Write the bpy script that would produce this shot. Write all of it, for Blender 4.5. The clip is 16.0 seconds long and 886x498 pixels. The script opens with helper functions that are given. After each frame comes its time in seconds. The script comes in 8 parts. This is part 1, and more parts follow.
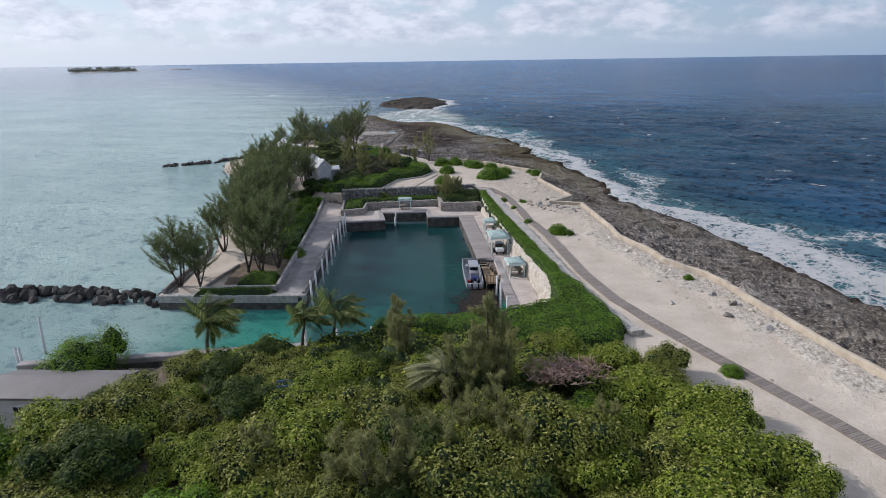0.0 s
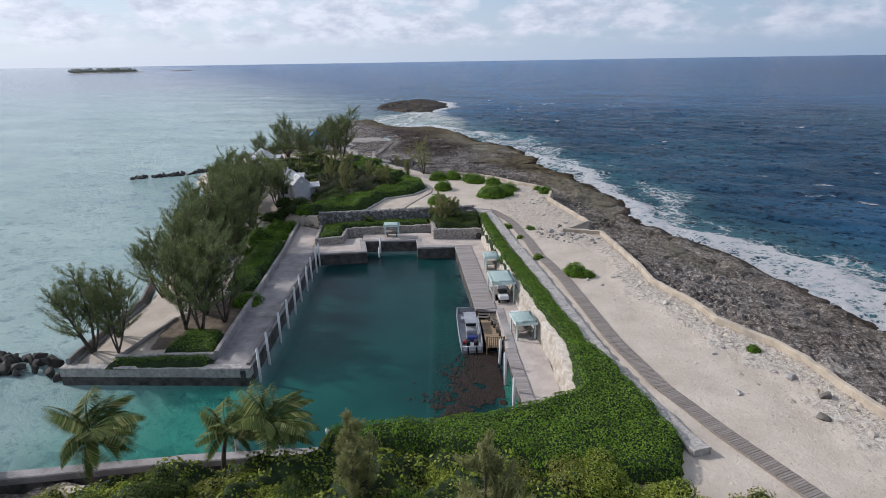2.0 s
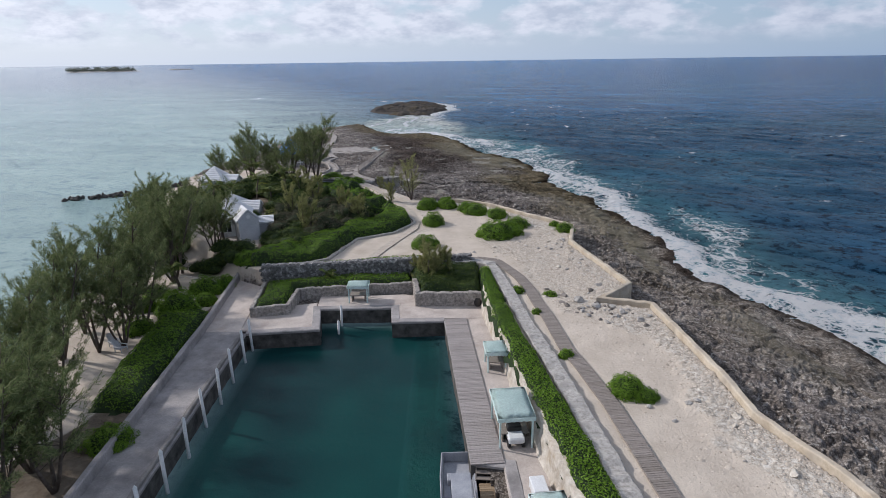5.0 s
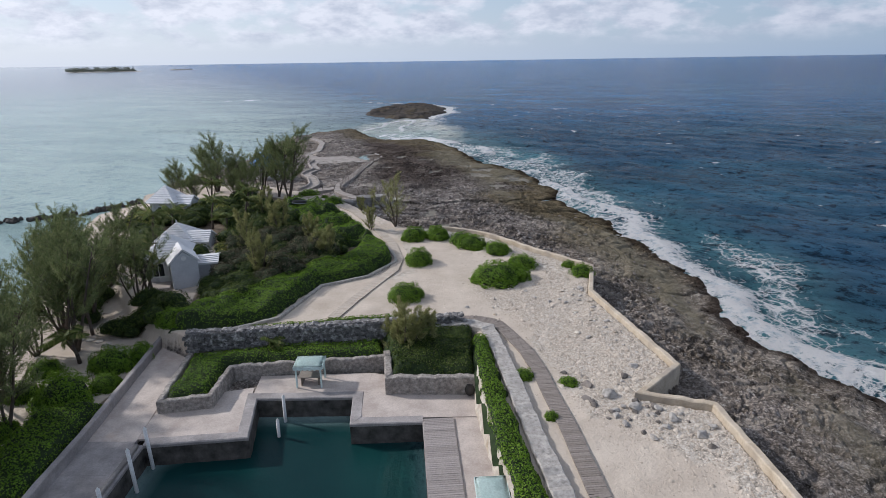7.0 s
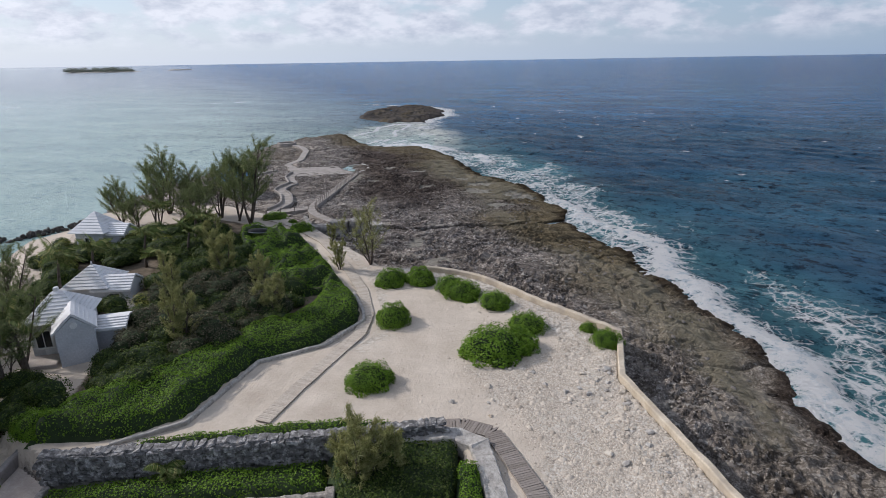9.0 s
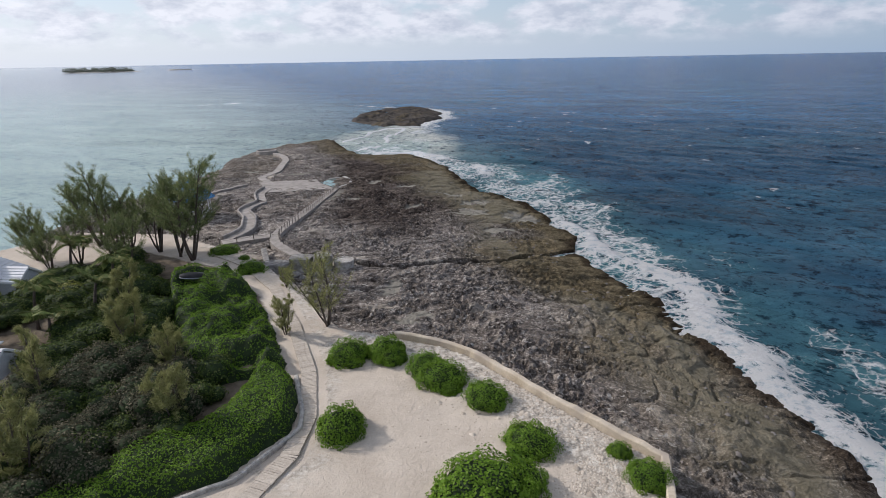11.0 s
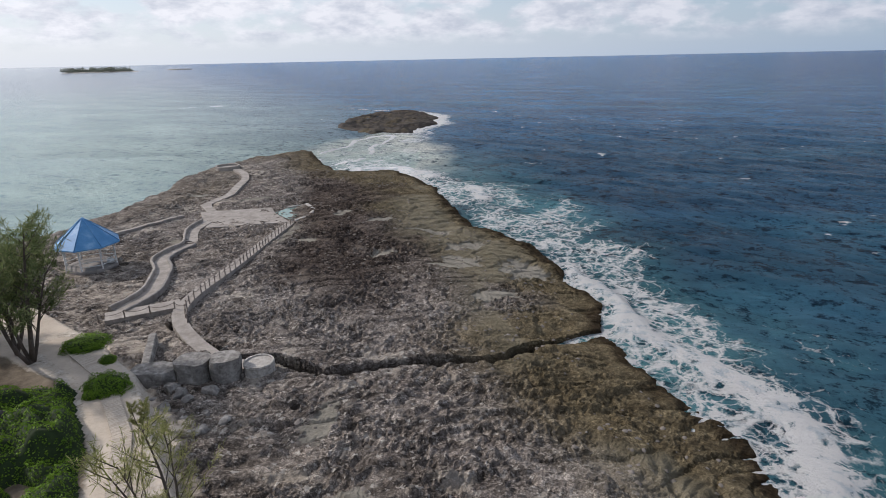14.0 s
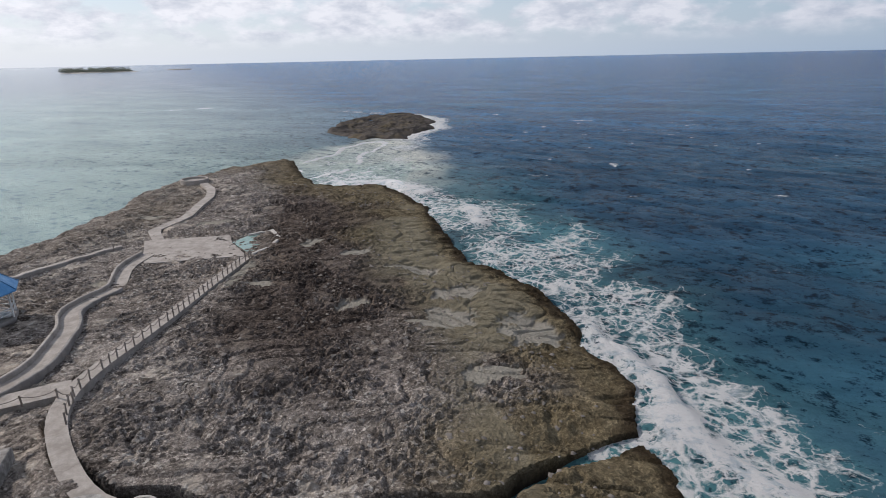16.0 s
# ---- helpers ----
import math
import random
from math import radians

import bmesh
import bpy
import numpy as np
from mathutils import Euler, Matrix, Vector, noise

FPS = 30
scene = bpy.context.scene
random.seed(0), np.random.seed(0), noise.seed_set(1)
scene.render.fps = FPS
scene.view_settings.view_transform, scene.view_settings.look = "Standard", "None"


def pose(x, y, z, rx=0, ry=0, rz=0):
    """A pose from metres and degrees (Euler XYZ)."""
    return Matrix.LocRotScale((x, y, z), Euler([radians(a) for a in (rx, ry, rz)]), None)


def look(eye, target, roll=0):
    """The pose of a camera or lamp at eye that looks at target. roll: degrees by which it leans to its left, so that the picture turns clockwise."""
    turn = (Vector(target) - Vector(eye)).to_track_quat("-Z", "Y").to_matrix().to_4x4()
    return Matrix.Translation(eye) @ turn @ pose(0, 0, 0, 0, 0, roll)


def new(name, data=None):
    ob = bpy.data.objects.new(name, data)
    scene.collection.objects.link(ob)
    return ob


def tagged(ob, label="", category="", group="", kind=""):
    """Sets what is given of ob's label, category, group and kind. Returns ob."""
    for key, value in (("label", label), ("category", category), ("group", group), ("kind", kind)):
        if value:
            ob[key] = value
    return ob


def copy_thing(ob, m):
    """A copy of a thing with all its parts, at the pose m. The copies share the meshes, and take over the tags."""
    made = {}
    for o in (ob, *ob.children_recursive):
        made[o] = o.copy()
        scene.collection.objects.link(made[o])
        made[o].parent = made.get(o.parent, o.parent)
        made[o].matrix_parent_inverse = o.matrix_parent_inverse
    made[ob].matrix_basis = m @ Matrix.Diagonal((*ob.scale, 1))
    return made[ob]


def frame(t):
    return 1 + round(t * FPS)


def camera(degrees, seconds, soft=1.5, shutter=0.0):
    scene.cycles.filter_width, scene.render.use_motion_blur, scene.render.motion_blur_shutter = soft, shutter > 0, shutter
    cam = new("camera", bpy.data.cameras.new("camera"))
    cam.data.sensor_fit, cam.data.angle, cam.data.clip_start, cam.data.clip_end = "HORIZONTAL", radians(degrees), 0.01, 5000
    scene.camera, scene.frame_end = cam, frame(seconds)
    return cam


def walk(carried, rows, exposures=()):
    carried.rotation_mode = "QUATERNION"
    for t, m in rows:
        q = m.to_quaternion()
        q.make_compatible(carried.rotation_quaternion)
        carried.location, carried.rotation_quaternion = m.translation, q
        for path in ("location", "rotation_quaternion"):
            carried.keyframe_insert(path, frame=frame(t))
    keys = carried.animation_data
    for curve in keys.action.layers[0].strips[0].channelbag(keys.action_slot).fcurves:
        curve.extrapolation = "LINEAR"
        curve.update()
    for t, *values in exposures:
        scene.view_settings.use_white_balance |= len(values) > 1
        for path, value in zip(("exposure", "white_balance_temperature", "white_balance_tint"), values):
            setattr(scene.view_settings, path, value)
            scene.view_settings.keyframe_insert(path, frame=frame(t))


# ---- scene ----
cam = camera(74.7, 16.0, soft=0.7)
METRES, EYE, TILT, LEAN, TURN = 115.0, 23.0, -18.2, 0.8, 0.0
ROWS = [
    (0.0, 0.0, 0.0, 0.0, -0.0, 0.0, -0.0),
    (0.5, 0.0026, 0.0282, 0.0094, 0.08, 0.01, 0.0),
    (1.0, 0.0054, 0.0567, 0.0191, 0.16, 0.02, 0.03),
    (1.5, 0.0082, 0.0854, 0.0284, 0.25, 0.04, 0.03),
    (2.0, 0.0104, 0.1141, 0.0375, 0.28, 0.05, -0.03),
    (2.5, 0.0122, 0.1428, 0.0472, 0.3, -0.01, -0.0),
    (3.0, 0.0142, 0.1719, 0.0564, 0.33, -0.01, -0.0),
    (3.5, 0.0159, 0.2009, 0.0655, 0.34, 0.02, -0.05),
    (4.0, 0.0175, 0.23, 0.0746, 0.32, 0.02, -0.15),
    (6.5, 0.0312, 0.3802, 0.1242, 0.65, -0.03, -0.2),
    (7.0, 0.0343, 0.4101, 0.134, 0.7, -0.02, -0.21),
    (7.5, 0.0375, 0.4398, 0.1439, 0.78, -0.03, -0.2),
    (8.0, 0.0405, 0.4694, 0.1532, 0.82, 0.02, -0.18),
    (8.5, 0.0431, 0.4988, 0.16263, 0.82, 0.003, -0.25),
    (9.0, 0.0463, 0.5282, 0.17197, 0.85, -0.025, -0.21),
    (11.5, 0.0648, 0.6759, 0.22124, 1.17, -0.113, -0.11),
    (12.0, 0.0685, 0.7063, 0.23108, 1.23, -0.11, -0.07),
    (12.5, 0.0719, 0.7361, 0.24121, 1.24, -0.148, -0.09),
    (13.0, 0.075, 0.7665, 0.25095, 1.29, -0.145, -0.12),
    (13.5, 0.0784, 0.7965, 0.26078, 1.38, -0.193, -0.06),
    (14.0, 0.0812, 0.8263, 0.27072, 1.41, -0.2, -0.13),
    (14.5, 0.084, 0.8565, 0.28025, 1.47, -0.178, -0.18),
    (15.0, 0.0867, 0.8862, 0.28999, 1.53, -0.205, -0.17),
    (15.5, 0.0893, 0.9161, 0.29962, 1.58, -0.213, -0.11),
    (16.0, 0.0918, 0.9459, 0.30946, 1.6, -0.22, -0.15),
]
walk(cam, [(t, pose(0, 0, EYE, TILT, LEAN, TURN) @ pose(METRES * x, METRES * y, METRES * z, 90 + pitch, roll, yaw)) for t, x, y, z, yaw, pitch, roll in ROWS],
     [(0.0, -0.02, 5850, 14.0), (9.0, -0.03, 5950, 14.0), (12.0, 0.05, 6130, 14.0), (16.0, 0.04, 6230, 14.0)])

# ---- light ----
SUN = Vector((-0.80, 0.28, 0.55)).normalized()
world = bpy.data.worlds.new("sky")
scene.world = world
world.use_nodes = True
wn, wl = world.node_tree.nodes, world.node_tree.links
bg = wn["Background"]
sky = wn.new("ShaderNodeTexSky")
sky.sky_type = "NISHITA"
sky.sun_disc = False
sky.sun_elevation = math.asin(SUN.z)
sky.sun_rotation = math.atan2(SUN.x, SUN.y)
sky.air_density, sky.dust_density, sky.ozone_density = 1.0, 0.3, 1.6
tc = wn.new("ShaderNodeTexCoord")
DIRECTION = tc.outputs["Generated"]


def sky_node(kind, **inputs):
    n_ = wn.new(kind)
    for key, value in inputs.items():
        n_.inputs[key.replace("_", " ")].default_value = value
    return n_


def sky_mix(fac, a, b):
    m_ = wn.new("ShaderNodeMix")
    m_.data_type = "RGBA"
    for s_, v_ in ((m_.inputs[0], fac), (m_.inputs[6], a), (m_.inputs[7], b)):
        if isinstance(v_, tuple):
            s_.default_value = (*v_, 1)
        else:
            wl.new(v_, s_)
    return m_.outputs[2]


# how far towards the sun's side of the sky
dotn = sky_node("ShaderNodeVectorMath")
dotn.operation = "DOT_PRODUCT"
dotn.inputs[1].default_value = SUN
wl.new(DIRECTION, dotn.inputs[0])
side = sky_node("ShaderNodeMapRange", From_Min=-0.35, From_Max=0.75)
wl.new(dotn.outputs["Value"], side.inputs["Value"])
# haze lies along the horizon
sep = wn.new("ShaderNodeSeparateXYZ")
wl.new(DIRECTION, sep.inputs[0])
low = sky_node("ShaderNodeMapRange", From_Min=0.0, From_Max=0.22, To_Min=0.92, To_Max=0.15)
wl.new(sep.outputs["Z"], low.inputs["Value"])
haze = sky_mix(side.outputs[0], (2.75, 3.85, 5.15), (7.6, 8.05, 8.45))
base = sky_mix(low.outputs[0], sky.outputs["Color"], haze)
# broken fair-weather cloud
mp = sky_node("ShaderNodeMapping", Scale=(13.0, 13.0, 30.0), Location=(3.1, 1.2, 0.4))
wl.new(DIRECTION, mp.inputs["Vector"])
cn = sky_node("ShaderNodeTexNoise", Scale=0.9, Detail=8.0, Roughness=0.55)
wl.new(mp.outputs["Vector"], cn.inputs["Vector"])
cover = sky_node("ShaderNodeMapRange", From_Min=0.41, From_Max=0.56)
wl.new(cn.outputs["Fac"], cover.inputs["Value"])
rise = sky_node("ShaderNodeMapRange", From_Min=0.014, From_Max=0.04)
wl.new(sep.outputs["Z"], rise.inputs["Value"])
fac = sky_node("ShaderNodeMath")
fac.operation = "MULTIPLY"
wl.new(cover.outputs[0], fac.inputs[0])
wl.new(rise.outputs[0], fac.inputs[1])
mp2 = sky_node("ShaderNodeMapping", Scale=(13.0, 13.0, 30.0), Location=(3.1, 1.2, 0.62))
wl.new(DIRECTION, mp2.inputs["Vector"])
cn2 = sky_node("ShaderNodeTexNoise", Scale=1.6, Detail=6.0, Roughness=0.6)
wl.new(mp2.outputs["Vector"], cn2.inputs["Vector"])
body = sky_node("ShaderNodeMapRange", From_Min=0.36, From_Max=0.60)
wl.new(cn2.outputs["Fac"], body.inputs["Value"])
lit = sky_mix(side.outputs[0], (5.8, 6.1, 6.6), (9.1, 9.15, 9.25))
shade = sky_mix(side.outputs[0], (4.1, 4.65, 5.4), (6.4, 6.7, 7.15))
cloud = sky_mix(body.outputs[0], shade, lit)
mixed_sky = sky_mix(fac.outputs[0], base, cloud)
wl.new(mixed_sky, bg.inputs["Color"])
bg.inputs["Strength"].default_value = 0.10

sun = new("sun", bpy.data.lights.new("sun", "SUN"))
sun.data.energy, sun.data.angle, sun.data.color = 3.7, radians(2.5), (1.0, 0.92, 0.80)
sun.matrix_world = look((0, 0, 60), Vector((0, 0, 60)) - SUN)


# ---- arithmetic ----
def lattice(ix, iy, seed):
    h = (ix.astype(np.int64) * 374761393 + iy.astype(np.int64) * 668265263 + seed * 974711) & 0x7FFFFFFF
    h = ((h ^ (h >> 13)) * 1274126177) & 0x7FFFFFFF
    return ((h ^ (h >> 16)) & 0xFFFF) / 65535.0


def vnoise(x, y, seed=0):
    ix, iy = np.floor(x), np.floor(y)
    fx, fy = x - ix, y - iy
    fx, fy = fx * fx * (3 - 2 * fx), fy * fy * (3 - 2 * fy)
    a, b = lattice(ix, iy, seed), lattice(ix + 1, iy, seed)
    c, d = lattice(ix, iy + 1, seed), lattice(ix + 1, iy + 1, seed)
    return (a + (b - a) * fx) * (1 - fy) + (c + (d - c) * fx) * fy


def fbm(x, y, octaves=4, seed=0, gain=0.5):
    total, amp, norm = 0.0, 1.0, 0.0
    for o in range(octaves):
        total = total + amp * vnoise(x * 2 ** o + 17.3 * o, y * 2 ** o - 9.1 * o, seed + o)
        norm += amp
        amp *= gain
    return total / norm


def smooth(a, b, v):
    t = np.clip((v - a) / (b - a), 0, 1)
    return t * t * (3 - 2 * t)


def line_distance(x, y, pts, closed=False):
    best = np.full(np.shape(x), 1e9)
    for (ax, ay), (bx, by) in zip(pts, list(pts[1:]) + ([pts[0]] if closed else [])):
        dx, dy = bx - ax, by - ay
        k = np.clip(((x - ax) * dx + (y - ay) * dy) / (dx * dx + dy * dy + 1e-9), 0, 1)
        best = np.minimum(best, np.hypot(x - ax - k * dx, y - ay - k * dy))
    return best


def inside(x, y, poly):
    """Distance to the outline, positive inside."""
    flag = np.zeros(np.shape(x), bool)
    for (ax, ay), (bx, by) in zip(poly, list(poly[1:]) + [poly[0]]):
        cross = (ay > y) != (by > y)
        with np.errstate(divide="ignore", invalid="ignore"):
            xi = ax + (y - ay) * (bx - ax) / (by - ay + (by == ay) * 1e-9)
        flag ^= cross & (x < xi)
    d = line_distance(x, y, poly, True)
    return np.where(flag, d, -d)


# ---- plan, in metres ----
COAST_EAST = [(50, -60), (46, 20), (40.5, 50), (37.8, 64), (36, 73), (33.8, 84), (31, 88), (29, 92.5), (28.2, 98), (29.4, 103),
              (29.4, 110), (28.2, 114), (28, 119), (26.8, 125), (26, 131), (23.5, 137), (22, 141.5), (20.8, 144.5), (21.2, 147),
              (22.3, 151), (21, 156), (19.5, 163), (16.5, 170), (11, 176.5), (8, 188), (6, 196), (5, 203), (-2, 215), (-5, 219),
              (-12, 217.5), (-17, 222), (-22, 230), (-28.5, 247), (-31, 249)]
COAST_WEST = [(-40, 236.5), (-44.4, 227), (-46, 215), (-44.4, 203), (-44.5, 191), (-46, 181), (-49, 172), (-51, 160), (-50, 146),
              (-53, 138), (-50, 128), (-45, 119), (-40, 107), (-36, 95), (-33, 80), (-29.5, 69), (-28.0, 64)]
QUAY = [(-28.0, 64), (-28.0, 52.1), (-13.6, 51.7), (-14.4, 78.2), (-8.4, 78.9), (-9.2, 83.1), (-2.8, 83.2), (-2.5, 80.2), (2.0, 80.4),
        (3.6, 62), (5.2, 55), (5.9, 44.6), (-0.2, 43.4), (-13.7, 42.4), (-24.6, 40.9), (-33, 40)]
COAST = COAST_EAST + COAST_WEST + QUAY[1:] + [(-37, 30), (-44, -60)]
BASIN = [(-13.6, 51.7), (-14.4, 78.2), (-9.2, 83.1), (-2.8, 83.2), (2.0, 80.4), (3.6, 62), (5.2, 55), (5.9, 44.6), (-12.5, 42.4)]
SEA_WALL = [(30, 24), (27, 37), (25.6, 45), (25.2, 48.7), (24.5, 51.1), (22, 55.2), (21.7, 58), (19.8, 63.6), (19.9, 67.7), (19.1, 79),
            (15.2, 80.3), (18.6, 83.6), (15.9, 96.5), (17.4, 102.8), (12.5, 108.4), (8.0, 114.0), (5.9, 115.5), (2.4, 116.9)]
UPPER = [(34, -60)] + SEA_WALL + [(-2, 119), (-7.6, 127), (-12.5, 134), (-19, 139.5), (-27, 145), (-40, 146.5), (-45, 139), (-41, 130), (-37, 116), (-30, 101), (-22, 92.5),
         (-15.9, 88.6), (-1.6, 90.1), (2.6, 91.0), (5.6, 90.4), (5.9, 83), (7.6, 67), (9.3, 52), (8.9, 45.2), (4, 42.2),
         (-12, 39.8), (-19.5, 39.2), (-20.6, 36), (-21.4, 32), (-24, 29.5), (-37, 25), (-40, -60)]
GROVE = [(-16.6, 53.5), (-27.2, 53.5), (-27.3, 65), (-32, 81), (-35, 95), (-39, 108), (-36, 116), (-29, 102), (-21, 92.5), (-19.3, 91)]
TRENCH = [(-17.0, 149.7), (-15.3, 157), (-14.3, 167), (-13.2, 175)], [(-15.6, 145.2), (-12, 141), (-8.0, 138.4), (-4.5, 138.3), (-0.6, 136.1), (6.7, 137.7), (12.3, 138.4), (13.8, 140.2), (18.5, 143.4), (21.5, 145)]
RUBBLE_BED = [(11.5, 79.5), (10.6, 84), (8.9, 92.5), (6.4, 97), (5.4, 99.3), (9.4, 98.2), (14, 104), (17, 102.5), (15.6, 96.5), (18.3, 84), (15.2, 80.5), (18.6, 79), (19.2, 72), (17, 74)]
REEF = [(-32, 302), (-33, 330), (-28, 352), (-10, 357), (1, 335), (2.4, 305), (-6, 286), (-17, 284.5), (-26, 290)]
STRIPE = [(-2.2, 103.5), (-1.9, 106.9), (-3.0, 112.1), (-6.0, 119.3), (-9.9, 127), (-15.0, 133.8), (-20.5, 138)]


# ---- materials ----
def material(name, rough=0.8, metal=0.0, spec=0.3):
    m = bpy.data.materials.new(name)
    m.use_nodes = True
    b = m.node_tree.nodes["Principled BSDF"]
    b.inputs["Roughness"].default_value, b.inputs["Metallic"].default_value = rough, metal
    b.inputs["Specular IOR Level"].default_value = spec
    return m, m.node_tree.nodes, m.node_tree.links, b


def node(nodes, kind, **inputs):
    n = nodes.new(kind)
    for key, value in inputs.items():
        n.inputs[key.replace("_", " ")].default_value = value
    return n


def ramp(nodes, links, source, stops):
    r = nodes.new("ShaderNodeValToRGB")
    e = r.color_ramp.elements
    while len(e) < len(stops):
        e.new(0.5)
    for el, (at, c) in zip(e, stops):
        el.position, el.color = at, (*c, 1)
    links.new(source, r.inputs["Fac"])
    return r.outputs["Color"]


def mixed(nodes, links, fac, a, b, mode="MIX"):
    m = nodes.new("ShaderNodeMix")
    m.data_type, m.blend_type = "RGBA", mode
    for s, value in ((m.inputs[0], fac), (m.inputs[6], a), (m.inputs[7], b)):
        if isinstance(value, (int, float)):
            s.default_value = value
        elif isinstance(value, tuple):
            s.default_value = (*value, 1)
        else:
            links.new(value, s)
    return m.outputs[2]


def bumped(nodes, links, bsdf, height, strength, distance):
    b = node(nodes, "ShaderNodeBump", Strength=strength, Distance=distance)
    links.new(height, b.inputs["Height"])
    links.new(b.outputs["Normal"], bsdf.inputs["Normal"])


def world_place(nodes):
    return nodes.new("ShaderNodeNewGeometry").outputs["Position"]


def noise_tex(nodes, links, place, scale, detail=5, rough=0.55):
    n = node(nodes, "ShaderNodeTexNoise", Scale=scale, Detail=detail, Roughness=rough)
    links.new(place, n.inputs["Vector"])
    return n.outputs["Fac"]


def attribute(nodes, name, what="Fac"):
    a = nodes.new("ShaderNodeAttribute")
    a.attribute_name = name
    return a.outputs[what]


def mottled(name, dark, light, scale, rough=0.85, grain=12.0, bump=0.3, depth=0.02, spec=0.25, stain=None, stain_scale=0.4):
    """A surface of two tones with fine grain and broad stains."""
    m, n, l, b = material(name, rough, 0, spec)
    p = world_place(n)
    tone = ramp(n, l, noise_tex(n, l, p, scale), [(0.3, dark), (0.7, light)])
    fine = noise_tex(n, l, p, grain, 4, 0.7)
    tone = mixed(n, l, 0.55, tone, ramp(n, l, fine, [(0.25, (0.45, 0.45, 0.45)), (0.75, (1, 1, 1))]), "MULTIPLY")
    if stain:
        s = ramp(n, l, noise_tex(n, l, p, stain_scale, 6, 0.65), [(0.5, (0, 0, 0)), (0.68, (0.8, 0.8, 0.8))])
        tone = mixed(n, l, s, tone, stain)
    l.new(tone, b.inputs["Base Color"])
    bumped(n, l, b, fine, bump, depth)
    return m


def leafy(name, dark, light, rough=0.5, odd=None):
    """Leaves: each one its own tone, some light let through."""
    m, n, l, b = material(name, rough, 0, 0.09)
    g = n.new("ShaderNodeNewGeometry")
    tone = ramp(n, l, g.outputs["Random Per Island"], [(0.0, dark), (0.7, light), (1.0, odd or light)])
    big = noise_tex(n, l, g.outputs["Position"], 0.5, 3)
    tone = mixed(n, l, 0.6, tone, ramp(n, l, big, [(0.3, (0.5, 0.55, 0.5)), (0.7, (1.15, 1.1, 1.0))]), "MULTIPLY")
    l.new(tone, b.inputs["Base Color"])
    tr = n.new("ShaderNodeBsdfTranslucent")
    l.new(tone, tr.inputs["Color"])
    mix = node(n, "ShaderNodeMixShader", Fac=0.30)
    l.new(b.outputs["BSDF"], mix.inputs[1])
    l.new(tr.outputs["BSDF"], mix.inputs[2])
    l.new(mix.outputs["Shader"], n["Material Output"].inputs["Surface"])
    return m


def planked(name, dark, light, rough=0.85):
    """Weathered timber: each plank its own tone."""
    m, n, l, b = material(name, rough, 0, 0.2)
    info = n.new("ShaderNodeObjectInfo")
    g = n.new("ShaderNodeNewGeometry")
    add = node(n, "ShaderNodeMath")
    add.operation = "FRACT"
    plus = node(n, "ShaderNodeMath")
    l.new(info.outputs["Random"], plus.inputs[0])
    l.new(g.outputs["Random Per Island"], plus.inputs[1])
    l.new(plus.outputs[0], add.inputs[0])
    tone = ramp(n, l, add.outputs[0], [(0.0, dark), (1.0, light)])
    fine = noise_tex(n, l, g.outputs["Position"], 9, 5, 0.7)
    tone = mixed(n, l, 0.6, tone, ramp(n, l, fine, [(0.3, (0.55, 0.53, 0.5)), (0.7, (1.1, 1.1, 1.1))]), "MULTIPLY")
    l.new(tone, b.inputs["Base Color"])
    bumped(n, l, b, fine, 0.4, 0.01)
    return m


CONCRETE = mottled("pale_concrete", (0.455, 0.395, 0.352), (0.60, 0.53, 0.475), 0.8, grain=10, stain=(0.30, 0.25, 0.22), stain_scale=0.35)
DOCK_CONCRETE = mottled("weathered_dock_concrete", (0.26, 0.242, 0.235), (0.43, 0.40, 0.385), 0.7, grain=9, bump=0.4, depth=0.03, stain=(0.16, 0.148, 0.145), stain_scale=0.45)
QUAY_STONE = mottled("quay_concrete", (0.20, 0.185, 0.17), (0.36, 0.33, 0.31), 1.2, grain=7, bump=0.5, depth=0.04, stain=(0.10, 0.09, 0.085), stain_scale=0.6)
DARK_FACE = mottled("wet_quay_face", (0.028, 0.026, 0.024), (0.150, 0.138, 0.124), 1.3, grain=6, bump=0.5, depth=0.04, spec=0.4)
WALL_STONE = mottled("beige_rendered_wall", (0.46, 0.38, 0.28), (0.62, 0.54, 0.43), 0.9, grain=8, bump=0.4, depth=0.03, stain=(0.30, 0.26, 0.22), stain_scale=0.5)
GREY_STONE = mottled("rough_grey_stone", (0.14, 0.13, 0.12), (0.35, 0.33, 0.31), 2.6, grain=9, bump=1.0, depth=0.10, stain=(0.45, 0.43, 0.40), stain_scale=1.5)
TRAIL = mottled("worn_trail_concrete", (0.27, 0.24, 0.215), (0.42, 0.385, 0.35), 1.1, grain=8, bump=0.5, depth=0.03, stain=(0.20, 0.175, 0.155), stain_scale=0.7)
PALE_STONE = mottled("pale_coral_stone", (0.30, 0.28, 0.255), (0.62, 0.585, 0.54), 3.6, grain=9, bump=0.9, depth=0.08, stain=(0.3, 0.28, 0.26), stain_scale=0.9)
CLIFF = mottled("cut_limestone", (0.48, 0.41, 0.33), (0.76, 0.71, 0.63), 1.8, grain=5, bump=1.0, depth=0.16, stain=(0.36, 0.28, 0.19), stain_scale=0.8)
BOULDER = mottled("breakwater_rock", (0.035, 0.032, 0.03), (0.12, 0.11, 0.10), 0.8, grain=5, bump=0.6, depth=0.05)
DEBRIS = mottled("rock_debris", (0.09, 0.08, 0.07), (0.27, 0.24, 0.215), 0.7, grain=6, bump=0.6, depth=0.04)
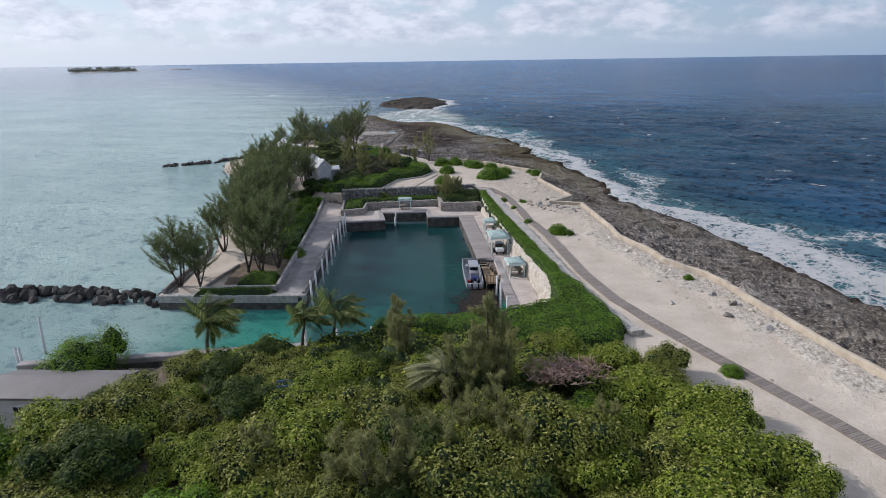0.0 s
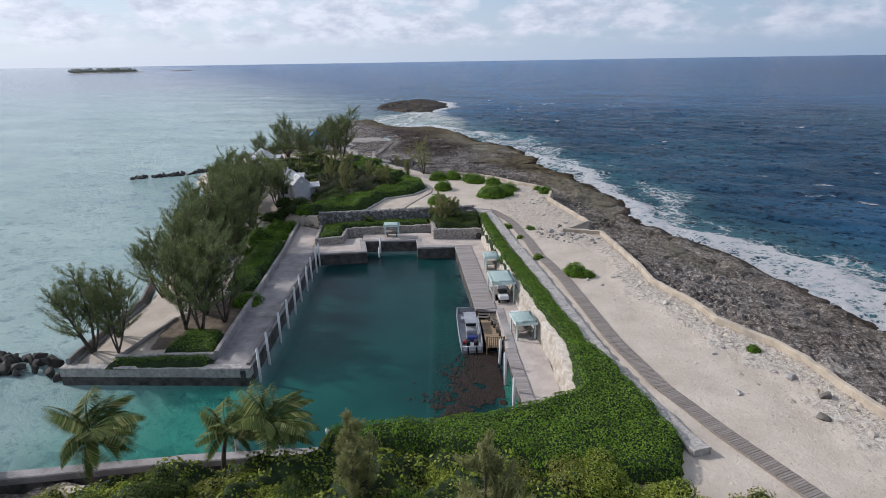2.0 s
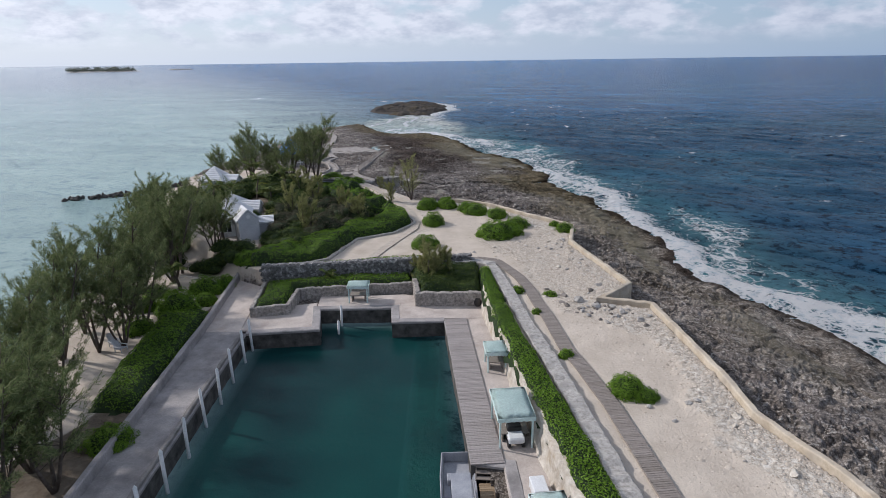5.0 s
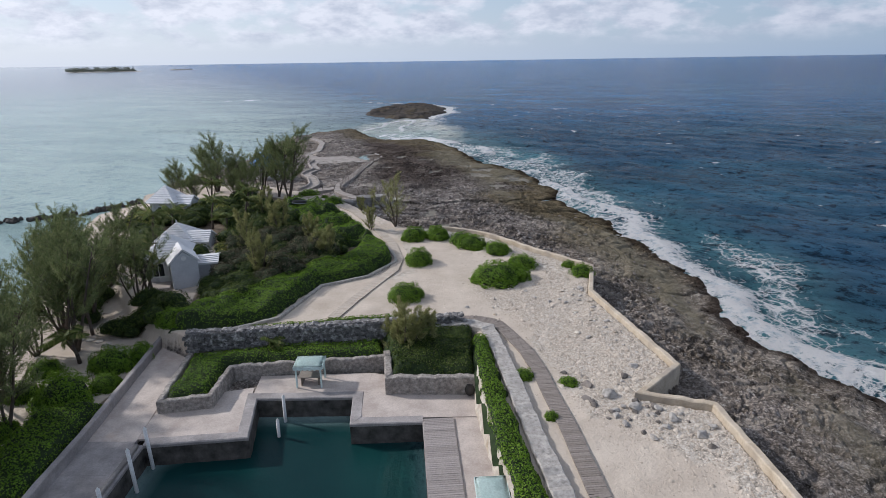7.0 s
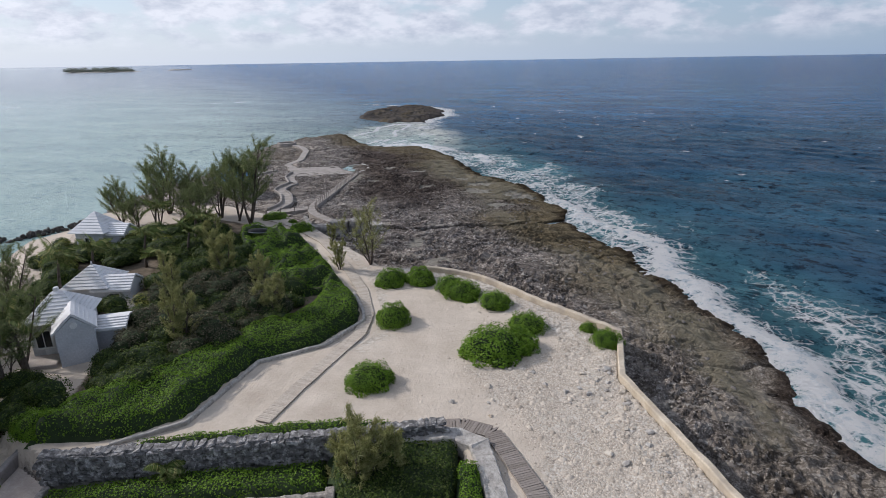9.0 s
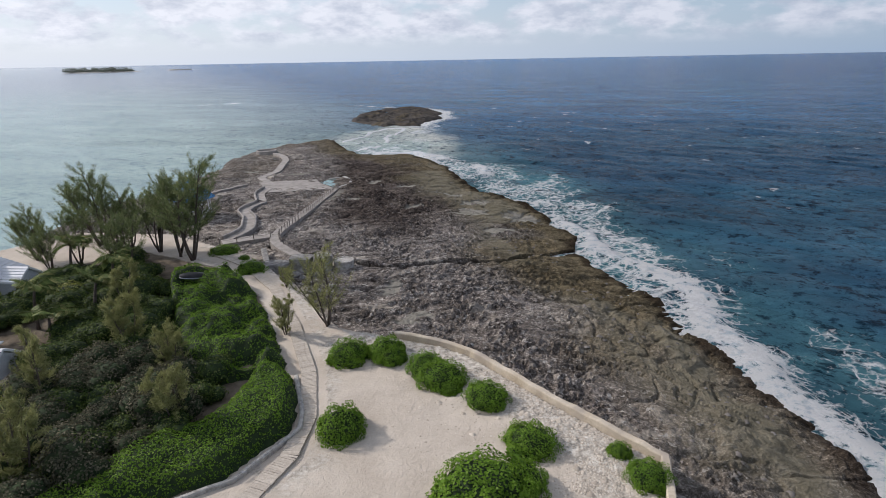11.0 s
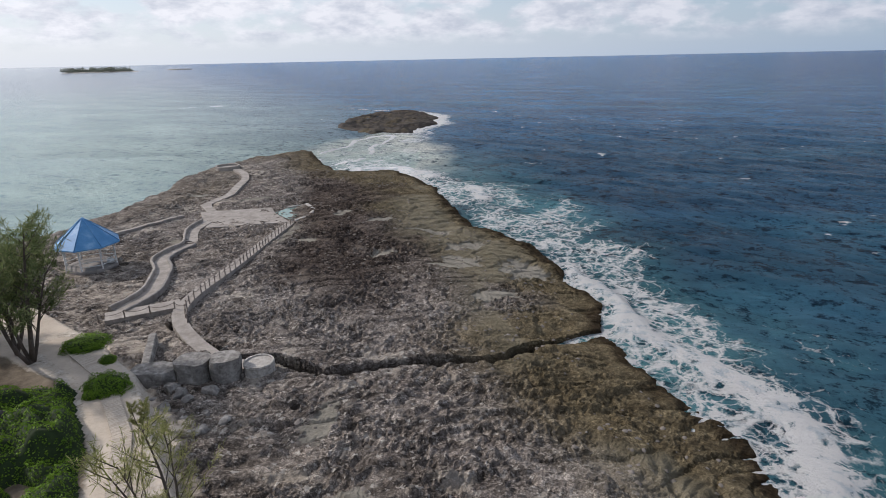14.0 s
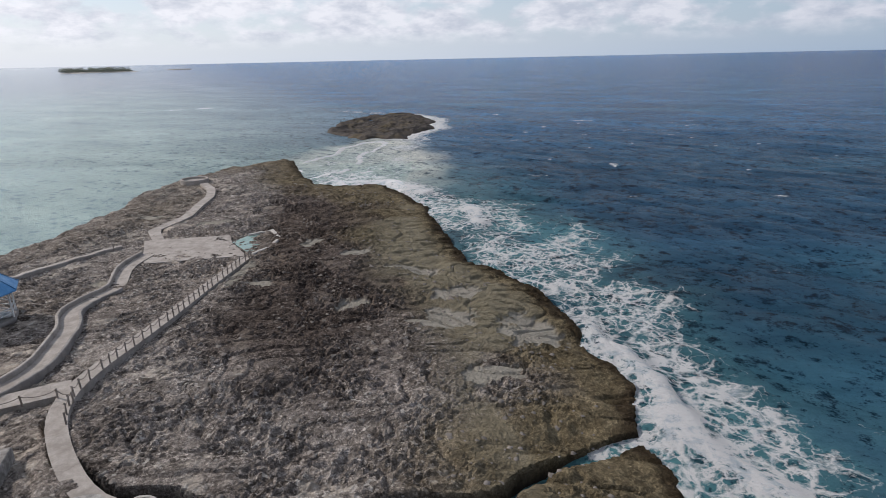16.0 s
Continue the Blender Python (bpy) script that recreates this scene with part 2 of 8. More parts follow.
WET_ROCK = mottled("wet_reef_rock", (0.022, 0.018, 0.015), (0.085, 0.070, 0.058), 0.5, grain=3, bump=0.9, depth=0.15, stain=(0.11, 0.085, 0.045), stain_scale=0.2)
TIMBER = planked("silvered_timber", (0.225, 0.195, 0.17), (0.29, 0.255, 0.23))
DECK_TIMBER = planked("silver_deck_timber", (0.285, 0.258, 0.245), (0.37, 0.335, 0.32))
NEW_TIMBER = planked("brown_timber", (0.26, 0.19, 0.12), (0.34, 0.26, 0.17))
PALE_TIMBER = planked("sun_bleached_timber", (0.44, 0.385, 0.325), (0.53, 0.47, 0.40))
RUBBLE = planked("white_rubble", (0.36, 0.312, 0.258), (0.63, 0.56, 0.475), 0.9)
LAID_STONE = mottled("laid_grey_stone", (0.075, 0.072, 0.070), (0.30, 0.29, 0.285), 3.4, rough=0.95, grain=9, bump=1.0, depth=0.10, stain=(0.62, 0.60, 0.58), stain_scale=2.6)
PLANTER = mottled("rough_beige_masonry", (0.22, 0.20, 0.185), (0.56, 0.51, 0.46), 4.5, grain=11, bump=1.0, depth=0.09, stain=(0.17, 0.155, 0.14), stain_scale=1.6)
WHITE_PAINT = mottled("white_paint", (0.66, 0.66, 0.65), (0.80, 0.80, 0.79), 1.5, rough=0.6, grain=14, bump=0.1, depth=0.005)
ROOF_WHITE = mottled("white_limewashed_roof", (0.70, 0.70, 0.71), (0.82, 0.82, 0.83), 0.8, rough=0.7, grain=10, bump=0.1, depth=0.005)
WALL_GREY = mottled("pale_grey_render", (0.50, 0.51, 0.53), (0.62, 0.63, 0.65), 0.6, grain=9, bump=0.15, depth=0.01)
ROOF_GREY = mottled("grey_metal_roof", (0.17, 0.155, 0.15), (0.23, 0.215, 0.21), 0.5, rough=0.6, grain=12, bump=0.1, depth=0.005)
CANVAS = mottled("aqua_canvas", (0.60, 0.75, 0.72), (0.72, 0.85, 0.82), 0.9, rough=0.8, grain=9, bump=0.15, depth=0.01)
BLUE_ROOF = mottled("blue_painted_roof", (0.08, 0.26, 0.52), (0.13, 0.34, 0.62), 0.7, rough=0.5, grain=8, bump=0.1, depth=0.005, stain=(0.25, 0.42, 0.62), stain_scale=0.7)
ALLOY = mottled("grey_alloy", (0.27, 0.28, 0.31), (0.40, 0.41, 0.44), 1.5, rough=0.45, grain=14, bump=0.1, depth=0.004)
HULL = mottled("white_gelcoat", (0.68, 0.69, 0.70), (0.78, 0.79, 0.80), 1.5, rough=0.35, grain=14, bump=0.05, depth=0.002)
BLACK = mottled("black_plastic", (0.01, 0.01, 0.012), (0.03, 0.03, 0.033), 2.0, rough=0.4, grain=12, bump=0.1, depth=0.004)
RED = mottled("red_fabric", (0.45, 0.03, 0.03), (0.55, 0.06, 0.05), 3.0)
BLUE = mottled("navy_fabric", (0.03, 0.04, 0.16), (0.05, 0.07, 0.24), 3.0)
BARK = mottled("grey_bark", (0.07, 0.055, 0.045), (0.16, 0.13, 0.11), 3.0, grain=14, bump=0.8, depth=0.03)
DEAD = mottled("dead_brush", (0.26, 0.155, 0.13), (0.50, 0.36, 0.30), 2.0)
GLASS_DARK = mottled("dark_window_glass", (0.02, 0.025, 0.03), (0.03, 0.035, 0.04), 0.5, rough=0.12, spec=0.6, bump=0.02, depth=0.001)
WEED = mottled("floating_weed", (0.014, 0.009, 0.006), (0.038, 0.023, 0.015), 2.0, rough=0.6, grain=9)
SEA_GRAPE = leafy("sea_grape_leaves", (0.080, 0.155, 0.015), (0.158, 0.275, 0.026), 0.5, (0.20, 0.31, 0.045))
SHRUB = leafy("shrub_leaves", (0.085, 0.125, 0.017), (0.265, 0.335, 0.040), 0.5, (0.45, 0.44, 0.13))
DARK_SHRUB = leafy("dark_shrub_leaves", (0.030, 0.054, 0.014), (0.082, 0.122, 0.026), 0.6, (0.15, 0.17, 0.06))
NEEDLES = leafy("casuarina_needles", (0.092, 0.122, 0.052), (0.210, 0.255, 0.108), 0.7, (0.31, 0.32, 0.16))
DRY_SHRUB = leafy("dry_shrub_leaves", (0.036, 0.038, 0.026), (0.105, 0.102, 0.066), 0.7, (0.20, 0.18, 0.13))
OLIVE_SHRUB = leafy("olive_shrub_leaves", (0.090, 0.110, 0.020), (0.240, 0.260, 0.050), 0.45, (0.46, 0.44, 0.16))
# far island leaves, paled and greyed to carry the haze in their colour
HAZED_SCRUB = leafy("grey_island_scrub", (0.130, 0.150, 0.130), (0.230, 0.250, 0.215), 0.7, (0.32, 0.33, 0.29))
PALE_NEEDLES = leafy("olive_casuarina_needles", (0.165, 0.180, 0.065), (0.330, 0.335, 0.140), 0.7, (0.44, 0.41, 0.21))
FROND = leafy("palm_fronds", (0.055, 0.095, 0.022), (0.17, 0.215, 0.065), 0.5, (0.42, 0.38, 0.16))
# solid filler under leaves; shade between them is put into its colour
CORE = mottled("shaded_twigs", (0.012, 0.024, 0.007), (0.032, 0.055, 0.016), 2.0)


def ground_material():
    m, n, l, b = material("coast_ground", 0.95, 0, 0.06)
    p = world_place(n)
    # karst rock: sharp crests, pits with shade painted in, grey-brown crust, pale scoured patches
    big = noise_tex(n, l, p, 0.16, 5, 0.6)
    mid = noise_tex(n, l, p, 0.8, 8, 0.74)
    fine = noise_tex(n, l, p, 5.0, 5, 0.7)

    rock = ramp(n, l, mid, [(0.34, (0.235, 0.212, 0.196)), (0.50, (0.395, 0.366, 0.345)), (0.66, (0.60, 0.57, 0.545))])
    rock = mixed(n, l, 0.8, rock, ramp(n, l, big, [(0.32, (0.74, 0.72, 0.71)), (0.68, (1.28, 1.26, 1.24))]), "MULTIPLY")
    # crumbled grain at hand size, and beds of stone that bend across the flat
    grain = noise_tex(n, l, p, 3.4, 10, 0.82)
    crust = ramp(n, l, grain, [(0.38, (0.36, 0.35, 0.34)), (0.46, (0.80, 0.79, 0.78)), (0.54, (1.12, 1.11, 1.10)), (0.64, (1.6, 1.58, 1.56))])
    jag = node(n, "ShaderNodeTexNoise", Scale=1.8, Detail=4.0, Roughness=0.6)
    l.new(p, jag.inputs["Vector"])
    jagged = node(n, "ShaderNodeVectorMath")
    jagged.operation = "MULTIPLY_ADD"
    jagged.inputs[1].default_value = (1.3, 1.3, 1.3)
    l.new(jag.outputs["Color"], jagged.inputs[0])
    l.new(p, jagged.inputs[2])

    def knobs(scale):
        v_ = node(n, "ShaderNodeTexVoronoi", Scale=scale)
        l.new(jagged.outputs["Vector"], v_.inputs["Vector"])
        return v_.outputs["Distance"]

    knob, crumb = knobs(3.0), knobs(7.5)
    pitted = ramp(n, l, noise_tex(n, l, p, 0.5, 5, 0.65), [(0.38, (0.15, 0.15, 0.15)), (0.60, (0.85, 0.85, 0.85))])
    # gaps between knobs coloured dark as shade, their tops lightened as if lit
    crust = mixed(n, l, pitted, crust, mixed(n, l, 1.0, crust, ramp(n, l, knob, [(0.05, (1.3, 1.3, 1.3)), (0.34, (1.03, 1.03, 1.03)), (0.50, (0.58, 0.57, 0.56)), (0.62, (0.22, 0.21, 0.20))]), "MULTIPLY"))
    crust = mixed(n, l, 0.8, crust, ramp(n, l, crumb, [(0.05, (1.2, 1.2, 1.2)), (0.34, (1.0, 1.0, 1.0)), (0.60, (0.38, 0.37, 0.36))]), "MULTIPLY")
    bend = node(n, "ShaderNodeTexNoise", Scale=0.055, Detail=3.0, Roughness=0.5)
    l.new(p, bend.inputs["Vector"])
    swirl = node(n, "ShaderNodeVectorMath")
    swirl.operation = "MULTIPLY_ADD"
    swirl.inputs[1].default_value = (26, 26, 0)
    l.new(bend.outputs["Color"], swirl.inputs[0])
    l.new(p, swirl.inputs[2])
    thin = node(n, "ShaderNodeMapping", Scale=(0.09, 0.75, 0.5))
    l.new(swirl.outputs["Vector"], thin.inputs["Vector"])
    beds = noise_tex(n, l, thin.outputs["Vector"], 1.0, 6, 0.7)
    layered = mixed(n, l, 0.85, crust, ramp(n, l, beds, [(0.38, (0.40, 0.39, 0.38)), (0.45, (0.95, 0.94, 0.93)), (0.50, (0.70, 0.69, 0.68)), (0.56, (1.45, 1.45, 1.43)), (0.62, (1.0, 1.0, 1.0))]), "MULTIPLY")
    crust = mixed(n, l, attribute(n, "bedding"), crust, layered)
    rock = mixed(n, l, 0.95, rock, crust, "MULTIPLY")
    patch = ramp(n, l, noise_tex(n, l, p, 0.33, 6, 0.6), [(0.59, (0, 0, 0)), (0.62, (0.85, 0.85, 0.85))])
    rock = mixed(n, l, patch, rock, mixed(n, l, 0.45, (0.52, 0.475, 0.42), crust, "MULTIPLY"))
    zone = noise_tex(n, l, p, 0.045, 4, 0.55)
    rock = mixed(n, l, 0.8, rock, ramp(n, l, zone, [(0.36, (1.05, 1.0, 0.93)), (0.52, (0.95, 0.92, 0.90)), (0.64, (1.35, 1.34, 1.32))]), "MULTIPLY")
    chip = ramp(n, l, noise_tex(n, l, p, 2.0, 6, 0.62), [(0.59, (0, 0, 0)), (0.63, (0.9, 0.9, 0.9))])
    rock = mixed(n, l, chip, rock, mixed(n, l, 0.4, (0.66, 0.62, 0.57), crust, "MULTIPLY"))
    rock = mixed(n, l, attribute(n, "damp"), rock, mixed(n, l, 1.0, rock, (0.35, 0.312, 0.296), "MULTIPLY"))
    algae = ramp(n, l, mid, [(0.35, (0.140, 0.112, 0.068)), (0.65, (0.345, 0.285, 0.180))])
    rock = mixed(n, l, attribute(n, "algae"), rock, mixed(n, l, 0.75, algae, crust, "MULTIPLY"))
    rock = mixed(n, l, attribute(n, "scour"), rock, ramp(n, l, mid, [(0.3, (0.155, 0.136, 0.094)), (0.7, (0.285, 0.256, 0.186))]))
    rock = mixed(n, l, attribute(n, "wet"), rock, mixed(n, l, 1.0, rock, (0.30, 0.27, 0.26), "MULTIPLY"))
    # shade inside the trenches painted as near-black rock
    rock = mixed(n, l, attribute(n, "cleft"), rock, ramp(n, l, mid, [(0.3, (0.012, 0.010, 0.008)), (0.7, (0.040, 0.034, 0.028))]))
    rock = mixed(n, l, attribute(n, "pan"), rock, ramp(n, l, mid, [(0.3, (0.25, 0.232, 0.195)), (0.7, (0.37, 0.345, 0.295))]))
    sandtone = ramp(n, l, noise_tex(n, l, p, 0.35, 6, 0.6), [(0.3, (0.435, 0.372, 0.305)), (0.7, (0.575, 0.505, 0.425))])
    sandtone = mixed(n, l, 0.25, sandtone, ramp(n, l, fine, [(0.3, (0.6, 0.6, 0.6)), (0.7, (1.05, 1.05, 1.05))]), "MULTIPLY")
    rubble = ramp(n, l, noise_tex(n, l, p, 2.2, 8, 0.75), [(0.36, (0.19, 0.168, 0.142)), (0.50, (0.42, 0.38, 0.325)), (0.66, (0.64, 0.60, 0.54))])
    wob = node(n, "ShaderNodeMath")
    wob.operation = "MULTIPLY_ADD"
    wob.inputs[1].default_value, wob.inputs[2].default_value = 1.2, -0.6
    l.new(mid, wob.inputs[0])

    def ragged(name):
        a = node(n, "ShaderNodeMath")
        l.new(attribute(n, name), a.inputs[0])
        l.new(wob.outputs[0], a.inputs[1])
        return ramp(n, l, a.outputs[0], [(0.35, (0, 0, 0)), (0.62, (1, 1, 1))])

    tone = mixed(n, l, ragged("sand"), rock, sandtone)
    tone = mixed(n, l, ragged("rubble"), tone, rubble)
    tone = mixed(n, l, ragged("soil"), tone, ramp(n, l, mid, [(0.3, (0.075, 0.058, 0.042)), (0.7, (0.21, 0.175, 0.135))]))
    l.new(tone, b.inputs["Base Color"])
    def plus(x, k, y):
        w_ = node(n, "ShaderNodeMath")
        w_.operation = "MULTIPLY_ADD"
        w_.inputs[1].default_value = k
        l.new(x, w_.inputs[0])
        l.new(y, w_.inputs[2])
        return w_.outputs[0]

    relief = plus(knob, -0.60, plus(crumb, -1.22, plus(grain, 0.60, plus(mid, 0.25, plus(mid, 0.0, crumb)))))
    gate = node(n, "ShaderNodeMath")
    gate.operation = "MULTIPLY"
    inv = node(n, "ShaderNodeMath")
    inv.operation = "MULTIPLY_ADD"
    inv.inputs[1].default_value, inv.inputs[2].default_value = -0.88, 1.0
    l.new(ragged("sand"), inv.inputs[0])
    l.new(relief, gate.inputs[0])
    l.new(inv.outputs[0], gate.inputs[1])
    bumped(n, l, b, gate.outputs[0], 1.0, 0.40)
    return m


def water_material():
    m, n, l, b = material("sea_water", 0.14, 0, 0.10)
    b.inputs["IOR"].default_value = 1.33
    p = world_place(n)

    def turned(angle, stretch):
        """Places turned so that crests run along the first axis, then drawn out along it."""
        r_ = node(n, "ShaderNodeMapping", Rotation=(0, 0, angle))
        l.new(p, r_.inputs["Vector"])
        s_ = node(n, "ShaderNodeMapping", Scale=(stretch, 1.0, 1.0))
        l.new(r_.outputs["Vector"], s_.inputs["Vector"])
        return s_.outputs["Vector"]

    def sharp(place, scale, detail, rough):
        """Peaked crests with rounded troughs, 0 to 1."""
        t_ = noise_tex(n, l, place, scale, detail, rough)
        f_ = node(n, "ShaderNodeMath")
        f_.operation = "MULTIPLY_ADD"
        f_.inputs[1].default_value, f_.inputs[2].default_value = 2.0, -1.0
        l.new(t_, f_.inputs[0])
        g_ = node(n, "ShaderNodeMath")
        g_.operation = "ABSOLUTE"
        l.new(f_.outputs[0], g_.inputs[0])
        r_ = node(n, "ShaderNodeMapRange", From_Min=0.0, From_Max=0.36, To_Min=1.0, To_Max=0.0)
        l.new(g_.outputs[0], r_.inputs["Value"])
        return r_.outputs[0]

    def weighed(x, k, y):
        w_ = node(n, "ShaderNodeMath")
        w_.operation = "MULTIPLY_ADD"
        w_.inputs[1].default_value = k
        l.new(x, w_.inputs[0])
        if isinstance(y, (int, float)):
            w_.inputs[2].default_value = y
        else:
            l.new(y, w_.inputs[2])
        return w_.outputs[0]

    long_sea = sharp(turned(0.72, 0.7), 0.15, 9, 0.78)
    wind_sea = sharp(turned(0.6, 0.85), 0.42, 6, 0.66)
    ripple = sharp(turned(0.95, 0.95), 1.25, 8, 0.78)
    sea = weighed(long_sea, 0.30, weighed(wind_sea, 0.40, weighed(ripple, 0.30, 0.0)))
    tone = attribute(n, "depth_tint", "Color")
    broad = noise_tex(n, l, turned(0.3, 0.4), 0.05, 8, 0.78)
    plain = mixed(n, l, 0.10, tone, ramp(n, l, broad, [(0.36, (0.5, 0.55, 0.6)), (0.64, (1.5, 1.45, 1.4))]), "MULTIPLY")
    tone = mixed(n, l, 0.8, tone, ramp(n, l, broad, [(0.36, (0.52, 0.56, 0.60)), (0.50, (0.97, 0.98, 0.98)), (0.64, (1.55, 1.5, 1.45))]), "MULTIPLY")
    # sky glint on crests and shade in troughs painted into the colour
    glint_waves = mixed(n, l, 1.0, tone, ramp(n, l, sea, [(0.26, (0.42, 0.45, 0.50)), (0.48, (0.72, 0.75, 0.78)), (0.59, (1.45, 1.42, 1.38)), (0.74, (4.6, 3.9, 3.35))]), "MULTIPLY")
    tone = mixed(n, l, attribute(n, "chop"), plain, glint_waves)
    # foam: broken white water, and a net of bubbles drawn out behind it
    warp = node(n, "ShaderNodeTexNoise", Scale=0.45, Detail=5.0, Roughness=0.65)
    l.new(p, warp.inputs["Vector"])
    wsc = node(n, "ShaderNodeVectorMath")
    wsc.operation = "MULTIPLY_ADD"
    wsc.inputs[1].default_value = (2.6, 2.6, 0)
    l.new(warp.outputs["Color"], wsc.inputs[0])
    l.new(p, wsc.inputs[2])

    def net(scale, width):
        v_ = node(n, "ShaderNodeTexVoronoi", Scale=scale)
        v_.feature = "DISTANCE_TO_EDGE"
        l.new(wsc.outputs["Vector"], v_.inputs["Vector"])
        r_ = node(n, "ShaderNodeMapRange", From_Min=0.0, From_Max=width, To_Min=1.0, To_Max=0.0)
        l.new(v_.outputs["Distance"], r_.inputs["Value"])
        return r_.outputs[0]

    lace = node(n, "ShaderNodeMath")
    lace.operation = "MAXIMUM"
    l.new(net(0.38, 0.15), lace.inputs[0])
    l.new(weighed(net(1.15, 0.24), 0.8, 0.0), lace.inputs[1])
    tex = noise_tex(n, l, p, 0.8, 8, 0.72)
    spread_foam = attribute(n, "foam")
    white = node(n, "ShaderNodeMapRange", From_Min=-0.04, From_Max=0.16)
    l.new(weighed(spread_foam, 1.45, weighed(tex, 2.8, -2.24)), white.inputs["Value"])
    thread = node(n, "ShaderNodeMapRange", From_Min=0.0, From_Max=0.28, To_Max=0.95)
    l.new(weighed(spread_foam, 1.15, weighed(lace.outputs[0], 0.56, weighed(tex, 1.1, -1.28))), thread.inputs["Value"])
    both = node(n, "ShaderNodeMath")
    both.operation = "MAXIMUM"
    l.new(white.outputs[0], both.inputs[0])
    l.new(thread.outputs[0], both.inputs[1])
    gate = mixed(n, l, 1.0, both.outputs[0], ramp(n, l, spread_foam, [(0.02, (0, 0, 0)), (0.14, (1, 1, 1))]), "MULTIPLY")
    tone = mixed(n, l, gate, tone, ramp(n, l, tex, [(0.36, (0.70, 0.78, 0.84)), (0.50, (0.98, 0.985, 0.99))]))
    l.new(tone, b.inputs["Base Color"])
    gloss = node(n, "ShaderNodeMapRange", From_Min=0.2, To_Min=0.12, To_Max=0.062)
    l.new(attribute(n, "chop"), gloss.inputs["Value"])
    l.new(gloss.outputs[0], b.inputs["Specular IOR Level"])
    rg = node(n, "ShaderNodeMapRange")
    rg.inputs["To Max"].default_value = 0.8
    rough = node(n, "ShaderNodeMapRange", To_Min=0.12, To_Max=0.20)
    l.new(attribute(n, "chop"), rough.inputs["Value"])
    l.new(rough.outputs[0], rg.inputs["To Min"])
    l.new(gate, rg.inputs["Value"])
    l.new(rg.outputs[0], b.inputs["Roughness"])
    chop = node(n, "ShaderNodeMath")
    chop.operation = "MULTIPLY"
    l.new(sea, chop.inputs[0])
    l.new(attribute(n, "chop"), chop.inputs[1])
    bumped(n, l, b, weighed(gate, 0.10, chop.outputs[0]), 1.0, 2.2)
    return m


GROUND, WATER = ground_material(), water_material()


# ---- mesh helpers ----
def mesh_from(name, verts, faces, mats, smooth_faces=False, index=None):
    me = bpy.data.meshes.new(name)
    me.from_pydata([tuple(v) for v in verts], [], faces)
    for mt in (mats if isinstance(mats, (list, tuple)) else [mats]):
        me.materials.append(mt)
    if index is not None:
        me.polygons.foreach_set("material_index", index)
    if smooth_faces:
        me.polygons.foreach_set("use_smooth", [True] * len(me.polygons))
    return me


def grid_mesh(name, X, Y, Z, mat, keep=None, faceted=False):
    """A sheet from arrays of one shape."""
    rows, cols = X.shape
    me = bpy.data.meshes.new(name)
    me.vertices.add(rows * cols)
    me.vertices.foreach_set("co", np.stack([X, Y, Z], -1).astype(np.float32).ravel())
    i = np.arange(rows * cols).reshape(rows, cols)
    quads = np.stack([i[:-1, :-1], i[:-1, 1:], i[1:, 1:], i[1:, :-1]], -1).reshape(-1, 4)
    if keep is not None:
        k = keep[:-1, :-1] | keep[:-1, 1:] | keep[1:, 1:] | keep[1:, :-1]
        quads = quads[k.ravel()]
    me.loops.add(quads.size)
    me.loops.foreach_set("vertex_index", quads.ravel().astype(np.int32))
    me.polygons.add(len(quads))
    me.polygons.foreach_set("loop_start", np.arange(0, quads.size, 4, dtype=np.int32))
    me.polygons.foreach_set("use_smooth", np.full(len(quads), not faceted))
    me.update(calc_edges=True)
    me.materials.append(mat)
    return me


def add_float(me, name, values):
    a = me.attributes.new(name, "FLOAT", "POINT")
    a.data.foreach_set("value", np.asarray(values, np.float32).ravel())


def part(name, bm, mat, parent, label=""):
    if isinstance(bm, bmesh.types.BMesh):
        me = bpy.data.meshes.new(name)
        bm.to_mesh(me)
        bm.free()
    else:
        me = bm
    if mat is not None:
        me.materials.clear()
        for mt in (mat if isinstance(mat, (list, tuple)) else [mat]):
            me.materials.append(mt)
    ob = new(name, me)
    if parent is not None:
        ob.parent = parent
    if label:
        ob["label"] = label
    return ob


def empty(name, m, label, category, group="", kind=""):
    e = new(name)
    e.empty_display_size = 0.3
    e.matrix_world = m
    return tagged(e, label, category, group, kind)


def add_box(bm, size, m=None, bevel=0.0):
    r = bmesh.ops.create_cube(bm, size=1.0)
    bmesh.ops.scale(bm, vec=size, verts=r["verts"])
    if bevel:
        edges = list({e for v in r["verts"] for e in v.link_edges})
        rb = bmesh.ops.bevel(bm, geom=edges, offset=bevel, segments=1, affect="EDGES")
        verts = list({v for f in rb["faces"] for v in f.verts} | {v for v in r["verts"] if v.is_valid})
    else:
        verts = r["verts"]
    if m is not None:
        bmesh.ops.transform(bm, matrix=m, verts=verts)
    return bm


def box(size, m=None, bevel=0.0):
    return add_box(bmesh.new(), size, m, bevel)


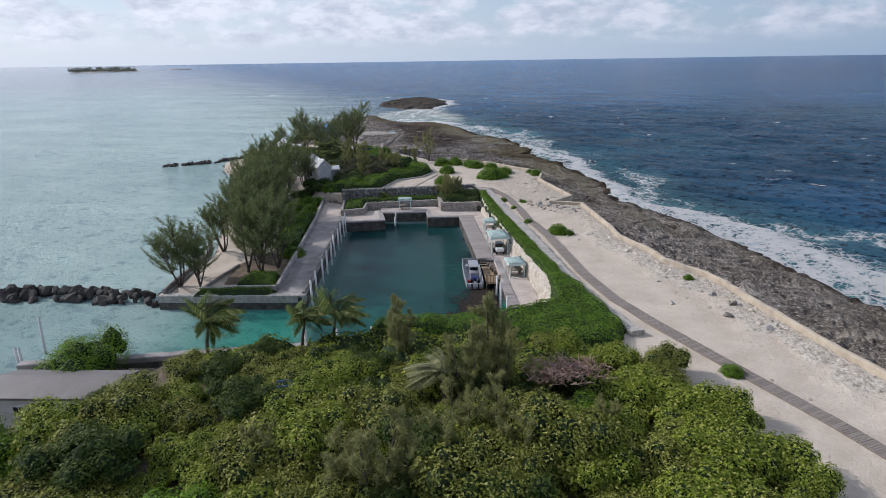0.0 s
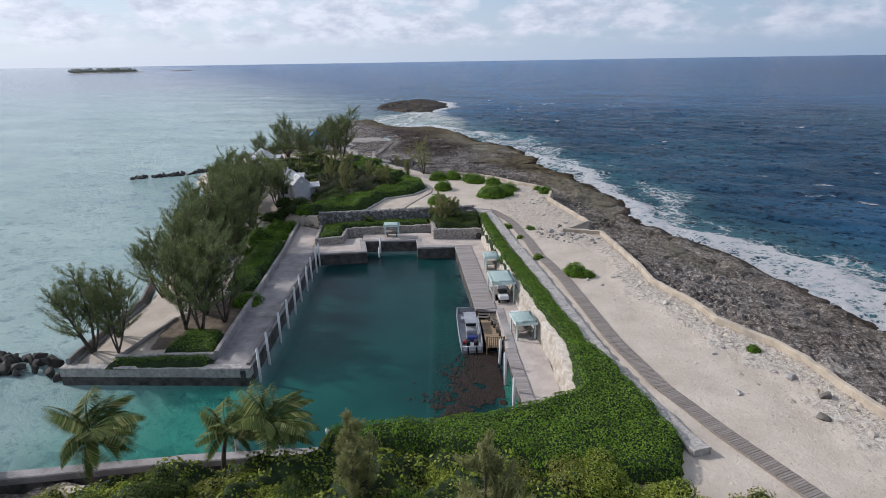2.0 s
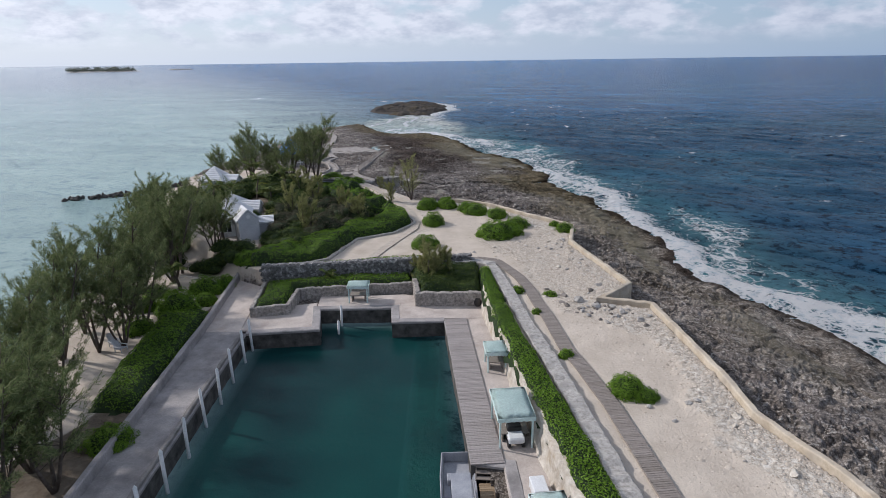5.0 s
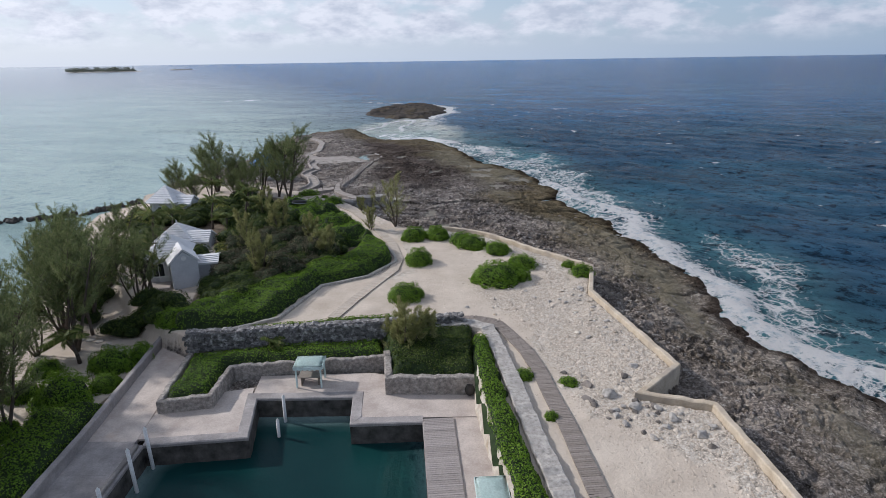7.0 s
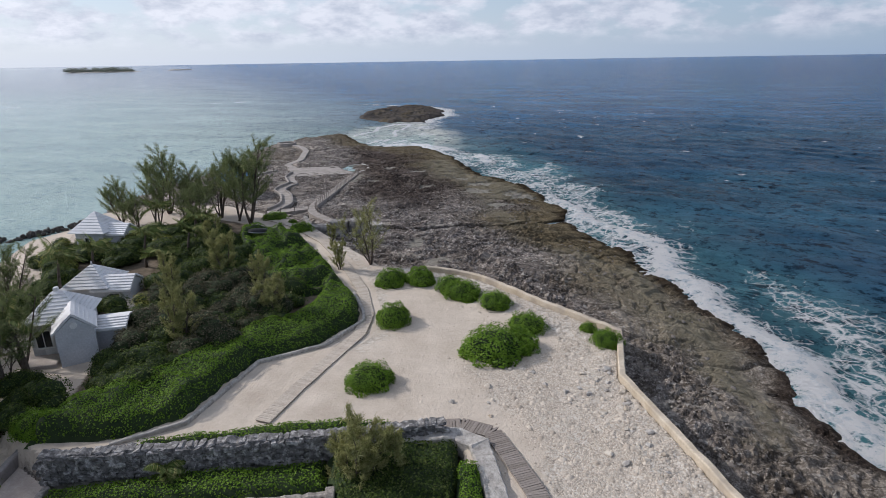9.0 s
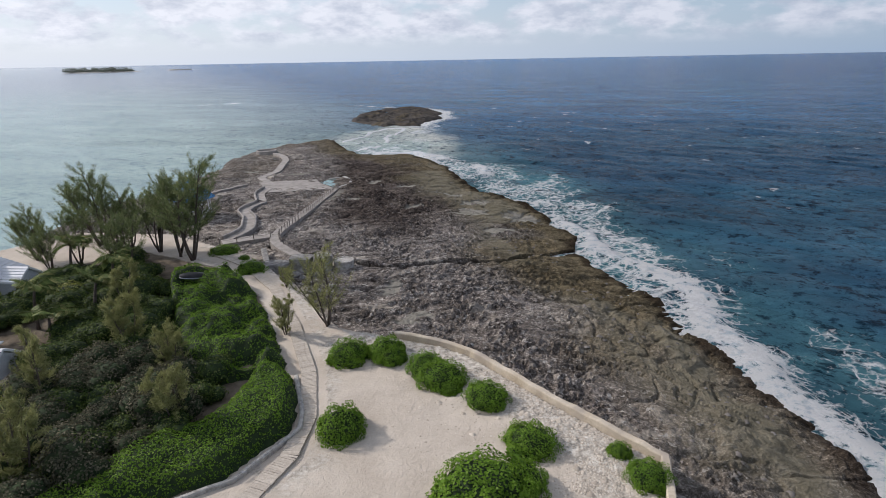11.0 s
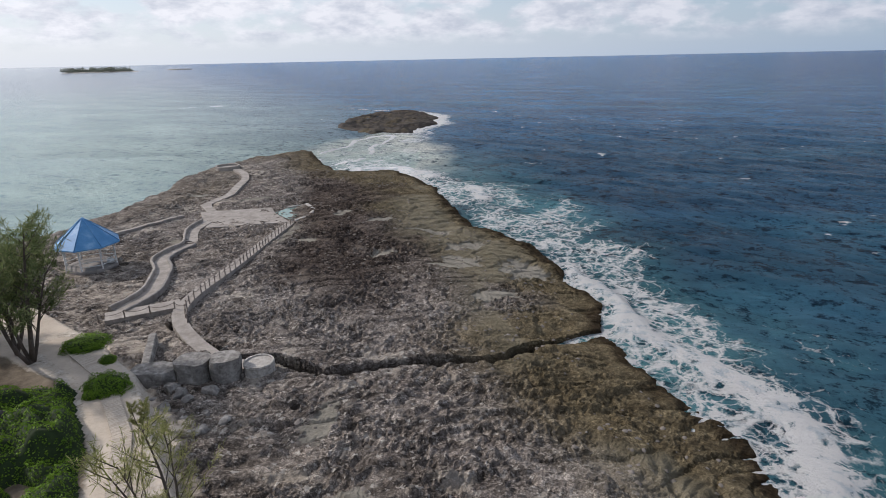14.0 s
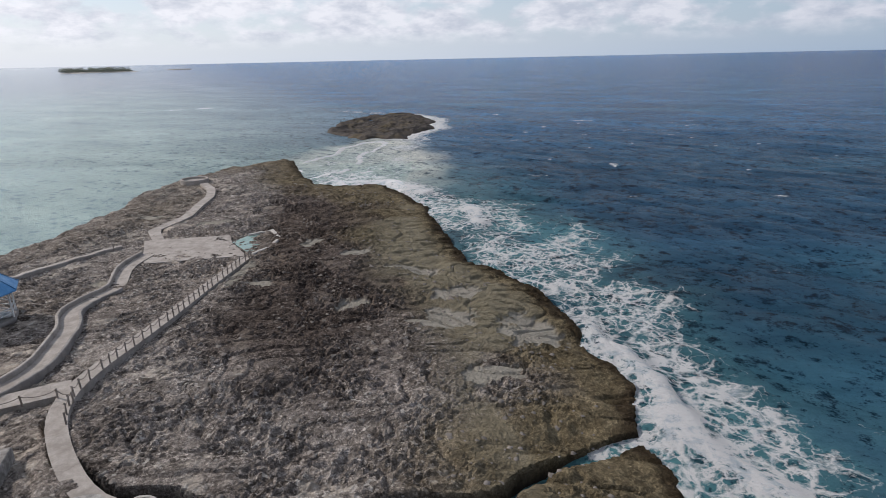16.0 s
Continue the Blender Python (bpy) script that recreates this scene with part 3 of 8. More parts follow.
def add_tube(bm, pts, radii, sides=8):
    rings = []
    for k, p in enumerate(pts):
        a, b = Vector(pts[max(k - 1, 0)]), Vector(pts[min(k + 1, len(pts) - 1)])
        q = (b - a).to_track_quat("Z", "Y")
        r = radii[k] if hasattr(radii, "__len__") else radii
        rings.append([bm.verts.new(Vector(p) + q @ Vector((r * math.cos(2 * math.pi * s / sides), r * math.sin(2 * math.pi * s / sides), 0))) for s in range(sides)])
    for r0, r1 in zip(rings, rings[1:]):
        for s in range(sides):
            f = bm.faces.new((r0[s], r0[(s + 1) % sides], r1[(s + 1) % sides], r1[s]))
            f.smooth = True
    bm.faces.new(rings[0][::-1])
    bm.faces.new(rings[-1])
    return bm


def tube(pts, radii, sides=8):
    return add_tube(bmesh.new(), pts, radii, sides)


def resample(pts, step):
    out = [Vector(pts[0])]
    for a, b in zip(pts, pts[1:]):
        a, b = Vector(a), Vector(b)
        n = max(1, round((b - a).length / step))
        out += [a.lerp(b, (k + 1) / n) for k in range(n)]
    return out


def offsets(pts, closed=False):
    """Mitred sideways directions (to the right of the way) along a line in the plan."""
    out = []
    for k in range(len(pts)):
        a = pts[k] - pts[k - 1] if k else pts[1] - pts[0]
        b = pts[k + 1] - pts[k] if k < len(pts) - 1 else a
        a, b = Vector((a.x, a.y)).normalized(), Vector((b.x, b.y)).normalized()
        t = a + b
        t = t.normalized() if t.length > 0.2 else b
        nrm = Vector((t.y, -t.x))
        out.append(nrm / max(0.5, nrm.dot(Vector((b.y, -b.x)))))
    return out


def wall_strip(name, pts, thick, low, high, mat, wobble=0.0, side=0.0, seed=1, step=0.7, cap=None, cap_mat=None):
    """A wall along a line: low and high are numbers or functions of (x, y); side shifts it to the right."""
    P = resample([(p[0], p[1], 0) for p in pts], step)
    N = offsets(P)
    rnd = random.Random(seed)
    bm = bmesh.new()
    prev = None
    for p, nrm in zip(P, N):
        lo = low(p.x, p.y) if callable(low) else low
        hi = (high(p.x, p.y) if callable(high) else high) + rnd.uniform(-1, 1) * wobble
        o1, o2 = side - thick / 2 + rnd.uniform(-1, 1) * wobble * 0.5, side + thick / 2 + rnd.uniform(-1, 1) * wobble * 0.5
        bev = min(0.06, thick * 0.2)
        prof = [(o1, lo), (o1, hi - bev), (o1 + bev, hi), (o2 - bev, hi), (o2, hi - bev), (o2, lo)]
        ring = [bm.verts.new((p.x + nrm.x * o, p.y + nrm.y * o, z)) for o, z in prof]
        if prev:
            for k in range(5):
                bm.faces.new((prev[k], ring[k], ring[k + 1], prev[k + 1]))
        else:
            bm.faces.new(ring[::-1])
        prev = ring
    bm.faces.new(prev)
    bmesh.ops.recalc_face_normals(bm, faces=bm.faces)
    me = bpy.data.meshes.new(name)
    bm.to_mesh(me)
    bm.free()
    me.materials.append(mat)
    return new(name, me)


def slab(name, poly, top, thick, mat, parent=None, bevel=0.03):
    bm = bmesh.new()
    up = [bm.verts.new((x, y, top)) for x, y in poly]
    f = bm.faces.new(up)
    r = bmesh.ops.extrude_face_region(bm, geom=[f])
    bmesh.ops.translate(bm, verts=[v for v in r["geom"] if isinstance(v, bmesh.types.BMVert)], vec=(0, 0, -thick))
    bmesh.ops.recalc_face_normals(bm, faces=bm.faces)
    me = bpy.data.meshes.new(name)
    bm.to_mesh(me)
    bm.free()
    me.materials.append(mat)
    ob = new(name, me)
    if parent is not None:
        ob.parent = parent
    return ob


# ---- ground ----
PANS = [(3.0, 122.3, 2.3, 0.9, 0.75), (0.4, 129.9, 1.0, 2.2, -0.3), (9.5, 159.5, 3.0, 2.2, 0.4), (16, 158.5, 2.4, 2.6, 0), (10, 165.5, 2.6, 1.3, 0.3), (1, 162, 1.5, 1.1, 0), (-12.6, 170.5, 0.9, 3.4, 0),
        (-9.5, 167, 1.3, 0.8, 0), (-1.5, 177, 1.6, 1.0, 0.5), (5.5, 172, 2.4, 1.2, -0.3), (13, 151, 2.0, 1.2, 0.4), (-7.5, 181, 1.4, 1.6, 0), (-26, 168, 1.2, 0.9, 0), (-35, 196, 1.6, 1.4, 0), (-24, 192, 2.2, 1.0, 0.3)]


def pans(x, y):
    """Flat sandy floors among the rock, 1 inside."""
    best = np.full(np.shape(x), 9.0)
    rough = (fbm(x * 0.8, y * 0.8, 4, 131, 0.6) - 0.5) * 2.2
    for cx, cy, rx, ry, a in PANS:
        u, v = (x - cx) * math.cos(a) + (y - cy) * math.sin(a), -(x - cx) * math.sin(a) + (y - cy) * math.cos(a)
        best = np.minimum(best, np.hypot(u / rx, v / ry))
    return smooth(1.05, 0.85, best + rough)


def scoured(x, y, d):
    """Wave-worn smooth rock above the surf."""
    return smooth(0.47, 0.58, fbm(x * 0.085 + 2, y * 0.06, 4, 135, 0.6) + 0.10 * smooth(135, 150, y)) * smooth(1.0, 3.5, d) * smooth(16, 7, d + 3 * smooth(150, 140, y)) * smooth(60, 80, y) * smooth(-6, 4, x)


def height_at(x, y):
    """Height of the ground, with the covers it carries."""
    x, y = np.asarray(x, float), np.asarray(y, float)
    d = inside(x, y, COAST)
    wild = fbm(x * 0.3, y * 0.3, 5, 3)
    crag = np.abs(fbm(x * 1.6, y * 1.6, 4, 11, 0.6) - 0.5) * 2
    ledge = fbm(x * 0.07 + 3, y * 0.16, 3, 21)
    # pits eaten into the rock, knobs left standing, and sharp grit
    relief = (crag - 0.3) * 0.12 - 0.20 * smooth(0.52, 0.34, fbm(x * 2.3, y * 2.3, 2, 13, 0.6)) + 0.13 * smooth(0.54, 0.72, vnoise(x * 3.2, y * 3.2, 14)) + 0.17 * (vnoise(x * 5.2, y * 5.2, 77) - 0.5)
    lift = 1.0 - 0.30 * smooth(115, 145, y) - 0.30 * smooth(165, 205, y)
    rise = 0.30 + 0.35 * smooth(150, 175, y) + (1.35 * smooth(-1.5, 8.5, d + (wild - 0.5) * 5) + 0.7 * smooth(5, 16, d)) * lift
    pan, worn = pans(x, y), scoured(x, y, d)
    lip = np.minimum(line_distance(x, y, TRENCH[0]), line_distance(x, y, TRENCH[1]))
    calm = np.clip(1 - pan - 0.8 * worn, 0, 1) * (0.35 + 0.65 * smooth(1.0, 3.0, lip))
    rock = rise + (wild - 0.5) * 0.42 * (1 - 0.7 * pan) + relief * calm * (0.30 + 0.85 * smooth(0.40, 0.62, fbm(x * 0.35, y * 0.35, 3, 15))) * (0.4 + 0.6 * smooth(2, 10, d)) - 0.22 * pan
    steps = np.abs((ledge * 9) % 1 - 0.5)
    rock = rock + 0.24 * smooth(0.0, 0.12, steps) - 0.24
    tread = fbm(x * 0.030 + 1, y * 0.075, 2, 25) * 17 + (wild - 0.5) * 0.7
    rock = rock + (0.14 + 0.20 * smooth(98, 112, y) * smooth(141, 133, y)) * (np.floor(tread) + smooth(0.72, 1.0, tread % 1) - tread) * (1 - pan)
    fold = np.abs((fbm(x * 0.06 + 9, y * 0.09, 3, 23) * 26) % 1 - 0.5)
    rock = rock + 0.10 * (smooth(0.05, 0.35, fold) - 0.5) * smooth(0.42, 0.58, fbm(x * 0.09, y * 0.09, 3, 24)) * (1 - pan)
    rock = rock * smooth(-1.8, 0.8, d + (wild - 0.5) * 2.5) - 2.0 * smooth(0.0, -3.2, d + (wild - 0.5) * 2)
    cut = np.minimum(line_distance(x, y, TRENCH[0]), line_distance(x, y, TRENCH[1]))
    rock = rock - 1.15 * smooth(0.56, 0.36, cut + (wild - 0.5) * 0.3) * smooth(-1, 1, d)
    walks = smooth(-1.0, 2.0, inside(x, y, [(-13.2, 138), (-12.4, 176), (-16, 188), (-33, 222), (-43, 224), (-40, 205), (-33, 182), (-40, 165), (-30, 148), (-20, 140)]))
    rock = rock - walks * (0.15 + 0.25 * np.clip(rock - 0.9, 0, 3))
    up = inside(x, y, UPPER)
    w = smooth(-0.25, 0.25, up)
    sandy = 2.95 + (fbm(x * 0.3, y * 0.3, 3, 5) - 0.5) * 0.14 - 1.35 * smooth(33.5, 41, y) * smooth(5, -1, x) * (y < 60)
    z = rock * (1 - w) + sandy * w
    # rubble heaped inside the sea wall
    dw = line_distance(x, y, SEA_WALL)
    heap = smooth(4.2, 1.2, dw + (fbm(x * 0.35, y * 0.35, 3, 8) - 0.5) * 5) * w
    z = z + heap * (0.22 + 0.16 * (crag - 0.2))
    # lower terrace round the basin, and the grove beside it
    low = inside(x, y, [(-28.4, 51), (-28.4, 66), (-19.5, 91), (-15.6, 88.6), (-1.6, 90), (5.6, 90.4), (5.9, 83), (7.6, 67), (9.3, 52), (8.9, 45.4), (5.5, 44), (5, 51)])
    w = smooth(-0.2, 0.2, low) * (1 - smooth(-0.25, 0.25, up))
    z = z * (1 - w) + 1.15 * w
    gr = inside(x, y, GROVE)
    w = smooth(-0.6, 0.6, gr)
    z = z * (1 - w) + (1.45 + (wild - 0.5) * 0.3) * w
    quay = (y > 40) & (y < 84.5) & (x > -29.5) & (x < 6.6) & (d < 0.75)
    z = np.where(quay, np.minimum(z, -1.5), z)
    yard = smooth(-0.5, 0.5, inside(x, y, [(-37, 27), (-22.0, 31.5), (-21.0, 36.5), (-21, 40.6), (-33, 39.7)]))
    z = z * (1 - yard) + 0.45 * yard
    z = np.where(smooth(1.0, -0.6, d) > 0.99, np.minimum(z, -0.6), z)
    beach = smooth(6, 1, inside(x, y, [(-29, 66), (-60, 66), (-60, 147), (-47, 147), (-38, 120), (-33, 100), (-30, 86)]) * -1 + 1)
    z = np.where((beach > 0) & (up < 0) & (gr < 0), z * (1 - beach) + beach * np.clip(0.12 * d - 0.1, -1.0, 1.4), z)
    return z, d, up, gr, heap, beach, wild


xs = np.concatenate([np.arange(-62, -46, 0.7), np.arange(-46, -20, 0.4), np.arange(-20, 32, 0.18), np.arange(32, 40, 0.3), np.arange(40, 64, 0.8)])
ys = np.concatenate([np.arange(-60, 15, 1.5), np.arange(15, 60, 0.5), np.arange(60, 95, 0.24), np.arange(95, 172, 0.18), np.arange(172, 200, 0.27), np.arange(200, 256, 0.5)])
GX, GY = np.meshgrid(xs, ys)
GZ, D, UP, GR, HEAP, BEACH, WILD = height_at(GX, GY)
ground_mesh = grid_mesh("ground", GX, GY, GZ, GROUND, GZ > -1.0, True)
ground = tagged(new("ground", ground_mesh), "pale sand plaza running out into dark pitted coastal limestone", "ground", kind="structure")
path_d = line_distance(GX, GY, STRIPE)
near_path = smooth(4.5, 1.5, path_d + (WILD - 0.5) * 3)
tip_sand = smooth(9, 3, line_distance(GX, GY, [(-17, 139), (-20, 142), (-26, 150), (-30, 157), (-40, 160)]) + (WILD - 0.5) * 7) * 0.40
slabsand = smooth(1.0, 0.2, line_distance(GX, GY, [(-28, 181), (-30.4, 200), (-32.3, 212), (-38, 221)]))
sand = np.maximum.reduce([smooth(-0.4, 0.4, UP), smooth(-1.0, 0.3, GR), BEACH * smooth(-1, 0.5, D), near_path * smooth(0, 1, D), tip_sand, slabsand * 0.6])
thicket = smooth(0.0, 2.0, inside(GX, GY, [(-45, -60), (-37, 30), (-22, 38.5), (5, 42), (13, 38), (16, 31), (18, 24), (26, -60)]))
wood = smooth(-0.5, 1.0, inside(GX, GY, [(-18, 90), (-8.6, 98.5), (-4.5, 101.5), (-2.4, 107), (-4, 112), (-10.5, 126), (-17, 133), (-28, 139), (-38, 129), (-33, 116), (-23, 112), (-20, 100)]))
soil = np.maximum.reduce([thicket, wood * 0.9, smooth(-0.3, 0.5, inside(GX, GY, [(-16.9, 56), (-22.5, 54.5), (-23.5, 60), (-20.5, 66), (-19.2, 90), (-17.5, 75)]))])
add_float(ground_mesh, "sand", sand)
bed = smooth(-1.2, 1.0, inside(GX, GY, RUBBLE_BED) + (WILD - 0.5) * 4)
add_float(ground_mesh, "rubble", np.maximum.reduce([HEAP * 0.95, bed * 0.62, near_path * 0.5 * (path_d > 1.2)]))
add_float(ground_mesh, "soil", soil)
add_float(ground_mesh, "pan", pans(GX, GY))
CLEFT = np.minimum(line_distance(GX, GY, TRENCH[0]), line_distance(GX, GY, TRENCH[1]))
# mask for the painted trench shade
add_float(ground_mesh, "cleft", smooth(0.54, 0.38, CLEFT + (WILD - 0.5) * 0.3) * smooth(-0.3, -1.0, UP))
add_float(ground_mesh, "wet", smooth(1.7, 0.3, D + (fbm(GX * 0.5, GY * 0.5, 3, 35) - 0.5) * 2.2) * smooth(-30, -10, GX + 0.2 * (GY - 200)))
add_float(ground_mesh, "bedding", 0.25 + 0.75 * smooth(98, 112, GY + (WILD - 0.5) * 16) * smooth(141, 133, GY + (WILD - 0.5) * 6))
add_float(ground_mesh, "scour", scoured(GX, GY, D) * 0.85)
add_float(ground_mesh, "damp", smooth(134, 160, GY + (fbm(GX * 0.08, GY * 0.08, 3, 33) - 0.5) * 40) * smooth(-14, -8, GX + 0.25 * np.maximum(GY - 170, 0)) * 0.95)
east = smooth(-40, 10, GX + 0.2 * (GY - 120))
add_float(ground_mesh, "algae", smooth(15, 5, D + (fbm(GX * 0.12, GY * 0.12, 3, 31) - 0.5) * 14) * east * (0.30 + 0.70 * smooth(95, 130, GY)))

# ---- water: one sheet to the horizon ----
def spread(a, b, step, low, high, grow=1.075):
    mid = list(np.arange(a, b, step))
    s, v, left = step, a, []
    while v > low:
        s *= grow
        v -= s
        left.append(v)
    s, v, right = step, mid[-1], []
    while v < high:
        s *= grow
        v += s
        right.append(v)
    return np.array(left[::-1] + mid + right)


WX, WY = np.meshgrid(spread(-60, 95, 0.62, -4990, 4990), spread(20, 300, 0.62, -300, 4990))
wd = -inside(WX, WY, COAST)
reef_d = -inside(WX, WY, REEF)
line_x = np.where(WY < 300, -12 - 0.16 * np.maximum(WY - 220, 0), -25 - 0.42 * (WY - 300))
deep = smooth(-40 - 0.30 * WY, 30 + 0.05 * WY, WX - line_x)
deep = np.where(WY < 245, np.maximum(deep, smooth(10, 18, WX)), deep)
deep = np.where((WY < 245) & (WX < 0), smooth(200, 900, -WX) * 0.4 + smooth(150, 300, WY) * smooth(-80, 0, WX - line_x), deep)


def col(*c):
    return np.array(c)


# distant water greyed in its tint, partly for the sky it reflects
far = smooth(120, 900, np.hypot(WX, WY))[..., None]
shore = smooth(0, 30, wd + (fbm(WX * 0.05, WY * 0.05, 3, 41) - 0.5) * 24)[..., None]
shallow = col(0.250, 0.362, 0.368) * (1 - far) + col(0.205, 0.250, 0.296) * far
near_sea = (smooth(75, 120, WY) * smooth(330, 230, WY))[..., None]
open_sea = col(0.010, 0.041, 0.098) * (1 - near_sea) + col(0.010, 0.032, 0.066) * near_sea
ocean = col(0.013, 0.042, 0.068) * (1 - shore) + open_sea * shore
# far tint darkened eastward to offset bright sky reflection
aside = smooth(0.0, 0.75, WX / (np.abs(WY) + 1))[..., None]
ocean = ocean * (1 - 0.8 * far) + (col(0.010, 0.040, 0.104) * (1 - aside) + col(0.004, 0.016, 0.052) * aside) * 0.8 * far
patches = smooth(0.50, 0.72, fbm(WX * 0.018, WY * 0.03, 3, 45))[..., None] * (1 - far)
ocean = ocean * (1 - 0.35 * patches) + col(0.014, 0.050, 0.082) * 0.35 * patches
shelf = smooth(-5, 5, inside(WX, WY, [(-28, 232), (-27, 256), (-18, 284), (-6, 286), (1, 262), (8, 238), (3, 214), (-10, 212)]) + (fbm(WX * 0.09, WY * 0.09, 3, 53) - 0.5) * 12)
ocean = ocean * (1 - 0.8 * shelf[..., None]) + col(0.22, 0.255, 0.265) * 0.8 * shelf[..., None]
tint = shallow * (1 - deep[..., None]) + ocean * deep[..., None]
basin = smooth(-1.0, 1.5, inside(WX, WY, BASIN))[..., None]
glow = np.clip(smooth(68, 46, WY) * 0.75 * smooth(4, -8, WX) + 0.10 + 1.5 * (fbm(WX * 0.13, WY * 0.13, 3, 47) - 0.44), 0, 1)[..., None]
tint = tint * (1 - basin) + basin * (col(0.006, 0.028, 0.030) * (1 - glow) + col(0.011, 0.076, 0.065) * glow)
canal = (smooth(-30, -16, WX) * smooth(12, 8, WX) * smooth(41, 43, WY) * smooth(54, 51, WY))[..., None] * (1 - basin)
tint = tint * (1 - canal) + canal * col(0.040, 0.215, 0.172)
seaward = smooth(-26, -6, WX + 0.12 * (WY - 215)) * np.where(WY < 190, smooth(8, 14, WX), 1)
wave = fbm(WX * 0.045, WY * 0.045, 3, 51)
burst = smooth(0.30, 0.62, fbm(WX * 0.10 + 7, WY * 0.10, 3, 57))
set_wave = smooth(0.38, 0.62, fbm(WX * 0.02, WY * 0.042, 2, 59))
reach = 5.5 + 5.5 * set_wave + 1.6 * smooth(147, 160, WY) + 6.0 * smooth(170, 205, WY) + 5.0 * smooth(100, 78, WY) + 2.0 * smooth(146, 132, WY) * smooth(96, 110, WY)
run_up = wd + (wave - 0.5) * 6
foam = smooth(reach, 0.4 * reach, run_up) * (0.29 + 0.24 * burst + 0.05 * smooth(150, 166, WY) + 0.06 * smooth(185, 205, WY) + 0.10 * smooth(132, 120, WY))
crest = smooth(2.6, 0.3, np.abs(run_up - 0.45 * reach + 1.0) * 0.8 * (1 + 0.8 * (fbm(WX * 0.3, WY * 0.3, 3, 63) - 0.5)))
foam = np.maximum(foam, (0.42 + 0.37 * smooth(0.15, 0.6, burst)) * crest)
foam = np.maximum(foam, 0.62 * smooth(1.7, 0.2, wd) * (0.45 + 0.55 * burst))
trail_foam = smooth(0.40, 0.62, fbm(WX * 0.07 + 3, WY * 0.07, 4, 55, 0.6))
foam = np.maximum(foam, 0.47 * trail_foam * smooth((2.05 - 0.05 * smooth(132, 142, WY)) * reach, 1.0 * reach, wd + (wave - 0.5) * 14))
foam = foam * seaward * (wd > -3)
wash = (smooth(2.3 * reach, 0.5 * reach, wd + (wave - 0.5) * 14) * (0.25 + 0.75 * trail_foam) * seaward)[..., None]
tint = tint * (1 - 0.5 * wash) + col(0.045, 0.130, 0.160) * 0.5 * wash
foam = np.maximum(foam, smooth(9, 0, reef_d + (wave - 0.5) * 9) * smooth(-22, 0, WX + 0.1 * (WY - 290)) * 0.8)
foam = np.maximum(foam, 0.5 * smooth(14, 4, line_distance(WX, WY, [(-10, 222), (-8, 250), (-6, 284)])) * smooth(0.35, 0.6, wave))
roll = np.abs(line_distance(WX, WY, [(-20, 228), (-18, 250), (-14, 276)]) + (wave - 0.5) * 10 - 3)
foam = np.maximum(foam, 0.85 * smooth(1.3, 0.2, roll) * shelf * smooth(0.3, 0.5, burst))
foam = np.maximum(foam, 0.8 * smooth(3.2, 0.5, line_distance(WX, WY, [(-148, 384), (-132, 402), (-112, 414)])))
foam = np.maximum(foam, 0.6 * smooth(2.5, 0.5, line_distance(WX, WY, [(-90, 400), (-60, 396), (-32, 372), (-20, 366)])) * smooth(0.4, 0.55, wave))
foam = np.maximum(foam, 0.20 * shelf * (0.4 + 0.8 * burst))
caps = fbm(WX * 0.16, WY * 0.26, 3, 61)
foam = np.maximum(foam, 0.46 * smooth(0.74, 0.84, caps) * smooth(14, 40, wd) * smooth(200, 100, wd) * (deep > 0.8))
foam = np.where(basin[..., 0] > 0.05, 0, foam)
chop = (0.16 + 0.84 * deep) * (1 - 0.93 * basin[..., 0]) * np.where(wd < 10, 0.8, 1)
WU, WV = (WX - WY) * 0.7071, (WX + WY) * 0.7071
calm_far = smooth(900, 200, np.hypot(WX, WY)) * deep * (1 - basin[..., 0])
swell = (fbm(WU * 0.035, WV * 0.11, 3, 71) - 0.5) * 1.2 * calm_far
swell = swell + (0.3 - np.abs(fbm(WU * 0.10, WV * 0.30, 3, 75) - 0.5) * 2) * 0.7 * calm_far * smooth(340, 140, np.hypot(WX, WY - 60))
swell = swell + 0.5 * crest * seaward * smooth(0.2, 0.6, burst)
surge = smooth(0.3, 0.9, foam) * 0.35 * fbm(WX * 0.5, WY * 0.5, 3, 73)
WZ = (swell + surge) * smooth(-4, 3, wd)
water_mesh = grid_mesh("water", WX, WY, WZ, WATER)
add_float(water_mesh, "foam", foam)
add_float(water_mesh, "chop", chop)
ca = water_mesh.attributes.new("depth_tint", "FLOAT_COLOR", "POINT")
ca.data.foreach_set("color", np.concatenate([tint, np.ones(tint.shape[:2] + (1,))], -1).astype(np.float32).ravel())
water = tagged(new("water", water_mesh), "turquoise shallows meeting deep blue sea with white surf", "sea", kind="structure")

# ---- quays, terraces and walls ----
def strip_quads(inner, outer, n):
    """Cross-cut pieces between two lines in the plan."""
    a, b = [Vector((*p, 0)) for p in inner], [Vector((*p, 0)) for p in outer]

    def at(line, k):
        lens = [(q - p).length for p, q in zip(line, line[1:])]
        d = k * sum(lens)
        for p, q, L in zip(line, line[1:], lens):
            if d <= L + 1e-6:
                return p.lerp(q, d / L)
            d -= L
        return line[-1]
    return [[at(a, k / n), at(a, (k + 1) / n), at(b, (k + 1) / n), at(b, k / n)] for k in range(n)]


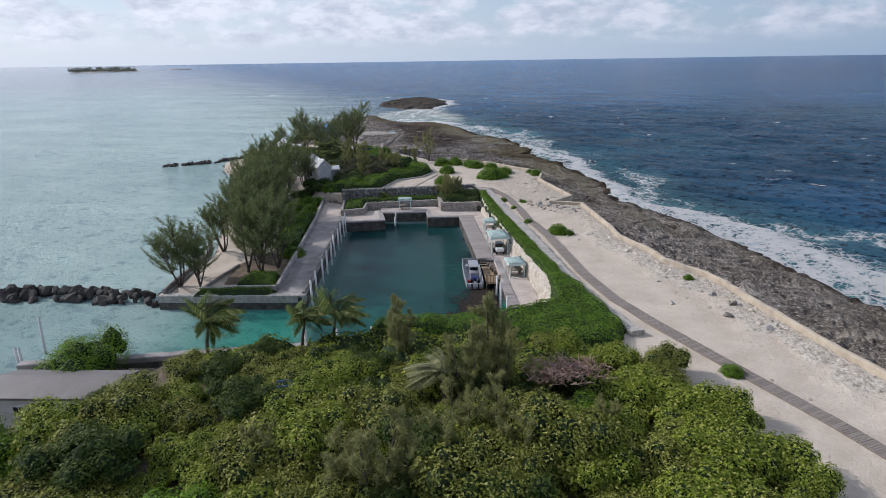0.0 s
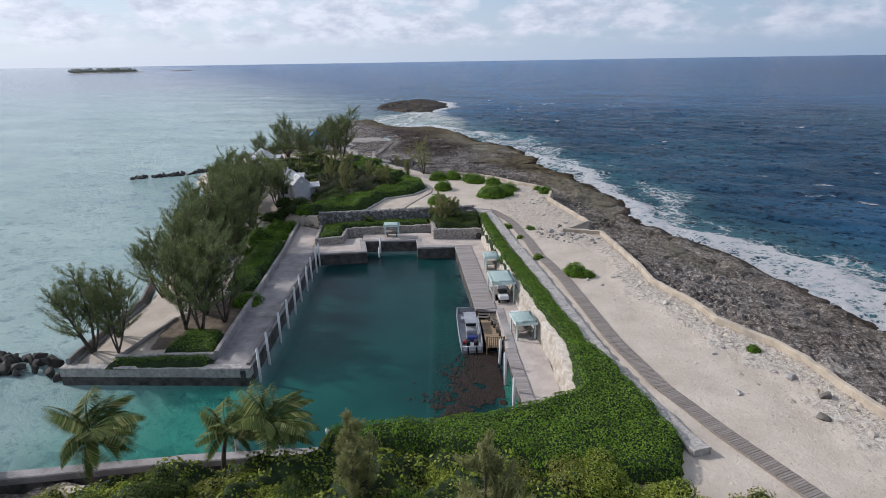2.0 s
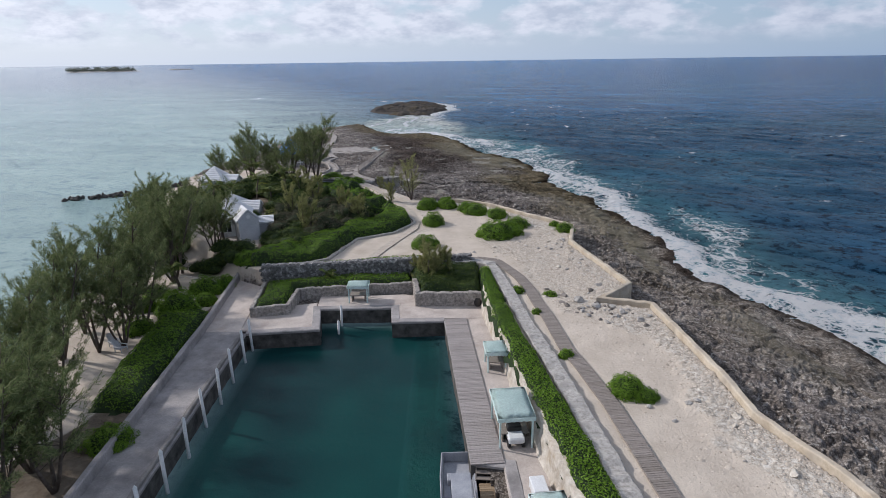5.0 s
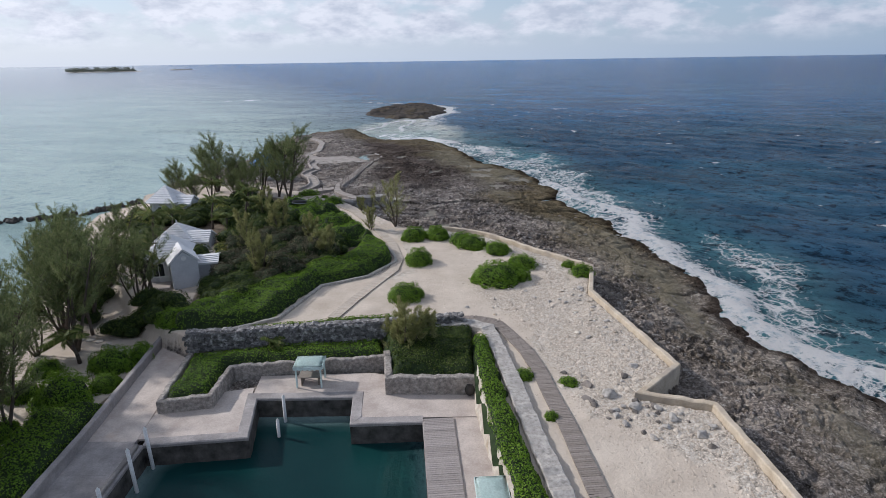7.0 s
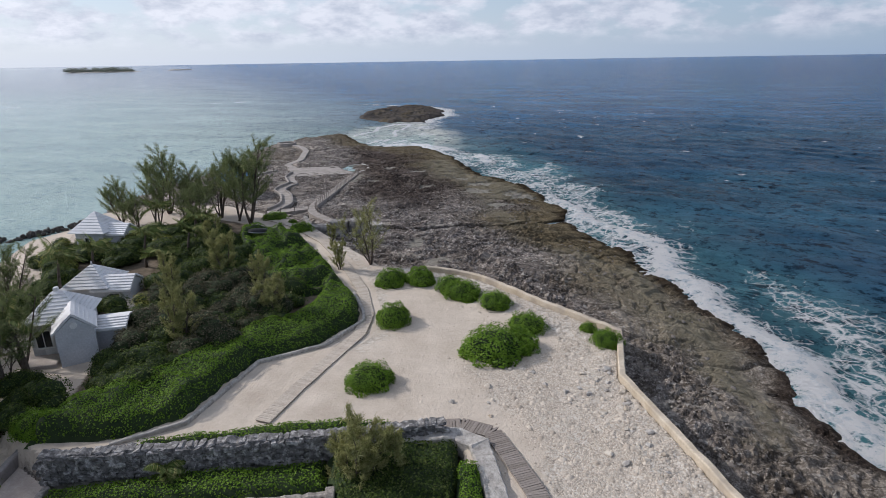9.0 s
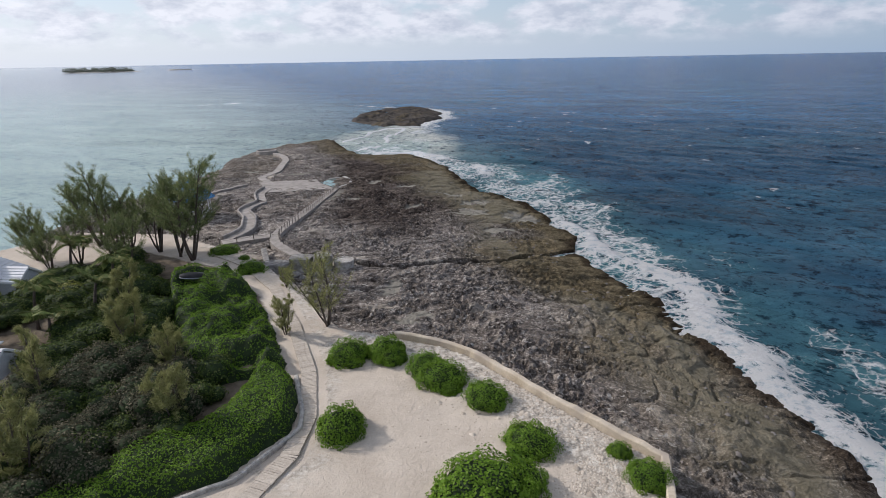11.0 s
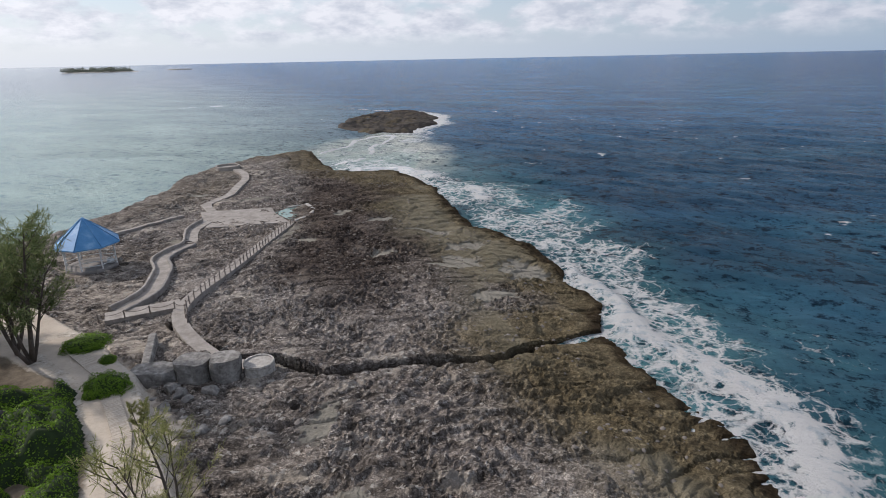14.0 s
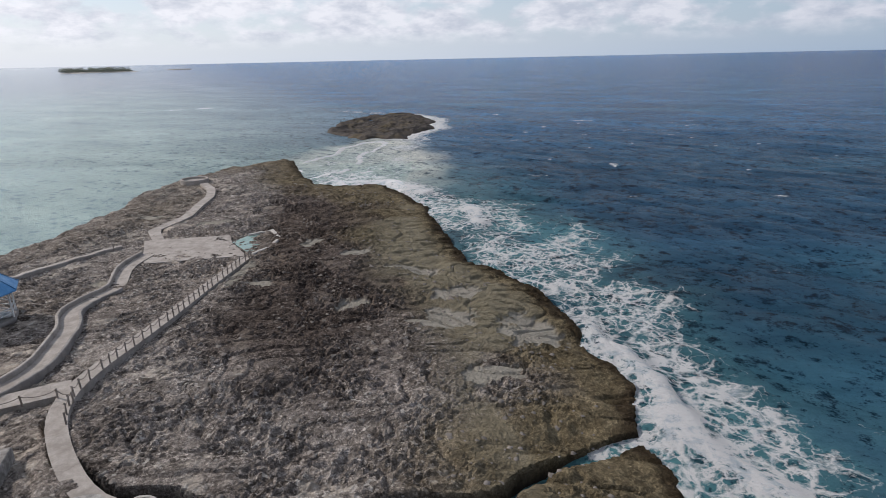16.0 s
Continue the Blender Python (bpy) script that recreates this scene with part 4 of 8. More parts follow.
def paving(name, label, inner, outer, n, top, thick, mat, gap=0.004, piece="slab"):
    """A floor of separate slabs."""
    root = empty(name, Matrix(), label, "pavement", kind="structure")
    for q in strip_quads(inner, outer, n):
        mid = sum(q, Vector()) / 4
        pts = [(p.x + (mid.x - p.x) * gap, p.y + (mid.y - p.y) * gap) for p in q]
        slab(piece, pts, top + random.uniform(-0.002, 0.002), thick, mat, root)
    return root


DOCK = 1.45
paving("pavement_west", "weathered concrete dock walkway beside the basin", [(-14.2, 51.9), (-15.0, 78.6)], [(-16.5, 52.3), (-18.0, 78.6)], 9, DOCK, 0.15, DOCK_CONCRETE, 0.0015)
paving("pavement_ramp", "pale concrete path leading off the dock", [(-15.0, 78.6), (-15.6, 84), (-16.0, 88.2)], [(-18.0, 78.6), (-18.6, 84), (-19.2, 92.5)], 5, DOCK - 0.004, 0.4, CONCRETE, 0.0015)
paving("pavement_north", "pale concrete terrace at the head of the basin", [(-15.0, 78.8), (-9.2, 79.4)], [(-15.4, 83.0), (-9.8, 84.5)], 2, DOCK + 0.004, 0.15, CONCRETE, 0.0015)
paving("pavement_terrace", "pale concrete terrace behind the boat slot", [(-9.6, 83.7), (-2.3, 83.8), (5.5, 83.5)], [(-9.8, 86.0), (-0.9, 86.4), (5.6, 84.0)], 4, DOCK + 0.004, 0.15, CONCRETE, 0.0015)
paving("pavement_corner", "pale concrete terrace corner beside the slot", [(-2.0, 80.8), (5.6, 81.0)], [(-2.3, 83.8), (5.6, 83.5)], 2, DOCK, 0.15, CONCRETE, 0.0015)
paving("pavement_east", "pale concrete walk below the cut limestone bank", [(3.8, 80.9), (5.4, 62.5), (5.6, 55), (6.1, 44.8)], [(5.7, 80.9), (7.4, 64), (8.6, 54), (8.7, 45.4)], 8, DOCK - 0.01, 0.5, CONCRETE, 0.0015)
QUAYS = [("quay_wall_south", [(-28.0, 64), (-28.0, 52.1), (-13.6, 51.7)]), ("quay_wall_west", [(-13.6, 51.7), (-14.4, 78.2)]),
         ("quay_wall_head", [(-14.4, 78.2), (-8.4, 78.9), (-9.2, 83.1), (-2.8, 83.2), (-2.5, 80.2), (2.0, 80.4)]),
         ("quay_wall_east", [(2.0, 80.4), (3.6, 62)]), ("quay_wall_steps", [(3.6, 62), (5.45, 61.6), (5.75, 55.4), (6.0, 44.6)]),
         ("quay_wall_canal", [(6.0, 44.6), (-0.2, 43.4), (-13.7, 42.4), (-24.6, 40.9), (-33, 40)])]
for name, line in QUAYS:
    side = 0.35 if name != "quay_wall_canal" else 0.3
    # coping above, dark weed-stained face below
    body = wall_strip(name, line, 0.7, -2.5, 0.75 if "canal" in name or "south" in name else 1.30, DARK_FACE, 0.05, side=-side, seed=4)
    tagged(body, "concrete quay wall with a dark tide-stained face", "quay wall", kind="structure")
    cap = wall_strip("coping", line, 0.74, 0.72 if "canal" in name or "south" in name else 1.27, DOCK + 0.03 if "canal" not in name else 1.15, DOCK_CONCRETE if "south" not in name else PALE_STONE, 0.02, side=-side, seed=5)
    cap.parent = body
tagged(wall_strip("parapet_wall", [(-16.6, 53.3), (-18.1, 78.6), (-19.4, 91.5)], 0.38, 1.0, 2.12, DOCK_CONCRETE, 0.03), "low weathered grey parapet beside the dock walkway", "parapet", kind="structure")
tagged(wall_strip("bed_wall", [(-16.6, 53.5), (-24.2, 53.2)], 0.35, 1.0, 1.9, PALE_STONE, 0.03), "low stone kerb of a planting bed", "kerb", kind="structure")
tagged(wall_strip("bed_kerb", [(-24.2, 53.4), (-22.9, 60.5)], 0.3, 1.0, 1.72, QUAY_STONE, 0.03), "low concrete kerb in the grove", "kerb", kind="structure")
tagged(wall_strip("grove_wall", [(-27.6, 52.6), (-27.7, 64), (-29.6, 70)], 0.3, 0.4, 1.95, QUAY_STONE, 0.03), "low concrete wall along the beach", "parapet", kind="structure")
tagged(wall_strip("sea_wall", SEA_WALL, 0.42, 0.6, 3.62, WALL_STONE, 0.045, step=0.6), "weathered beige rendered sea wall with a zigzag", "sea wall", kind="structure")
tagged(wall_strip("low_wall", [(2.4, 90.7), (5.4, 90.9), (6.6, 90.0), (7.1, 87), (7.6, 83.3), (8.35, 77), (9.0, 72.6), (9.85, 66.5), (10.75, 58.6), (11.9, 49.5), (12.9, 44.8), (14.4, 39.5)], 1.1, 2.3, 3.3, PALE_STONE, 0.09, step=0.4), "low pale coral-stone wall beside the boardwalk", "garden wall", kind="structure")
tagged(wall_strip("retaining_wall", [(-15.9, 88.4), (-9, 89.2), (-1.6, 90.2), (4.5, 91.2)], 0.6, 1.0, 3.75, GREY_STONE, 0.07, step=0.45), "dry-stacked grey stone retaining wall", "retaining wall", kind="structure")
tagged(wall_strip("planter_wall_west", [(-15.6, 87.9), (-14.9, 81.6), (-11.9, 82.2), (-11.9, 86.0), (-0.9, 87.3)], 0.4, 1.0, 2.35, PLANTER, 0.07, step=0.28), "low rough beige planter wall", "planter wall", kind="structure")
tagged(wall_strip("planter_wall_east", [(-0.9, 87.4), (-0.4, 83.8), (5.4, 83.7)], 0.5, 1.0, 2.75, PLANTER, 0.08, step=0.28), "rough beige stone planter wall at the terrace", "planter wall", kind="structure")
tagged(wall_strip("hedge_kerb", [(-13.5, 90.2), (-10.2, 92.2), (-8.2, 99.2), (-4.2, 101.6), (-1.9, 105.8), (-2.2, 107.5), (-3.6, 111.5)], 0.28, 2.6, 3.2, PALE_STONE, 0.03), "low pale stone kerb round the hedge", "kerb", kind="structure")


tagged(wall_strip("dock_kerb", [(-13.75, 52.2), (-14.55, 78.0)], 0.28, DOCK, DOCK + 0.24, QUAY_STONE, 0.035, side=-0.1, step=0.5), "low chipped grey kerb along the dock edge", "kerb", kind="structure")


def stone_courses(wall, line, side, z0, z1, mat, course=0.27, seed=1, top_row=True, thick=0.6):
    """Rough stones laid in courses on one face of a wall, and along its top."""
    rnd_ = random.Random(seed)
    kinds = []
    for k in range(6):
        bm = bmesh.new()
        bmesh.ops.create_cube(bm, size=1)
        bmesh.ops.subdivide_edges(bm, edges=bm.edges, cuts=1, use_grid_fill=True)
        for v in bm.verts:
            c = v.co
            c *= 0.87 if c.length > 0.75 else 0.97
            c += Vector((rnd_.uniform(-1, 1), rnd_.uniform(-1, 1), rnd_.uniform(-1, 1))) * 0.10
        me = bpy.data.meshes.new("stone")
        bm.to_mesh(me)
        bm.free()
        me.materials.append(mat)
        kinds.append(me)
    P = [Vector((x, y, 0)) for x, y in line]
    rows = max(1, round((z1 - z0) / course))
    for a, b in zip(P, P[1:]):
        t = (b - a).normalized()
        nrm = Vector((t.y, -t.x, 0))
        ang = math.atan2(t.y, t.x)
        for r in range(rows + (1 if top_row else 0)):
            d = rnd_.uniform(-0.3, 0.0)
            while d < (b - a).length:
                L = rnd_.uniform(0.16, 0.62)
                c = a + t * (d + L / 2)
                if r < rows:
                    c = c + nrm * (side * thick / 2 + rnd_.uniform(-0.09, 0.07)) + Vector((0, 0, z0 + (r + 0.5) * (z1 - z0) / rows + rnd_.uniform(-0.06, 0.06)))
                    size = (L * 1.04, 0.3, (z1 - z0) / rows * rnd_.uniform(0.8, 1.5))
                else:
                    c = c + nrm * rnd_.uniform(-0.08, 0.08) + Vector((0, 0, z1 + 0.02))
                    size = (L * 1.05, thick * 1.02, 0.20)
                ob = new("stone", kinds[rnd_.randrange(6)])
                ob.parent = wall
                ob.matrix_world = Matrix.Translation(c) @ Matrix.Rotation(ang + rnd_.uniform(-0.12, 0.12), 4, "Z") @ Matrix.Rotation(rnd_.uniform(-0.4, 0.4), 4, "Y") @ Matrix.Diagonal((*size, 1))
                d += L


# the cut bank between the lower walk and the sand above
bank_line = [(5.5, 84.4), (5.6, 82), (7.2, 67), (8.95, 52.2), (8.9, 45.0), (4.0, 42.6)]
B = resample([(x, y, 0) for x, y in bank_line], 0.35)
BN = offsets(B)
bx = np.zeros((9, len(B)))
by, bz = np.zeros_like(bx), np.zeros_like(bx)
for j, (p, nrm) in enumerate(zip(B, BN)):
    for i in range(9):
        k = i / 8
        jut = 0.42 * (fbm(np.array(j * 0.35), np.array(i * 0.8), 4, 91) - 0.5) * (1 if 0 < i < 8 else 0.4) + 0.55 * (1 - k) * 0.7
        bx[i, j], by[i, j], bz[i, j] = p.x + nrm.x * jut, p.y + nrm.y * jut, 0.9 + 2.25 * k + (0.12 * vnoise(np.array(j * 0.6), np.array(3.0), 92) if i == 8 else 0)
bx2, by2, bz2 = np.vstack([bx, bx[-1:] - 0]), np.vstack([by, by[-1:]]), np.vstack([bz, bz[-1:] - 0.1])
for j, nrm in enumerate(BN):
    bx2[-1, j] -= nrm.x * 1.0
    by2[-1, j] -= nrm.y * 1.0
bank = tagged(new("cut_bank", grid_mesh("cut_bank", bx2, by2, bz2, CLIFF)), "pale cut limestone bank behind the lower walk", "rock face", kind="structure")


# ---- planks ----
def plank_mesh(length, width, thick):
    return box((length, width, thick), None, 0.008)


def plank_floor(name, label, line, width, z, mat, step=0.15, whole=300, category="boardwalk", ends=True):
    """Cross planks along a line: the first ones are objects, the rest one mesh."""
    root = empty(name, Matrix(), label, category, kind="structure")
    P = resample([(x, y, 0) for x, y in line], step)
    N = offsets(P)
    bm = plank_mesh(width, step - 0.010, 0.05)
    me = bpy.data.meshes.new("plank")
    bm.to_mesh(me)
    bm.free()
    me.materials.append(mat)
    rest_v, rest_f = [], []
    vs, fs = [v.co.copy() for v in me.vertices], [list(p.vertices) for p in me.polygons]
    for k, (p, nrm) in enumerate(zip(P, N)):
        zz = (z(p.x, p.y) if callable(z) else z) + random.uniform(-0.006, 0.006)
        m = Matrix.Translation((p.x + random.uniform(-0.02, 0.02), p.y, zz)) @ Matrix.Rotation(math.atan2(nrm.y, nrm.x) + random.uniform(-0.006, 0.006), 4, "Z")
        if k < whole:
            ob = new("plank", me)
            ob.parent = root
            ob.matrix_world = m
        else:
            base = len(rest_v)
            rest_v += [m @ v for v in vs]
            rest_f += [[base + i for i in f] for f in fs]
    if rest_v:
        ob = new("far_planks", mesh_from("far_planks", rest_v, rest_f, mat))
        ob.parent = root
        tagged(ob, kind="stuff")
    # side rails keep the planks together
    for s in (-1, 1):
        bm = bmesh.new()
        prev = None
        for p, nrm in list(zip(P, N))[::4] + [(P[-1], N[-1])]:
            zz = z(p.x, p.y) if callable(z) else z
            c = Vector((p.x + nrm.x * s * (width / 2 - 0.08), p.y + nrm.y * s * (width / 2 - 0.08), zz - 0.09))
            ring = [bm.verts.new(c + Vector((nrm.x * a, nrm.y * a, b))) for a, b in ((-0.05, -0.06), (0.05, -0.06), (0.05, 0.06), (-0.05, 0.06))]
            if prev:
                for q in range(4):
                    bm.faces.new((prev[q], prev[(q + 1) % 4], ring[(q + 1) % 4], ring[q]))
            prev = ring
        part("bearer", bm, mat, root)
    return root


# ---- things ----
POST_GROUP = "white mooring posts round the basin"


def mooring_post(x, y, low, high, lean=0.0, r=0.105):
    root = empty("mooring_post", pose(x, y, low, lean, lean * 0.6, random.uniform(0, 90)), "white-capped round timber mooring post at the quay", "mooring post", POST_GROUP)
    h = high - low
    part("sleeve", tube([(0, 0, 0), (0, 0, h * 0.55), (0, 0, h)], [r * 1.08, r, r], 12), WHITE_PAINT, root, "white-painted sleeve")
    bm = bmesh.new()
    bmesh.ops.create_cone(bm, cap_ends=True, segments=12, radius1=r * 1.12, radius2=0.02, depth=0.16, matrix=Matrix.Translation((0, 0, h + 0.08)))
    part("cap", bm, WHITE_PAINT, root)
    part("collar", tube([(0, 0, h * 0.28), (0, 0, h * 0.34)], r * 1.15, 12), DARK_FACE, root, "dark tide-stained collar")
    return root


for y in (52.2, 54.9, 58.6, 61.4, 64.4, 67.5, 70.2, 73.0, 76.0, 78.0):
    mooring_post(-13.05 - 0.032 * (y - 52), y, -1.5, 2.75, random.uniform(-1.5, 1.5))
for x, y, top in ((5.1, 54.6, 2.1), (5.3, 51.4, 2.6), (5.5, 48.1, 2.5), (5.7, 45.0, 2.3), (-7.3, 82.6, 1.9), (-7.3, 81.0, 1.2)):
    mooring_post(x, y, -1.5, top, random.uniform(-1.5, 1.5))
for x, y in ((-11.6, 42.95), (-9.0, 43.1), (-6.2, 43.4), (-0.3, 43.9)):
    mooring_post(x, y, -1.0, 2.0, random.uniform(-1, 1))
for x, y, top in ((-33.7, 40.9, 1.7), (-34.5, 41.5, 1.5), (-33.6, 43.4, 3.2)):
    mooring_post(x, y, -1.5, top, 2.0)


def shelter(x, y, turn, w, d, h=2.35, table="bench"):
    """A canvas-roofed frame on four legs with a valance."""
    root = empty("canopy_shelter", pose(x, y, DOCK, 0, 0, turn), "pale aqua canvas shelter on painted legs over a " + table, "shelter", "canvas shelters round the basin")
    bm = bmesh.new()
    n = 6
    top = []
    for j in range(n + 1):
        row = []
        for i in range(n + 1):
            u, v = i / n * 2 - 1, j / n * 2 - 1
            sag = 0.16 * (1 - max(abs(u), abs(v))) + 0.02 * math.sin(5 * u + 3 * v)
            row.append(bm.verts.new((u * w / 2, v * d / 2, h + sag)))
        top.append(row)
    for j in range(n):
        for i in range(n):
            bm.faces.new((top[j][i], top[j][i + 1], top[j + 1][i + 1], top[j + 1][i])).smooth = True
    bmesh.ops.solidify(bm, geom=bm.faces, thickness=0.02)
    part("canopy", bm, CANVAS, root)
    for sx, sy, L, rot in ((0, -1, w, 0), (0, 1, w, 0), (-1, 0, d, 90), (1, 0, d, 90)):
        bm = bmesh.new()
        m = 12
        prev = None
        for k in range(m + 1):
            a = -L / 2 + L * k / m
            lowz = -0.20 - 0.05 * abs(math.sin(k * math.pi / 2))
            cur = [bm.verts.new((a, -0.012, 0)), bm.verts.new((a, 0.012, 0)), bm.verts.new((a, 0.012, lowz)), bm.verts.new((a, -0.012, lowz))]
            if prev:
                for q in range(4):
                    bm.faces.new((prev[q], prev[(q + 1) % 4], cur[(q + 1) % 4], cur[q]))
            prev = cur
        v = part("valance", bm, CANVAS, root)
        v.matrix_local = pose(sx * (w / 2 + 0.005), sy * (d / 2 + 0.005), h, 0, 0, rot)
    for sx in (-1, 1):
        for sy in (-1, 1):
            leg = part("leg", box((0.11, 0.11, h), Matrix.Translation((0, 0, h / 2)), 0.012), CANVAS, root, "painted timber leg")
            leg.matrix_local = pose(sx * (w / 2 - 0.14), sy * (d / 2 - 0.14), 0)
        b = part("beam", box((0.07, d - 0.4, 0.12), None, 0.01), CANVAS, root)
        b.matrix_local = pose(sx * (w / 2 - 0.14), 0, h - 0.12)
    b = part("shelf", box((w * 0.8, d * 0.62, 0.06), None, 0.01), TIMBER, root, "grey timber counter")
    b.matrix_local = pose(0, 0, 0.66)
    for sx in (-1, 1):
        t = part("trestle", box((0.08, d * 0.5, 0.63), None, 0.01), TIMBER, root)
        t.matrix_local = pose(sx * w * 0.3, 0, 0.315)
    return root


shelter(-6.0, 85.1, 1.5, 1.95, 1.6, 1.65, table="timber counter")
shelter(5.75, 72.6, 4, 1.55, 1.9, 1.6, table="timber counter")
shelter(6.1, 64.7, 5, 2.15, 3.2, 2.1, table="parked cart")
shelter(7.2, 56.8, 8, 1.75, 2.2, 1.55, table="timber counter")


def golf_cart(x, y, turn):
    root = empty("utility_cart", pose(x, y, DOCK, 0, 0, turn), "small pale utility cart parked under the canvas shelter", "cart")
    part("body", box((0.95, 1.5, 0.4), Matrix.Translation((0, 0, 0.5)), 0.08), HULL, root)
    part("seat", box((0.85, 0.5, 0.35), Matrix.Translation((0, 0.2, 0.85)), 0.06), BLACK, root, "black seat")
    part("backrest", box((0.85, 0.12, 0.45), Matrix.Translation((0, 0.48, 1.1)), 0.05), HULL, root)
    for sx in (-0.42, 0.42):
        for sy in (-0.5, 0.5):
            bm = bmesh.new()
            bmesh.ops.create_cone(bm, cap_ends=True, segments=16, radius1=0.24, radius2=0.24, depth=0.16, matrix=pose(sx, sy, 0.24, 0, 90))
            part("wheel", bm, BLACK, root)
    return root


golf_cart(6.2, 63.9, 6)


def cooler(x, y, z, turn):
    root = empty("cooler_box", pose(x, y, z, 0, 0, turn), "white lidded cooler box on the lower walk", "cooler")
    part("tub", box((0.75, 1.2, 0.5), Matrix.Translation((0, 0, 0.25)), 0.05), HULL, root)
    part("lid", box((0.79, 1.24, 0.12), Matrix.Translation((0, 0, 0.56)), 0.04), HULL, root)


cooler(7.0, 59.6, DOCK, 6)


def jar_pot(x, y, z):
    bm = bmesh.new()
    prof = [(0.0, 0.18), (0.15, 0.30), (0.4, 0.36), (0.65, 0.28), (0.75, 0.2), (0.8, 0.22)]
    add_tube(bm, [(0, 0, a) for a, _ in prof], [r for _, r in prof], 14)
    ob = part("clay_jar", bm, BOULDER, None)
    ob.matrix_world = pose(x, y, z)
    tagged(ob, "dark round-bellied clay jar against the planter wall", "jar")


jar_pot(5.0, 83.5, DOCK)


def stepping_stone(x, y, r, seed):
    """A thin round slab with a chipped edge."""
    rnd_ = random.Random(seed)
    bm = bmesh.new()
    n = 14
    rad = [r * rnd_.uniform(0.88, 1.06) for _ in range(n)]
    rings = [[bm.verts.new((q * rad[k] * math.cos(k * 2 * math.pi / n), q * rad[k] * math.sin(k * 2 * math.pi / n), z)) for k in range(n)] for q, z in ((1.0, -0.10), (1.0, 0.02), (0.93, 0.05))]
    for a, b in zip(rings, rings[1:]):
        for k in range(n):
            bm.faces.new((a[k], a[(k + 1) % n], b[(k + 1) % n], b[k]))
    bm.faces.new(rings[-1])
    ob = part("stepping_stone", bm, PALE_STONE, None)
    ob.matrix_world = pose(x, y, float(height_at(np.array([x]), np.array([y]))[0][0]) + 0.02, 0, 0, rnd_.uniform(0, 90))
    tagged(ob, "round pale stepping stone set in the sand", "stepping stone", "stepping stones to the beach")


for k in range(10):
    q = k / 9
    stepping_stone(-20.3 - 6.6 * q + 0.3 * math.sin(5 * q), 89.4 + 2.9 * q + 0.35 * math.cos(9 * q), 0.36, 500 + k)


def beach_chair(x, y, z, turn):
    root = empty("beach_chair", pose(x, y, z, 0, 0, turn), "pale grey-blue slatted beach chair on the sand", "chair")
    for k in range(6):
        part("seat_slat", box((0.09, 0.58, 0.025), pose(-0.26 + 0.105 * k, 0, 0.34 - 0.012 * k, 0, 7, 0), 0.005), WALL_GREY, root)
    for k in range(6):
        part("back_slat", box((0.025, 0.085, 0.82), pose(0.42, -0.25 + 0.10 * k, 0.68, 0, 24, 0), 0.005), WALL_GREY, root)
    for sx, sy, h in ((-0.3, -0.3, 0.5), (-0.3, 0.3, 0.5), (0.3, -0.3, 0.46), (0.3, 0.3, 0.46)):
        part("leg", box((0.07, 0.04, h), pose(sx, sy, h / 2), 0.006), WALL_GREY, root)
    for sy in (-0.34, 0.34):
        part("armrest", box((0.78, 0.11, 0.03), pose(0.0, sy, 0.52), 0.006), WALL_GREY, root)


beach_chair(-24.1, 76.2, 1.42, 150)
beach_chair(-23.2, 75.4, 1.42, 165)

plank_floor("timber_deck", "silvered timber boat deck of cross planks", [(2.95, 80.6), (4.5, 61.9)], 1.9, DOCK + 0.07, DECK_TIMBER, 0.16, category="deck")
plank_floor("landing_deck", "brown timber landing below the boat deck", [(4.62, 61.1), (4.85, 56.0)], 1.25, 0.75, NEW_TIMBER, 0.16, category="deck")
plank_floor("jetty_deck", "grey timber planking along the quay edge", [(5.9, 54.2), (6.35, 46.6)], 0.9, DOCK + 0.07, DECK_TIMBER, 0.16, category="deck")

steps = empty("timber_steps", pose(4.55, 61.75, 0.75, 0, 0, -4), "grey timber steps from the boat deck to the landing", "steps")
for k in range(4):
    part("tread", box((1.35, 0.30, 0.05), Matrix.Translation((0, 0.42 - 0.27 * k, 0.72 - 0.18 * k)), 0.008), TIMBER, steps)
for s in (-0.68, 0.68):
    part("stringer", box((0.06, 1.15, 0.22), pose(s, 0.02, 0.36, 32), 0.008), TIMBER, steps)
gate = empty("landing_rail", pose(4.9, 55.9, 0.76, 0, 0, -4), "brown timber slatted rail at the end of the landing", "railing")
for k in range(9):
    part("baluster", box((0.06, 0.05, 0.95), Matrix.Translation((-0.62 + 0.155 * k, 0, 0.48)), 0.006), NEW_TIMBER, gate)
for z in (0.15, 0.95):
    part("rail", box((1.42, 0.08, 0.07), Matrix.Translation((0, 0, z)), 0.008), NEW_TIMBER, gate)
for s in (-0.7, 0.7):
    part("post", box((0.1, 0.1, 1.9), Matrix.Translation((s, 0.06, 0.05)), 0.01), NEW_TIMBER, gate)


